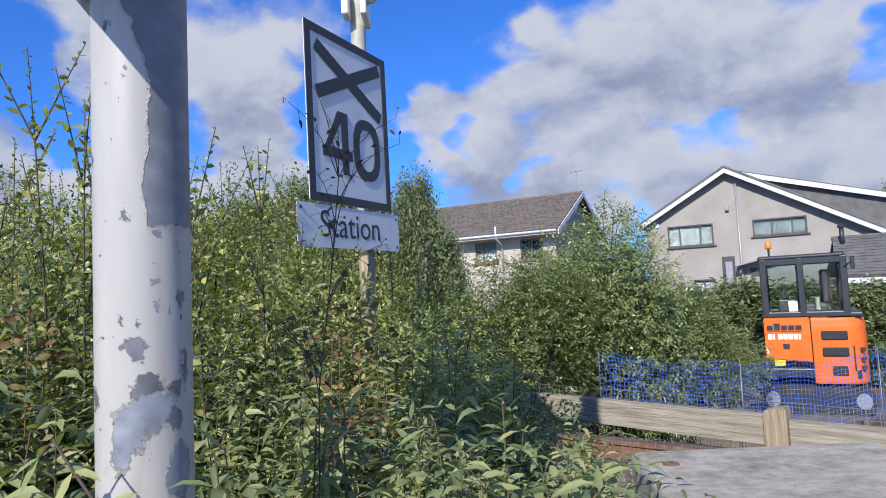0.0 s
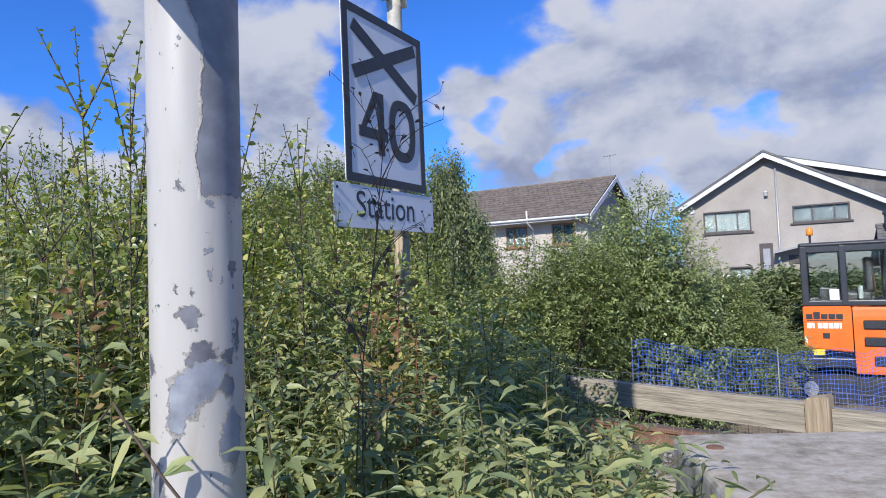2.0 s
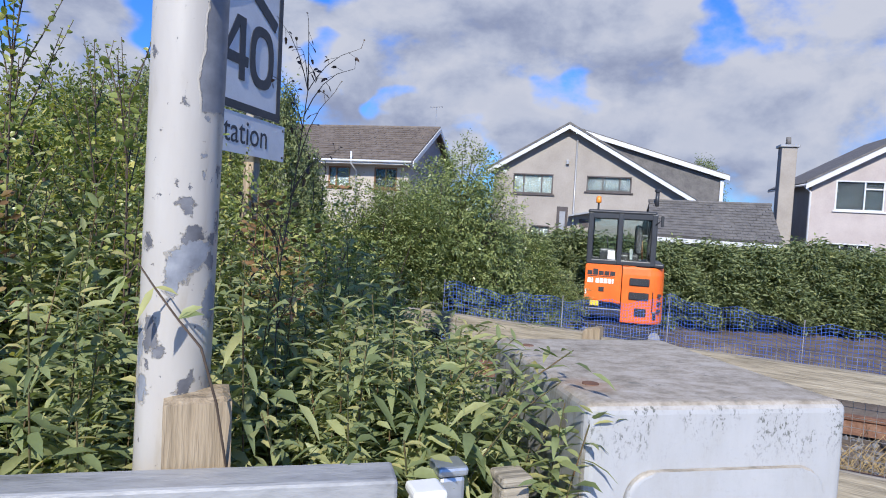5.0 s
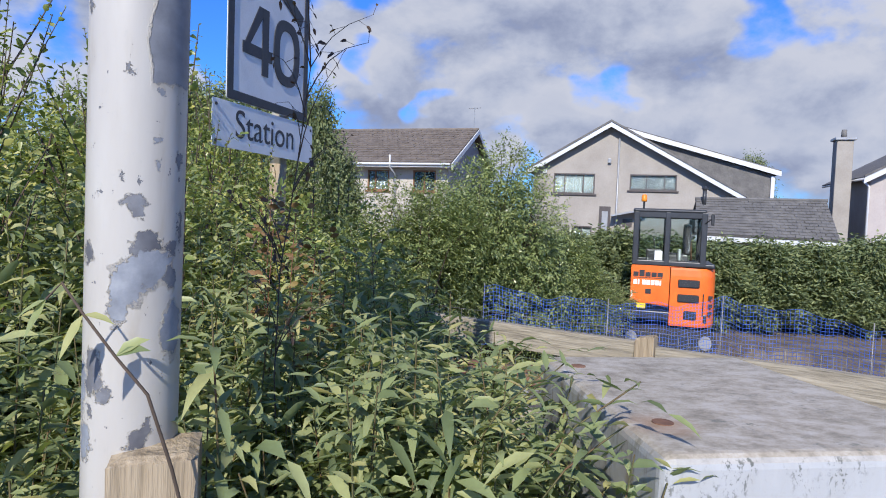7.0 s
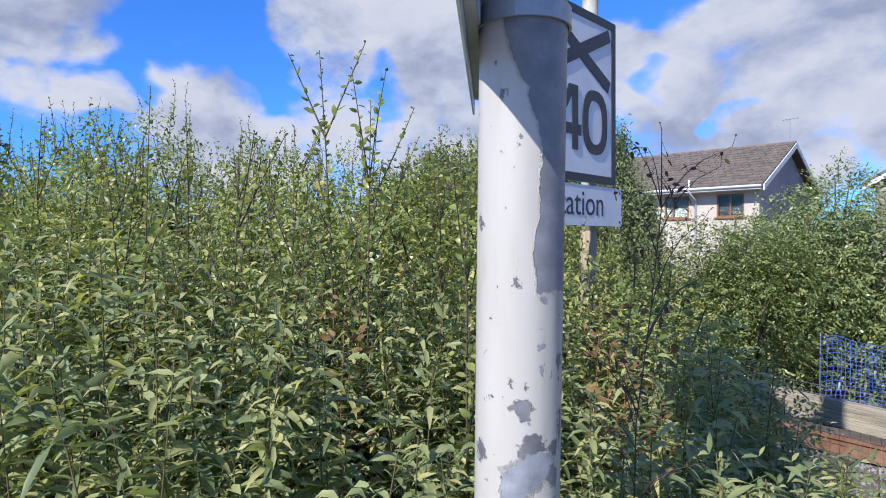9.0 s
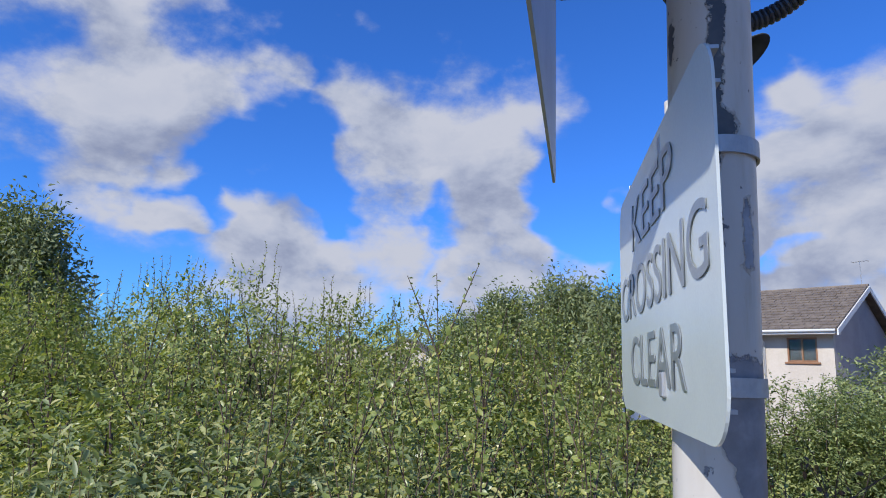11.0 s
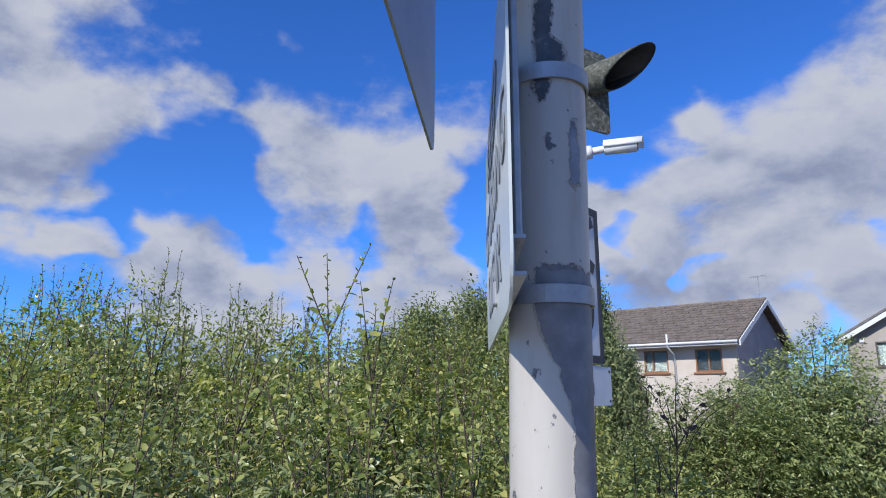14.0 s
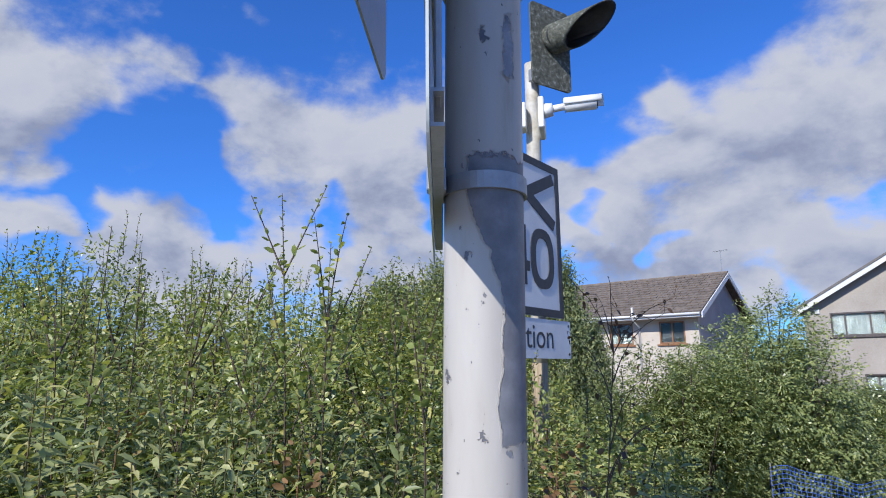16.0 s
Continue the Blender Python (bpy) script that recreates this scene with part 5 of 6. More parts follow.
def mast():
    a, b = Vector((-0.504, 3.675, 0)), Vector((-0.466, 3.575, 3.75))
    p = thing("sign_mast", Matrix.Identity(4), "slim cream painted mast, stained, carrying signs and a camera", "post")
    part_mesh("shaft", tube_mesh("shaft", [a.lerp(b, 0.515 + 0.485 * i / 6) for i in range(7)], 0.044, M_cream, 20), p)
    part_mesh("foot", tube_mesh("foot", [a.lerp(b, 0.515 * i / 6) for i in range(7)], 0.046, M_wood, 20), p, "brown weathered lower length")
    part("junction_box", box(-0.545, -0.505, 3.46, 3.57, 3.30, 3.46, 0.006), M_white, p)
    k = thing("security_camera", Matrix.Identity(4), "white bullet camera on a bracket fixed to the mast", "camera")
    part("back_plate", box(-0.428, -0.395, 3.38, 3.60, 3.26, 3.45, 0.006), M_white, k)
    v, f = tube([(-0.40, 3.43, 3.375), (-0.345, 3.43, 3.380)], [0.045, 0.038], 16)
    part_mesh("knuckle", mesh_from("knuckle", v, f, M_white, smooth=True), k)
    v, f = tube([(-0.35, 3.43, 3.383), (-0.27, 3.43, 3.392)], 0.021, 12)
    part_mesh("arm", mesh_from("arm", v, f, M_white, smooth=True), k)
    v, f = tube([(-0.275, 3.43, 3.394), (-0.095, 3.42, 3.392)], 0.037, 18)
    part_mesh("barrel", mesh_from("barrel", v, f, M_white, smooth=True), k)
    V, F = [], []
    for i in range(2):
        c = Vector((-0.275, 3.43, 3.398)).lerp(Vector((-0.062, 3.42, 3.398)), i)
        for j in range(13):
            w = radians(-10 + 200 * j / 12)
            V.append(c + Vector((0.008 * math.cos(w), 0.046 * math.cos(w), 0.046 * math.sin(w))))
    for j in range(12):
        F.append((j, j + 1, 14 + j, 13 + j))
    me = mesh_from("sun_shield", V, F, M_white, smooth=True)
    ob = part_mesh("sun_shield", me, k)
    sm = ob.modifiers.new("thick", "SOLIDIFY")
    sm.thickness = 0.004
    v, f = tube([(-0.0948, 3.42, 3.392), (-0.091, 3.4198, 3.392)], 0.030, 16)
    part_mesh("lens", mesh_from("lens", v, f, M_black), k)


mast()


def far_signal():
    s = thing("signal_lamp", frame_at((-0.455, 3.40, 0), (0.22, 0.22)), "lichen-spotted black signal lamp with a hood, on the mast", "traffic signal")
    part("backing_board", prism(round_rect(0.0, 0.312, 3.55, 4.08, 0.03), -0.006, 0.006), M_lichen, s)

    def visor(r0, name, mat):
        V, F = [], []
        for i in range(8):
            u = i / 7
            for k in range(28):
                a = 2 * math.pi * k / 27
                reach = 0.22 + 0.13 * math.sin(a)
                r = r0 + 0.014 * u
                V.append((0.170 + r * math.cos(a) + 0.42 * reach * u, -0.012 - reach * u, 3.865 + r * math.sin(a) + 0.02 * u))
        for i in range(7):
            for k in range(27):
                q = i * 28 + k
                F.append((q, q + 1, q + 29, q + 28))
        ob = part_mesh(name, mesh_from(name, V, F, mat, smooth=True), s)
        sm = ob.modifiers.new("thick", "SOLIDIFY")
        sm.thickness, sm.offset = 0.003, 0.0

    visor(0.092, "hood", M_lichen)
    visor(0.088, "lining", M_black)
    v, f = tube([(0.170, -0.008, 3.865), (0.170, -0.05, 3.865)], [0.085, 0.083], 22)
    part_mesh("lens", mesh_from("lens", v, f, M_black), s)
    part("bracket", box(0.05, 0.15, 0.007, 0.092, 3.60, 3.68, 0.004), M_dull, s)


far_signal()


# ---- cabinet ----
def cabinet_material():
    m = bpy.data.materials.new("stained_white_cabinet")
    m.use_nodes = True
    h = G(m.node_tree)
    p = m.node_tree.nodes["Principled BSDF"]
    t = h.n("ShaderNodeTexCoord")
    o = t.outputs["Object"]
    s = h.n("ShaderNodeSeparateXYZ")
    h.l(o, s.inputs[0])
    nz = h.n("ShaderNodeSeparateXYZ")
    h.l(t.outputs["Normal"], nz.inputs[0])
    up = h.step(nz.outputs[2], 0.35, 0.8)
    a = h.noise(h.vmath("MULTIPLY", o, (0.8, 1.0, 1.0)).outputs[0], 17.0, 10.0, 0.78)
    b = h.noise(h.vmath("MULTIPLY", o, (1, 1, 0.25)).outputs[0], 16.0, 5.0, 0.65)
    f = h.noise(o, 110.0, 4.0, 0.7)
    side = h.ramp(b, [(0.3, (0.345, 0.345, 0.34)), (0.5, (0.37, 0.375, 0.38)), (0.7, (0.395, 0.40, 0.405))])
    top = h.ramp(a, [(0.32, (0.15, 0.125, 0.085)), (0.42, (0.27, 0.235, 0.18)), (0.52, (0.38, 0.335, 0.27)), (0.62, (0.46, 0.425, 0.37))])
    col = h.mix(up, side, top)
    algae = h.math("MULTIPLY", h.step(h.noise(o, 38.0, 6.0, 0.75), 0.53, 0.66), h.step(h.noise(o, 5.0, 2.0, 0.5), 0.45, 0.58))
    col = h.mix(h.math("MULTIPLY", h.math("MULTIPLY", algae, 0.8), h.math("ADD", 0.12, h.math("MULTIPLY", up, 0.88))), col, (0.13, 0.135, 0.11))
    # black specks under the front edge, streaks down the weed side
    upper = h.step(h.math("ADD", s.outputs[2], h.math("MULTIPLY", h.noise(o, 9.0, 3.0, 0.6), 0.10)), -0.09, 0.0)
    place = h.step(h.noise(h.vmath("MULTIPLY", o, (1, 1, 0.4)).outputs[0], 13.0, 3.0, 0.6), 0.46, 0.60)
    speck = h.math("MULTIPLY", h.math("MULTIPLY", upper, place), h.step(h.noise(h.vmath("MULTIPLY", o, (1, 1, 0.6)).outputs[0], 120.0, 4.0, 0.75), 0.52, 0.60))
    facing = h.step(h.math("MULTIPLY", nz.outputs[1], -1.0), 0.5, 0.8)
    col = h.mix(h.math("MULTIPLY", h.math("MULTIPLY", speck, facing), 0.85), col, (0.07, 0.075, 0.06))
    flank = h.step(h.math("MULTIPLY", nz.outputs[0], -1.0), 0.5, 0.8)
    streak = h.step(h.noise(h.vmath("MULTIPLY", o, (1, 1, 0.18)).outputs[0], 14.0, 6.0, 0.7), 0.48, 0.62)
    col = h.mix(h.math("MULTIPLY", h.math("MULTIPLY", streak, flank), 0.75), col, (0.17, 0.145, 0.10))
    # rust round the fixing near a corner
    v = h.vmath("SUBTRACT", o, (0.075, 0.155, 0.0)).outputs[0]
    vs = h.n("ShaderNodeSeparateXYZ")
    h.l(v, vs.inputs[0])
    dist = h.math("SQRT", h.math("ADD", h.math("MULTIPLY", vs.outputs[0], vs.outputs[0]), h.math("MULTIPLY", vs.outputs[1], vs.outputs[1])))
    halo = h.step(h.math("ADD", dist, h.math("MULTIPLY", h.math("SUBTRACT", a, 0.5), 0.12)), 0.085, 0.015)
    col = h.mix(h.math("MULTIPLY", halo, 0.6), col, (0.30, 0.17, 0.09))
    col = h.mix(h.math("MULTIPLY", h.step(f, 0.55, 0.75), 0.18), col, (0.2, 0.19, 0.16))
    h.l(col, p.inputs["Base Color"])
    p.inputs["Roughness"].default_value = 0.55
    bn = h.n("ShaderNodeBump")
    bn.inputs["Strength"].default_value = 0.25
    bn.inputs["Distance"].default_value = 0.006
    h.l(h.math("ADD", a, h.math("MULTIPLY", f, 0.5)), bn.inputs["Height"])
    h.l(bn.outputs[0], p.inputs["Normal"])
    return m


M_cab = cabinet_material()
CAB = frame_at((0.31, 0.785, 0), (1.0, -0.035))


def cabinet():
    """Moulded roadside cabinet with rounded shoulders and a raised door panel."""
    s = thing("equipment_cabinet", CAB @ pose(0, 0, 1.335), "weathered white moulded equipment cabinet, stained on top", "cabinet")
    W, D, H = 0.575, 0.80, 1.335
    b = box(0, W, 0, D, -H, 0)
    for v in b.verts:
        if v.co.z > -0.5:
            v.co.z -= 0.035 * (v.co.y / D)
            v.co.x += 0.06 * (v.co.y / D)
        else:
            v.co.x += 0.06 * (v.co.y / D)
    es = [e for e in b.edges if all(v.co.z > -0.5 for v in e.verts) or abs(e.verts[0].co.z - e.verts[1].co.z) > 0.5]
    bmesh.ops.bevel(b, geom=es, offset=0.022, segments=4, affect="EDGES", profile=0.5)
    part("body", b, M_cab, s, smooth=False)
    out = round_rect(0.085, W - 0.055, -1.15, -0.128, 0.06, 8)
    b = prism(out, -0.014, -0.0006)
    front = [f for f in b.faces if all(abs(v.co.y + 0.014) < 1e-5 for v in f.verts)]
    ed = list({e for f in front for e in f.edges})
    bmesh.ops.bevel(b, geom=ed, offset=0.008, segments=3, affect="EDGES", profile=0.5)
    d = part("door", b, M_cab, s, "raised moulded door panel")
    part("latch", box(W - 0.13, W - 0.10, -0.028, -0.015, -0.62, -0.52, 0.004), M_dull, d)
    v, f = tube([(0.083, 0.163, -0.010), (0.083, 0.163, -0.0052)], 0.018, 20)
    part_mesh("fixing", mesh_from("fixing", v, f, M_rust), s, "rusted round fixing")
    v, f = tube([(0.112, 0.648, -0.031), (0.112, 0.648, -0.0262)], 0.018, 20)
    part_mesh("fixing", mesh_from("fixing", v, f, M_rust), s, "rusted round fixing")
    return s


cabinet()


# ---- timber stub and barrier rail ----
def stub():
    s = thing("timber_post", frame_at((-0.410, 0.742, 0), (1.0, 0.16)), "square sawn timber post with a rough weathered top", "post")
    b = box(0, 0.100, 0, 0.100, -0.05, 1.365)
    bmesh.ops.subdivide_edges(b, edges=list(b.edges), cuts=7, use_grid_fill=True)
    for v in b.verts:
        v.co.x += 0.0022 * noise.noise(v.co * 22)
        v.co.y += 0.0022 * noise.noise(v.co * 22 + Vector((5, 0, 0)))
        if v.co.z > 1.36:
            v.co.z += 0.004 * noise.noise(v.co * 40)
            edge = min(v.co.x, 0.1 - v.co.x, v.co.y, 0.1 - v.co.y)
            if edge < 0.004:
                v.co.z -= 0.006
    part("post", b, M_wood, s)
    return s


stub()


def barrier_rail():
    s = thing("barrier_rail", frame_at((-0.06, 0.655, 0), (1.0, -0.02)), "pale grey painted box rail, flaking and weathered on top", "rail")
    part("beam", box(-2.6, 0.0, 0, 0.075, 1.145, 1.266, 0.006, 2), M_railpaint, s)
    for x in (-2.2, -0.9):
        part("leg", box(x, x + 0.07, 0.012, 0.062, -0.05, 1.1445, 0.004), M_galv, s)
    return s


barrier_rail()


def capped_stub(x, y, z, w, mat, label):
    s = thing("fence_stub", frame_at((x, y, 0), (1, 0.1)), label, "post", "stubs beside the cabinet")
    part("post", box(0, w, 0, w, -0.05, z, 0.008, 2), mat, s)
    part("cap", box(-0.004, w + 0.004, -0.004, w + 0.004, z + 0.0005, z + 0.018, 0.006, 2), mat, s)


capped_stub(-0.022, 0.70, 1.205, 0.05, M_white, "short white painted post with a flat cap")
capped_stub(0.036, 0.78, 1.21, 0.05, M_galv, "short grey metal post with a flat cap")
capped_stub(0.155, 0.78, 1.185, 0.055, M_rail_wood, "short grey weathered timber post")


# ---- trackside fence with wire mesh ----
FD = Vector((0.735, -0.678, 0)).normalized()
F0 = Vector((1.50, 3.055, 0))


def trackside_fence():
    m = frame_at(F0, FD)
    s = thing("trackside_fence", m, "weathered timber post and rail fence backed with wire mesh", "fence")
    for x in (-2.75, 0.0, 2.6):
        b = box(x - 0.05, x + 0.05, -0.05, 0.05, -0.06, 1.068)
        for v in b.verts:
            if v.co.z > 1:
                v.co.z += 0.012 * (v.co.x - x) / 0.05
        bmesh.ops.bevel(b, geom=list(b.edges), offset=0.008, segments=2, affect="EDGES")
        part("post", b, M_wood, s)
    for z0, z1, yy in ((0.895, 1.035, 0.012), (0.40, 0.54, 0.012)):
        for x0, x1, dz in ((-2.695, -0.054, 0.0), (0.054, 2.545, -0.015)):
            b = box(x0, x1, yy - 0.03, yy + 0.015, z0 + dz, z1 + dz)
            bmesh.ops.subdivide_edges(b, edges=[e for e in b.edges if abs(e.verts[0].co.x - e.verts[1].co.x) > 1], cuts=12)
            for v in b.verts:
                v.co.z += 0.008 * noise.noise(Vector((v.co.x * 2, z0, v.co.z * 2)))
                v.co.y += 0.004 * noise.noise(Vector((v.co.x * 3, z0 + 4, v.co.z * 5)))
            part("rail", b, M_rail_wood, s)
    V, F = [], []

    def add(p, q, r):
        v, f = tube([p, q], r, 4, False)
        o = len(V)
        V.extend(v)
        F.extend(tuple(i + o for i in t) for t in f)
    for k in range(107):
        x = -2.75 + 0.05 * k
        add((x, 0.068, 0.0), (x, 0.068, 1.075), 0.0013)
    for k in range(22):
        z = 0.03 + 0.05 * k
        add((-2.75, 0.0705, z), (2.6, 0.0705, z), 0.0015)
    part_mesh("wire_mesh", mesh_from("wire_mesh", V, F, M_wire), s)
    return s


trackside_fence()


# ---- blue barrier mesh ----
def barrier_mesh():
    s = thing("barrier_mesh", Matrix.Identity(4), "sagging blue plastic barrier mesh strung round the digger", "barrier mesh")
    line = [(1.75, 7.75), (2.7, 7.95), (3.6, 8.05), (4.4, 8.0), (5.15, 7.75), (5.45, 6.9), (5.75, 5.9), (6.0, 4.9), (6.3, 3.8)]
    top = [0.80, 0.66, 0.58, 0.55, 0.68, 0.66, 0.62, 0.66, 0.70]
    bot = [0.05, -0.02, -0.12, -0.22, -0.16, -0.05, 0.0, 0.02, 0.02]
    fx = np.linspace(0, len(line) - 1, 150)
    ar = np.array(line)
    ii = np.arange(len(line))
    X, Y = np.interp(fx, ii, ar[:, 0]), np.interp(fx, ii, ar[:, 1])
    T, B = np.interp(fx, ii, top), np.interp(fx, ii, bot)
    T += 0.03 * np.sin(fx * 5.1) + 0.02 * np.sin(fx * 11.3)
    B += 0.04 * np.sin(fx * 3.7)
    rows = 16
    r = np.random.default_rng(5)
    V, F = [], []
    off = 0.06 * np.sin(fx * 7.0) + 0.04 * np.sin(fx * 17)
    P = np.zeros((rows, len(fx), 3))
    for j in range(rows):
        u = j / (rows - 1)
        P[j, :, 0] = X + off * math.sin(u * 2.6) * 0.7
        P[j, :, 1] = Y + off * math.sin(u * 2.6)
        P[j, :, 2] = B + (T - B) * (1 - (1 - u) ** 1.05)

    def strip(a, b, w):
        o = len(V)
        V.extend([a - w, a + w, b + w, b - w])
        F.append((o, o + 1, o + 2, o + 3))
    for j in range(rows):
        for i in range(len(fx) - 1):
            strip(P[j, i], P[j, i + 1], np.array([0, 0, 0.0022]))
    for i in range(len(fx)):
        k = min(i + 1, len(fx) - 1)
        q = max(k - 1, 0)
        t = unit((P[0, k] - P[0, q])[None])[0] * 0.0019
        for j in range(rows - 1):
            strip(P[j, i], P[j + 1, i], t)
    me = mesh_from("netting", V, F, M_blue)
    ob = part_mesh("netting", me, s)
    sm = ob.modifiers.new("thick", "SOLIDIFY")
    sm.thickness = 0.002
    for k in (0, 2, 4, 6, 8):
        x, y = line[k]
        g0 = ground_z(x, y) - 0.1
        part_mesh("stake", tube_mesh("stake", [(x, y + 0.02, g0), (x + 0.01, y + 0.02, top[k] + 0.05)], 0.007, M_wire, 6), s, "thin steel stake")


barrier_mesh()


# ---- digger ----
def digger():
    ex = thing("mini_excavator", frame_at((6.28, 11.15, -0.66), (0.88, -0.47)) @ Matrix.Diagonal((0.83, 1, 1, 1)), "orange mini excavator with a black glazed cab, parked", "excavator")
    # local x along the seen broad side, -y towards the track, z up
    # tracks
    bar = box(-0.018, 0.018, 0.004, 0.296, 0, 0.022)
    tread = bpy.data.meshes.new("tread")
    bar.to_mesh(tread)
    bar.free()
    tread.materials.append(M_rubber)
    for y in (-0.72, 0.42):
        tr = new("crawler")
        tr.parent = ex
        out = round_rect(-1.0, 1.0, 0.0, 0.44, 0.20, 6)
        b = prism(out, y, y + 0.30)
        part("belt", b, M_rubber, tr)
        for k in range(26):
            x = -0.82 + 1.64 * k / 25
            for z0 in (-0.018, 0.436):
                part_mesh("tread", tread, tr).location = (x, y, z0)
        part("frame_beam", box(-0.7, 0.7, y - 0.012, y + 0.05, 0.12, 0.32, 0.01), M_cabblack, tr)
        for x in (-0.78, 0.78):
            v, f = tube([(x, y - 0.02, 0.22), (x, y + 0.04, 0.22)], 0.13, 20)
            part_mesh("wheel", mesh_from("wheel", v, f, M_dull), tr)
        for x in (-0.4, 0.0, 0.4):
            v, f = tube([(x, y - 0.018, 0.12), (x, y + 0.04, 0.12)], 0.08, 14)
            part_mesh("roller", mesh_from("roller", v, f, M_cabblack), tr)
    v, f = tube([(0, 0, 0.42), (0, 0, 0.58)], 0.34, 24)
    part_mesh("slew_ring", mesh_from("slew_ring", v, f, M_cabblack), ex)
    part("blade", box(-0.7, 0.7, 1.05, 1.13, 0.08, 0.42, 0.02), M_orange, ex)
    part("blade_arm", box(-0.3, -0.2, 0.6, 1.05, 0.18, 0.3, 0.01), M_orange, ex)
    # upper body: low deck, side panel, rounded engine cover
    part("deck", box(-0.82, 0.78, -0.74, 0.74, 0.58, 0.74, 0.02, 2), M_cabblack, ex)
    b = prism([(-0.84, 0.90), (-0.02, 0.84), (-0.02, 1.585), (-0.84, 1.585)], -0.76, -0.60)
    bmesh.ops.bevel(b, geom=list(b.edges), offset=0.015, segments=2, affect="EDGES")
    sp = part("side_panel", b, M_orange, ex)
    # lettering on the panel: unreadable bars and plain shapes
    for k in range(5):
        x = -0.79 + 0.128 * k
        part("dark_bar", box(x, x + 0.112, -0.764, -0.7605, 1.375, 1.460 + 0.035 * (k == 1), 0.002), M_ink, sp)
    part("dark_bar", box(-0.78, -0.17, -0.7635, -0.7605, 1.350, 1.362), M_ink, sp)
    for k in range(7):
        x = -0.78 + 0.092 * k
        part("light_bar", box(x, x + (0.035 if k in (1, 6) else 0.078), -0.764, -0.7605, 1.225, 1.315, 0.002), M_paper, sp)
    part("panel_latch", box(-0.52, -0.40, -0.766, -0.7605, 1.06, 1.15, 0.004), M_ink, sp)
    part("yellow_plate", box(-0.70, -0.50, -0.75, -0.735, 0.78, 0.88, 0.004), M_yellow, ex)
    part("white_mark", box(-0.825, -0.79, -0.7635, -0.7605, 0.98, 1.10), M_paper, sp)
    # engine cover with rounded back corner
    prof = []
    for x, y in ((0.0, -0.77), (0.55, -0.77)):
        prof.append((x, y))
    for k in range(1, 9):
        a = radians(-90 + 90 * k / 8)
        prof.append((0.55 + 0.40 * math.cos(a), -0.37 + 0.40 * math.sin(a)))
    prof += [(0.95, 0.45), (0.78, 0.74), (0.0, 0.74)]
    b = bmesh.new()
    lv = []
    for z, k in ((0.50, 0.985), (0.54, 1.0), (1.42, 1.0), (1.53, 0.985), (1.57, 0.955)):
        lv.append([b.verts.new((0.0 + x * k if x > 0 else x, y * (k if y < 0 else 1), z)) for x, y in prof])
    for a, c_ in zip(lv[:-1], lv[1:]):
        for i in range(len(prof)):
            j = (i + 1) % len(prof)
            b.faces.new((a[i], a[j], c_[j], c_[i]))
    b.faces.new(lv[0][::-1])
    b.faces.new(lv[-1])
    hood_ = part("engine_cover", b, M_orange, ex)
    for z0, z1, x0, x1 in ((1.22, 1.36, 0.16, 0.60), (0.95, 1.09, 0.16, 0.60), (0.64, 0.79, 0.30, 0.56)):
        v = new("vent")
        v.parent = hood_
        part("recess", box(x0, x1, -0.785, -0.7705, z0, z1, 0.02, 3), M_ink, v)
        for k in range(4):
            zz = z0 + (z1 - z0) * (k + 0.5) / 4
            part("slat", box(x0 + 0.03, x1 - 0.03, -0.7895, -0.7855, zz - 0.006, zz + 0.006), M_cabblack, v)
    part("side_handle", box(0.68, 0.70, -0.775, -0.74, 0.72, 1.12, 0.006), M_ink, hood_)
    for k, zz in enumerate((1.03, 0.88, 0.74)):
        part("dark_bar", box(0.80, 0.88, -0.735, -0.70, zz, zz + 0.055), M_ink, hood_)
    part("counterweight_cap", box(0.30, 0.90, -0.70, 0.68, 1.57, 1.66, 0.03, 3), M_cabblack, ex)
    # cab
    cab = new("cab")
    cab.parent = ex
    x0, x1, y0, y1, z0, z1 = -0.84, 0.70, -0.75, 0.30, 1.59, 2.64
    pw = 0.075
    for xa, xb in ((x0, x0 + 0.13), (-0.17, -0.05), (x1 - 0.13, x1)):
        for ya in (y0, y1 - pw):
            part("pillar", box(xa, xb, ya, ya + pw, z0, z1 - 0.05, 0.02, 2), M_cabblack, cab)
    for ya in (y0, y1 - pw):
        for za, zb in ((z0, z0 + 0.09), (z1 - 0.17, z1 - 0.05)):
            part("side_beam", box(x0 + 0.005, x1 - 0.005, ya + 0.004, ya + pw - 0.004, za, zb, 0.015, 2), M_cabblack, cab)
    for xa in (x0, x1 - 0.09):
        for za, zb in ((z0, z0 + 0.09), (z1 - 0.16, z1 - 0.05)):
            part("cross_beam", box(xa + 0.006, xa + 0.084, y0 + 0.01, y1 - 0.01, za + 0.002, zb - 0.002, 0.015, 2), M_cabblack, cab)
    part("roof", box(x0 - 0.02, x1 - 0.02, y0 - 0.01, y1 + 0.02, z1 - 0.08, z1, 0.045, 4), M_cabblack, cab)
    for xa, xb in ((x0 + 0.10, -0.13), (-0.08, x1 - 0.10)):
        part("side_glass", box(xa, xb, y0 + 0.034, y0 + 0.04, z0 + 0.06, z1 - 0.12), M_glass, cab).visible_shadow = False
        part("side_glass", box(xa, xb, y1 - 0.04, y1 - 0.034, z0 + 0.06, z1 - 0.12), M_glass, cab).visible_shadow = False
    part("windscreen", box(x0 + 0.03, x0 + 0.036, y0 + 0.06, y1 - 0.06, z0 + 0.06, z1 - 0.12), M_glass, cab).visible_shadow = False
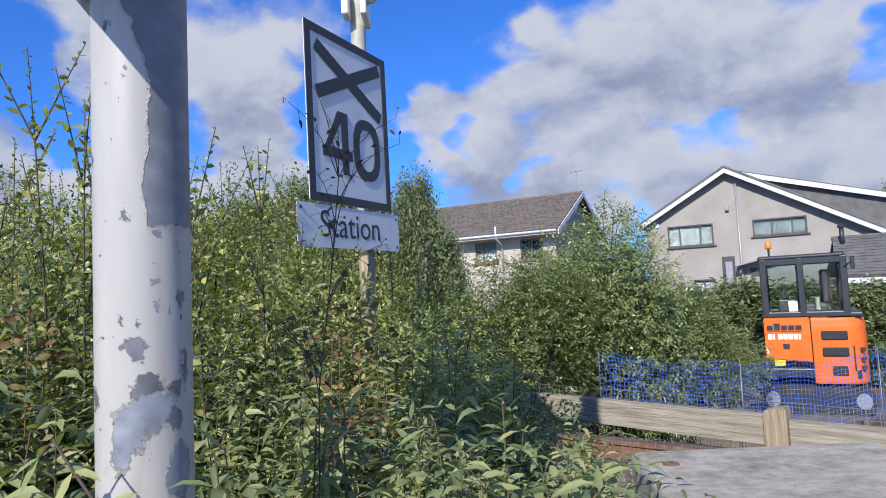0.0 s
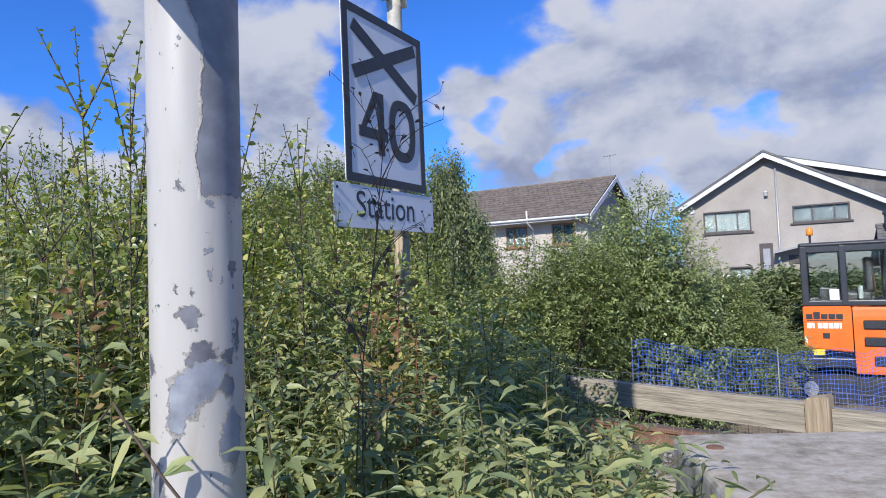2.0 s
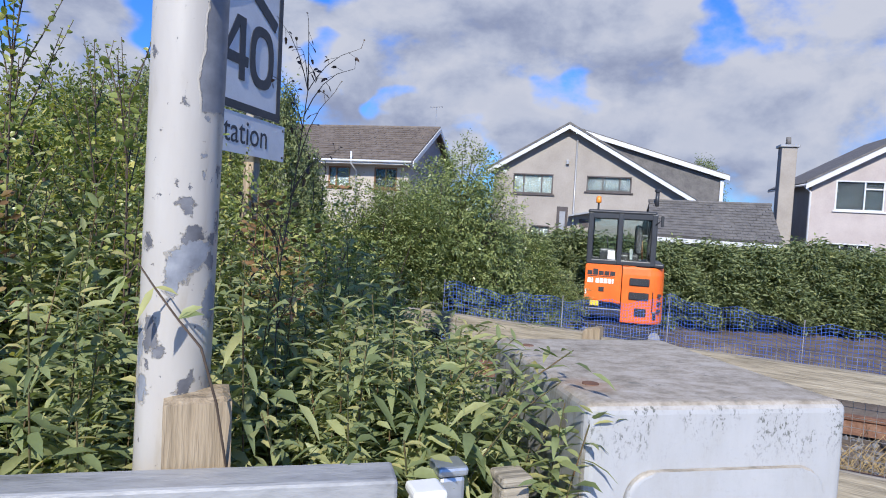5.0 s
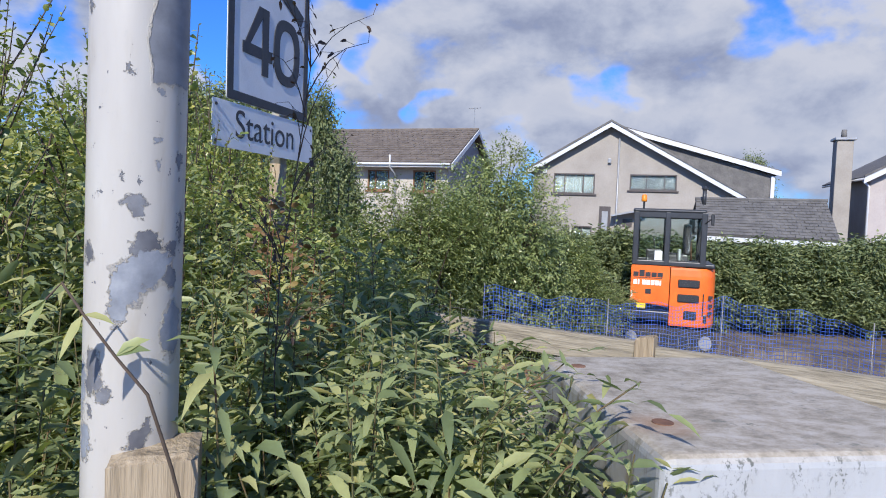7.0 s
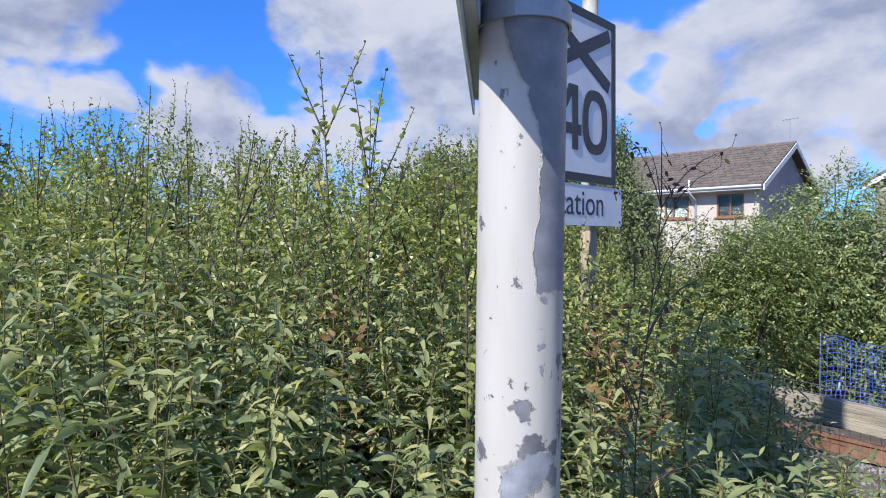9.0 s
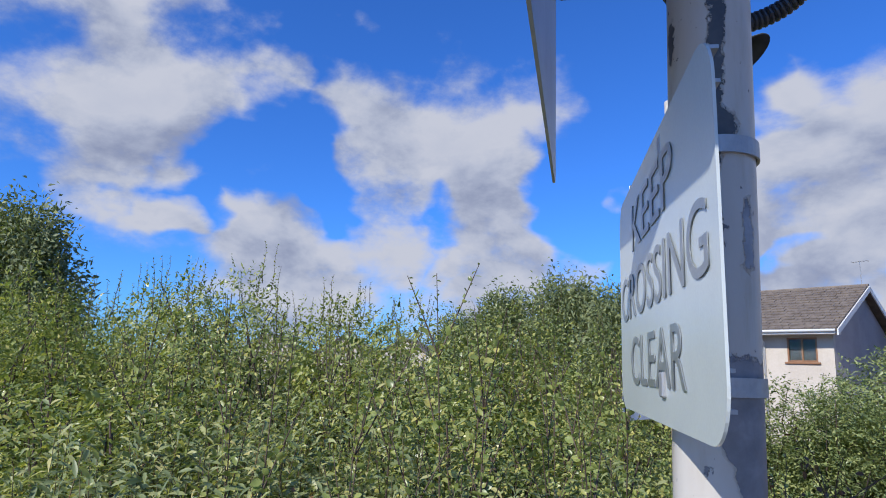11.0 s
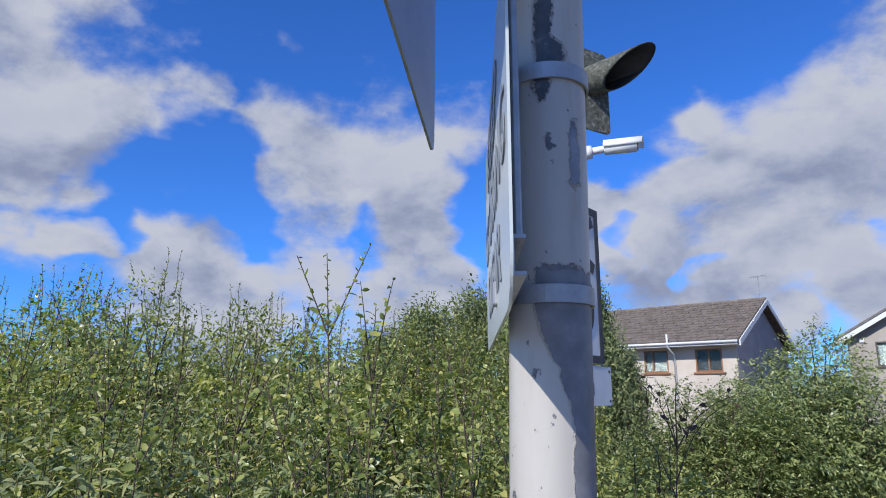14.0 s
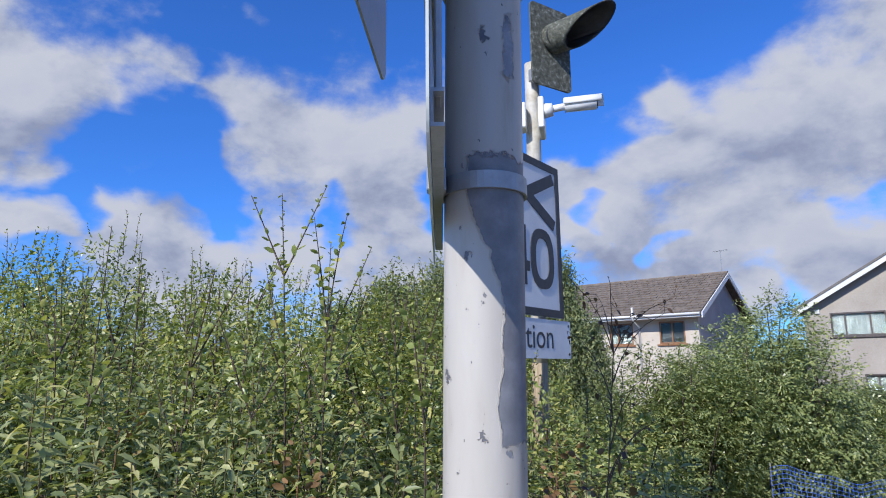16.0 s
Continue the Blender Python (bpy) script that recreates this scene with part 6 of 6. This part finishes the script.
    part("rear_glass", box(x1 - 0.04, x1 - 0.034, y0 + 0.06, y1 - 0.06, z0 + 0.06, z1 - 0.12), M_glass, cab).visible_shadow = False
    part("notice", box(-0.36, -0.20, y0 + 0.020, y0 + 0.026, z0 + 0.10, z0 + 0.27), M_paper, cab, "white paper notice on the glass")
    part("seat_base", box(-0.1, 0.35, -0.5, 0.05, z0 + 0.02, z0 + 0.22, 0.05, 3), M_black, cab)
    part("seat_back", box(0.25, 0.40, -0.5, 0.05, z0 + 0.2, z0 + 0.78, 0.05, 3), M_black, cab)
    part("console", box(-0.55, -0.2, -0.6, -0.45, z0 + 0.02, z0 + 0.3, 0.03, 2), M_black, cab)
    for yy in (-0.52, 0.0):
        part_mesh("lever", tube_mesh("lever", [(-0.35, yy, z0 + 0.25), (-0.4, yy, z0 + 0.52)], 0.015, M_black, 8), cab)
    part_mesh("tool_handle", tube_mesh("tool_handle", [(0.44, -0.2, z0 + 0.1), (0.38, -0.25, z0 + 0.75)], 0.018, M_brownframe, 8), cab)
    part("bottle", box(0.12, 0.20, -0.62, -0.56, z0 + 0.1, z0 + 0.32, 0.02, 2), M_curtain, cab)
    # beacon
    bc = new("beacon")
    bc.parent = cab
    v, f = tube([(-0.64, -0.55, z1), (-0.64, -0.55, z1 + 0.13)], 0.022, 10)
    part_mesh("stem", mesh_from("stem", v, f, M_black), bc)
    v, f = tube([(-0.64, -0.55, z1 + 0.13), (-0.64, -0.55, z1 + 0.16), (-0.64, -0.55, z1 + 0.24), (-0.64, -0.55, z1 + 0.265)], [0.06, 0.065, 0.06, 0.03], 16)
    part_mesh("lens", mesh_from("lens", v, f, M_amber, smooth=True), bc, "amber beacon lens")
    # mirror and boom
    part_mesh("mirror_arm", tube_mesh("mirror_arm", [(x1 - 0.05, y0, z1 - 0.25), (x1 + 0.08, y0 - 0.06, z1 - 0.15)], 0.012, M_black, 8), cab)
    part("mirror", box(x1 + 0.05, x1 + 0.12, y0 - 0.09, y0 - 0.06, z1 - 0.28, z1 - 0.08, 0.01), M_black, cab)
    bo = new("boom")
    bo.parent = ex
    part_mesh("boom_arm", tube_mesh("boom_arm", [(0.1, 0.75, 0.9), (0.15, 1.1, 1.5), (0.2, 1.5, 1.55), (0.2, 1.9, 1.2)], [0.12, 0.11, 0.09, 0.07], M_orange, 6, False), bo)
    part_mesh("dipper", tube_mesh("dipper", [(0.2, 1.9, 1.25), (0.2, 2.0, 0.35)], [0.08, 0.06], M_orange, 6, False), bo)
    part("bucket", box(-0.05, 0.45, 1.8, 2.15, 0.02, 0.38, 0.06, 3), M_cabblack, bo)
    return ex


digger()


# ---- spoil heap beyond the fence ----
def heap(x, y, rx, ry, h, seed, label):
    V, F = [], []
    n = 30
    for j in range(n + 1):
        for i in range(n + 1):
            u, v = 2 * i / n - 1, 2 * j / n - 1
            q = max(0, 1 - (u * u + v * v))
            px, py = x + u * rx, y + v * ry
            z = h * q ** 0.8 * (1 + 0.25 * noise.noise(Vector((px * 3, py * 3, seed)))) + 0.06 * q * noise.noise(Vector((px * 9, py * 9, seed)))
            V.append((px, py, ground_z(px, py) - 0.12 + z))
    for j in range(n):
        for i in range(n):
            F.append((j * (n + 1) + i, j * (n + 1) + i + 1, (j + 1) * (n + 1) + i + 1, (j + 1) * (n + 1) + i))
    tagged(new("soil_heap", mesh_from("soil_heap", V, F, M_soil, smooth=False)), label, "soil heap", kind="stuff")


heap(6.6, 8.6, 1.5, 0.9, 0.62, 3, "heap of dark dug soil inside the mesh")
heap(4.0, 9.6, 1.3, 0.8, 0.45, 5, "low heap of dug soil beside the digger")


# ---- litter and dry grass by the fence ----
def dry_grass():
    r = np.random.default_rng(55)
    n = 2600
    ang = r.uniform(0, 6.283, n)
    x = 3.35 + r.normal(0, 0.65, n)
    y = 2.55 + r.normal(0, 0.55, n)
    P = np.stack([x, y, np.full(n, -0.03)], 1)
    A = np.stack([np.cos(ang) * 0.5, np.sin(ang) * 0.5, np.ones(n)], 1)
    N = np.stack([-np.sin(ang), np.cos(ang), np.full(n, 0.1)], 1)
    L = r.uniform(0.18, 0.5, n)
    v = leaf_verts(P, A, N, L, np.full(n, 0.007), r.uniform(0.2, 0.6, n))
    tagged(new("dry_grass", leaf_mesh("dry_grass", v, M_straw)), "straw-coloured dry grass behind the wire fence", "grass", kind="stuff")


dry_grass()


def litter():
    """Broken bits of brick, timber and dead leaf on the ground beside the track."""
    r = np.random.default_rng(56)
    V, F = [], []
    for _ in range(420):
        w = r.uniform(2.9, 4.1)
        t = r.uniform(-2.6, 3.2)
        p = TN * w + TD * t
        s = r.uniform(0.012, 0.05)
        a = r.uniform(0, 3.14)
        m = Matrix.Translation((p.x, p.y, ground_z(p.x, p.y) + s * 0.2 - 0.02)) @ Euler((r.normal(0, 0.4), r.normal(0, 0.4), a)).to_matrix().to_4x4()
        o = len(V)
        sx, sy, sz = s * r.uniform(0.8, 2.6), s * r.uniform(0.5, 1.1), s * r.uniform(0.25, 0.7)
        for cx in (-1, 1):
            for cy in (-1, 1):
                for cz in (-1, 1):
                    V.append(m @ Vector((cx * sx * r.uniform(0.8, 1), cy * sy * r.uniform(0.8, 1), cz * sz)))
        F += [tuple(o + i for i in q) for q in ((0, 1, 3, 2), (4, 6, 7, 5), (0, 4, 5, 1), (2, 3, 7, 6), (0, 2, 6, 4), (1, 5, 7, 3))]
    tagged(new("ground_litter", mesh_from("ground_litter", V, F, M_litter)), "brown bits of timber, brick and leaf on the soil", "litter", kind="stuff")


M_litter = leaf_material("litter", [(0.0, (0.10, 0.06, 0.04)), (0.4, (0.22, 0.13, 0.08)), (0.7, (0.33, 0.24, 0.17)), (1.0, (0.36, 0.13, 0.06))], 0.85, 0.0)
litter()


# ---- plants ----
def weeds():
    sizes = ((1.35, 74), (1.5, 80), (1.2, 68), (1.65, 88), (1.4, 76), (1.25, 70))
    forms = [lance_weed(h, n, 40 + i) for i, (h, n) in enumerate(sizes)]
    r = np.random.default_rng(11)
    spots = []
    tries = 0
    while len(spots) < 300 and tries < 12000:
        tries += 1
        x, y = r.uniform(-2.7, 0.75), r.uniform(0.90, 2.6)
        if x > 0.24 and y < 1.95:
            continue
        if x > 0.30 and y > 2.4:
            continue
        if math.hypot(x + 0.40, y - 0.83) < 0.11:
            continue
        if any(math.hypot(x - a, y - b) < 0.085 for a, b in spots):
            continue
        spots.append((x, y))
    for x, y in spots:
        # the stand falls away towards the cabinet
        top = 1.45 + 0.40 * min(max(-x - 0.45, 0), 1.0) + 0.10 * (y - 1) - 0.16 * max(x - 0.05, 0)
        if x > 0.1 and y > 1.5:
            top -= 0.38
        i = int(r.integers(0, len(forms)))
        k = top * r.uniform(0.84, 1.06) / sizes[i][0]
        m = Matrix.Translation((x, y, -0.03)) @ Matrix.Rotation(r.uniform(0, 6.28), 4, "Z") @ Matrix.Diagonal((1, 1, k, 1))
        plant("weed", forms[i], m, "tall green weed with long narrow drooping leaves", "weed", "weeds round the post")
    # a thicker stand beside the cabinet
    done = 0
    while done < 36:
        x, y = r.uniform(-0.28, 0.27), r.uniform(0.86, 1.95)
        if math.hypot(x + 0.40, y - 0.83) < 0.13:
            continue
        done += 1
        i = int(r.integers(0, len(forms)))
        k = (1.40 - 0.12 * max(y - 1.3, 0) - 0.15 * max(x, 0)) * r.uniform(0.78, 1.06) / sizes[i][0]
        m = Matrix.Translation((x, y, -0.03)) @ Matrix.Rotation(r.uniform(0, 6.28), 4, "Z") @ Matrix.Diagonal((1, 1, k, 1))
        plant("weed", forms[i], m, "tall green weed with long narrow drooping leaves", "weed", "weeds round the post")
    # taller ones close to the post
    for k in range(16):
        x, y = -0.24 + 0.44 * ((k * 0.618) % 1.0), 0.98 + 0.34 * ((k * 0.377) % 1.0)
        i = k % len(forms)
        m = Matrix.Translation((x, y, -0.03)) @ Matrix.Rotation(k * 2.4, 4, "Z") @ Matrix.Diagonal((1, 1, (1.50 - 0.35 * max(x, 0)) * r.uniform(0.90, 1.05) / sizes[i][0], 1))
        plant("weed", forms[i], m, "tall green weed with long narrow drooping leaves", "weed", "weeds round the post")
    # stems that arch out over the cabinet
    arch = [lance_weed(h, 44, 80 + k, 0.085, 0.40, bow) for k, (h, bow) in enumerate(((1.56, 0.27), (1.52, 0.22), (1.62, 0.20)))]
    for x, y, rz, i, k in ((0.06, 0.98, -12, 0, 1.0), (0.02, 1.12, 8, 1, 1.0), (0.09, 1.22, -20, 2, 0.95), (0.04, 1.36, 14, 0, 0.97), (0.10, 1.50, 4, 1, 0.98), (0.0, 1.04, -30, 2, 0.98)):
        plant("weed", arch[i], pose(x, y, -0.03, 0, 0, rz) @ Matrix.Diagonal((1, 1, k, 1)), "weed arching over the edge of the cabinet, leaves yellowing", "weed", "weeds round the post")


weeds()


def sapling(seed, h, leaf=0.055, bushy=1.0, bare=0.35):
    """A slim upright shoot with side twigs and rounded leaves set round it."""
    r = np.random.default_rng(seed)
    lines, B, A, N, L = [], [], [], [], []

    def shoot(p0, d, ln, r0, gap):
        n = 7
        pts = []
        bend = Vector((r.normal(0, 0.02), r.normal(0, 0.02), 0)) * ln
        for i in range(n):
            u = i / (n - 1)
            pts.append(p0 + d * ln * u + bend * u * u)
        lines.append((pts, r0, 0.0012))
        k = max(int(ln / gap), 3)
        for j in range(k):
            u = (j + 0.6) / k
            i = min(int(u * (n - 1)), n - 2)
            p = pts[i].lerp(pts[i + 1], u * (n - 1) - i)
            w = j * 2.4 + r.uniform(0, 1.8)
            B.append(p)
            A.append((math.cos(w), math.sin(w), r.uniform(0.0, 1.7)))
            N.append((r.normal(0, 0.7), r.normal(0, 0.7), 1))
            L.append(leaf * r.uniform(0.65, 1.25) * (1 - 0.6 * u ** 3))
        return pts
    st = h * bare
    main = shoot(Vector((0, 0, st)), Vector((r.normal(0, 0.01), r.normal(0, 0.01), 1)).normalized(), h - st, 0.005, 0.016)
    lines.append(([Vector((0, 0, 0)), Vector((0.01, 0, st * 0.5)), Vector((0, 0, st))], 0.007, 0.005))
    for _ in range(2 + int(9 * bushy)):
        i = int(r.integers(1, 6))
        a = r.uniform(0, 6.283)
        shoot(main[i], Vector((math.cos(a) * 0.40, math.sin(a) * 0.40, 0.90)).normalized(), (h - st) * r.uniform(0.16, 0.32), 0.003, 0.019)
    L = np.array(L)
    v = leaf_verts(np.array(B), np.array(A), np.array(N), L, L * r.uniform(0.42, 0.62, len(L)), r.uniform(0.0, 0.5, len(L)), True)
    low = lines[1][0]
    stem = stems_mesh("sapling_stem", [(low[:-1] + lines[0][0], 0.007, 0.0012)], M_twig)
    return [stem, leaf_mesh("sapling_leaves", v, M_hedge)] + [stems_mesh("sapling_twig", [q], M_twig) for q in lines[2:]]


def hedge():
    forms = [shrub(60 + i, 0.85, 0.75, 2.0, 12000, 0.043, None, 16, 0.15, 0.24, 13) for i in range(3)]
    back = [shrub(60 + i, 0.85, 0.75, 2.0, 13200, 0.046, None, 18, 0.15, 0.24, 13, True) for i in range(3)]
    r = np.random.default_rng(21)
    for row, (y, h) in enumerate(((2.15, 2.02), (3.0, 2.28), (4.1, 2.55), (5.6, 2.78))):
        for i in range(9):
            x = -6.6 + i * 0.80 + r.uniform(-0.2, 0.2) - 0.2 * row
            if x > (-1.0, -0.75, -0.85, -0.6)[row]:
                continue
            k = h / 2.0 * r.uniform(0.92, 1.05) * (1 + 0.15 * min(max((-x - 1.6 - 0.4 * row) / 2, 0), 1))
            m = Matrix.Translation((x, y + r.uniform(-0.2, 0.2), -0.03)) @ Matrix.Rotation(r.uniform(0, 6.28), 4, "Z") @ Matrix.Diagonal((1.0, 1.0, k, 1))
            plant("hedge_shrub", (forms if row == 0 else back)[int(r.integers(0, 3))], m, "leafy green hedge shrub with tall shoots", "shrub", "overgrown hedge")
    # lower growth round the speed board
    for x, y, k in ((-0.05, 2.75, 0.82), (-0.1, 4.2, 0.84), (-0.95, 4.5, 1.12), (-0.75, 5.2, 1.0), (0.1, 3.45, 0.66), (-0.45, 2.55, 0.90), (-0.72, 3.0, 1.0), (-0.30, 3.1, 0.92)):
        m = Matrix.Translation((x, y, -0.03)) @ Matrix.Rotation(x * 7, 4, "Z") @ Matrix.Diagonal((0.85, 0.8, k, 1))
        plant("hedge_shrub", forms[int(abs(x * 10)) % 3], m, "leafy green hedge shrub beside the fence", "shrub", "overgrown hedge")
    ups = [(sapling(200 + i, h, 0.040, b), h) for i, (h, b) in enumerate(((2.5, 1.3), (2.3, 0.1), (2.2, 1.2), (2.35, 0.8)))]
    for x, y, top, i in ((-1.15, 1.80, 2.50, 3), (-1.59, 1.45, 2.34, 1), (-1.03, 1.76, 2.32, 2), (-1.57, 2.10, 2.36, 2), (-0.78, 1.80, 2.22, 2), (-0.66, 1.72, 2.17, 3), (-1.30, 1.92, 2.28, 0), (-0.72, 2.3, 2.26, 3), (-2.05, 2.2, 2.36, 3),
                         (-1.75, 1.7, 2.20, 0), (-2.4, 1.9, 2.26, 2), (-1.9, 2.6, 2.34, 2), (-0.62, 1.45, 2.02, 3), (-2.8, 2.4, 2.36, 0), (-0.66, 2.9, 2.30, 2), (-1.05, 2.7, 2.36, 3), (-3.3, 2.7, 2.42, 2), (-1.42, 1.55, 2.16, 2), (-1.2, 1.35, 2.04, 3)):
        me, h = ups[i]
        m = Matrix.Translation((x, y, -0.03)) @ Matrix.Rotation(x * 11 + y * 5, 4, "Z") @ Matrix.Rotation(0.0 if top > 2.49 or i == 1 else radians(r.uniform(-7, 7)), 4, "X") @ Matrix.Diagonal((1, 1, top / h, 1))
        plant("sapling", me, m, "slim upright shoot with rounded green leaves", "sapling", "shoots above the hedge")


hedge()


def dry_twig():
    """A dead spray: thin dark branches with a few curled brown leaves."""
    r = np.random.default_rng(77)
    lines, B, A, N, L = [], [], [], [], []
    base, top = Vector((-0.27, 1.10, 0.8)), Vector((-0.225, 1.17, 1.93))
    main = [base.lerp(top, i / 6) + Vector((0.015 * math.sin(i * 1.3), 0.01 * math.cos(i), 0)) for i in range(7)]
    lines.append((main, 0.0022, 0.0010))
    for i in range(18):
        p = main[3 + i % 4].lerp(main[min(4 + i % 4, 6)], r.uniform(0, 1))
        a = r.uniform(0, 6.283)
        ln = r.uniform(0.10, 0.20)
        d = Vector((math.cos(a) * 0.5, math.sin(a) * 0.5, 0.9)).normalized()
        hook = Vector((math.cos(a), math.sin(a), -0.4)) * ln * 0.35
        pts = [p + d * ln * u + hook * u ** 3 for u in (0, 0.25, 0.5, 0.75, 1.0)]
        lines.append((pts, 0.0014, 0.0005))
        for u in np.linspace(0.25, 1.0, 6):
            q = p + d * ln * u + hook * u ** 3
            b = r.normal(0, 1, 3)
            lines.append(([q, q + Vector(unit(b) * 0.018)], 0.0006, 0.0004))
            B.append(q + Vector(unit(b) * 0.018))
            A.append(b)
            N.append(r.normal(0, 1, 3))
            L.append(r.uniform(0.008, 0.018))
    L = np.array(L)
    v = leaf_verts(np.array(B), np.array(A), np.array(N), L, L * 0.5, np.full(len(L), 0.4), True)
    plant("dead_spray", (stems_mesh("twigs", lines, M_twig), leaf_mesh("dry_leaves", v, M_dry)), Matrix.Identity(4), "thin dead branching spray with curled brown leaves", "dead plant", names=("branch", "foliage"))


M_dry = leaf_material("dry_leaf", [(0.0, (0.05, 0.03, 0.025)), (0.6, (0.12, 0.06, 0.04)), (1.0, (0.16, 0.13, 0.05))], 0.7, 0.1)
dry_twig()


def dock(x, y, top, seed):
    """A rusty seeding stalk among the weeds."""
    r = np.random.default_rng(seed)
    lines, B, A, N, L = [], [], [], [], []
    main = [Vector((x + 0.02 * math.sin(i), y, top * i / 6)) for i in range(7)]
    lines.append((main, 0.0026, 0.0012))
    for i in range(150):
        z = top * r.uniform(0.55, 1.0)
        a = r.uniform(0, 6.283)
        q = Vector((x, y, z)) + Vector((math.cos(a), math.sin(a), 0.8)) * r.uniform(0.005, 0.055)
        B.append(q)
        A.append((math.cos(a), math.sin(a), 0.5))
        N.append(r.normal(0, 1, 3))
        L.append(r.uniform(0.012, 0.034))
    L = np.array(L)
    v = leaf_verts(np.array(B), np.array(A), np.array(N), L, L * 0.5, np.full(len(L), 0.1), True)
    plant("dock_stalk", (stems_mesh("stalk", lines, M_redstem), leaf_mesh("seeds", v, M_seed)), Matrix.Identity(4), "rusty red seeding stalk among green weeds", "weed", "seeding stalks", ("stalk", "seed_head"))


M_redstem = material("red_stem", [(0.16, 0.06, 0.03), (0.28, 0.12, 0.06)], 20, 0.7)
M_seed = leaf_material("rusty_seed", [(0.0, (0.13, 0.07, 0.03)), (0.5, (0.24, 0.13, 0.05)), (1.0, (0.30, 0.28, 0.08))], 0.7, 0.2)
for k, (x, y, top) in enumerate(((-0.30, 1.55, 1.62), (-0.26, 1.75, 1.66), (-0.20, 1.62, 1.58), (-0.34, 1.9, 1.70), (-1.5, 1.5, 1.75), (-0.9, 1.35, 1.72))):
    dock(x, y, top, 300 + k)
for ob in bpy.data.objects:
    if ob.name.startswith("seed_head"):
        tagged(ob, kind="stuff")


def bare_stem():
    """The leaning bare stem in front of the post, with two dying leaves."""
    pts = [Vector(p) for p in STEM]
    lines = [(pts, 0.0014, 0.0022)]
    B = [pts[0], pts[0], pts[2], pts[2], pts[3], pts[3]]
    A = [(-0.9, -0.1, -0.3), (-0.6, -0.2, -0.9), (0.8, -0.2, 0.1), (-0.5, -0.2, -0.8), (0.9, -0.1, 0.6), (0.8, 0.2, 0.9)]
    N = [(0.2, -0.5, 1)] * 6
    L = np.array([0.030, 0.035, 0.035, 0.04, 0.045, 0.05])
    v = leaf_verts(np.array(B), np.array(A, float), np.array(N), L, L * 0.3, np.full(6, 0.4))
    plant("bare_stem", (stems_mesh("stem", lines, M_twig, 6), leaf_mesh("leaves", v, M_lance)), Matrix.Identity(4), "thin dark bare stem leaning across the white post", "weed stem", names=("stem", "leaves"))


STEM = ((-0.455, 0.700, 1.560), (-0.440, 0.700, 1.578), (-0.418, 0.698, 1.545), (-0.385, 0.695, 1.500), (-0.352, 0.695, 1.458), (-0.330, 0.710, 1.37), (-0.29, 0.86, 1.0))
bare_stem()


def bushes():
    a = shrub(91, 1.35, 1.1, 2.9, 62000, 0.056, M_haw, 26, 0.2, 0.14, 26, True)
    b = shrub(92, 1.2, 1.0, 2.4, 52000, 0.056, M_haw, 22, 0.2, 0.14, 22, True)
    for me, x, y, k, s in ((a, 2.15, 9.1, 1.20, 1.1), (b, 3.25, 9.9, 1.0, 1.0), (b, 0.95, 8.4, 1.0, 1.0), (a, 3.9, 10.8, 0.62, 1.1), (b, 2.6, 10.6, 1.18, 1.2)):
        m = Matrix.Translation((x, y, ground_z(x, y) - 0.05)) @ Matrix.Rotation(x * 3, 4, "Z") @ Matrix.Diagonal((s, s, k, 1))
        plant("hawthorn_bush", me, m, "dense dark green hawthorn bush beside the track", "bush", "bushes behind the track")
    c = cypress(31, 1.5, 1.3, 3.0, 32000, 0.10)
    d = cypress(33, 1.4, 1.3, 2.6, 24000, 0.15)
    # clipped cypress hedge behind the digger
    r = np.random.default_rng(8)
    for i in range(11):
        x = 4.2 + i * 1.15
        y = 14.6 - 0.28 * i
        k = (2.02 + r.uniform(-0.1, 0.12)) / 2.6
        m = Matrix.Translation((x, y, -0.7)) @ Matrix.Rotation(r.uniform(0, 6.28), 4, "Z") @ Matrix.Diagonal((0.9, 0.9, k, 1))
        plant("cypress_tree", d, m, "dark green cypress in a clipped hedge row", "tree", "cypress hedge", ("trunk", "crown"))
    for x, y, k, s in ((-0.55, 10.8, 1.36, 0.52), (-1.5, 11.2, 1.34, 0.8), (-2.6, 12.2, 1.45, 0.9), (-0.05, 11.2, 1.05, 0.35), (-4.1, 13.0, 1.40, 0.9), (-5.2, 13.4, 1.25, 0.8)):
        m = Matrix.Translation((x, y, -0.5)) @ Matrix.Rotation(x * 5, 4, "Z") @ Matrix.Diagonal((s, s, k, 1))
        plant("cypress_tree", c, m, "tall feathery green cypress tree behind the hedge", "tree", "garden cypresses", ("trunk", "crown"))
    for x, y, k, s in ((-12.1, 7.7, 1.72, 1.2), (-13.9, 7.6, 1.8, 1.3)):
        m = Matrix.Translation((x, y, -0.4)) @ Matrix.Rotation(x * 5, 4, "Z") @ Matrix.Diagonal((s, s, k, 1))
        plant("cypress_tree", c, m, "large dark blue-green conifer with drooping boughs", "tree", "garden cypresses", ("trunk", "crown"))
    m = Matrix.Translation((26.0, 36.0, -0.9)) @ Matrix.Diagonal((1.2, 1.2, 2.3, 1))
    plant("cypress_tree", c, m, "dark conifer standing between two houses", "tree", "garden cypresses", ("trunk", "crown"))


bushes()
for x, y, a in ((-46, 61, 20), (-38, 64, 15), (-31, 66, 10)):
    far_house(pose(x, y, -1.9, 0, 0, a))
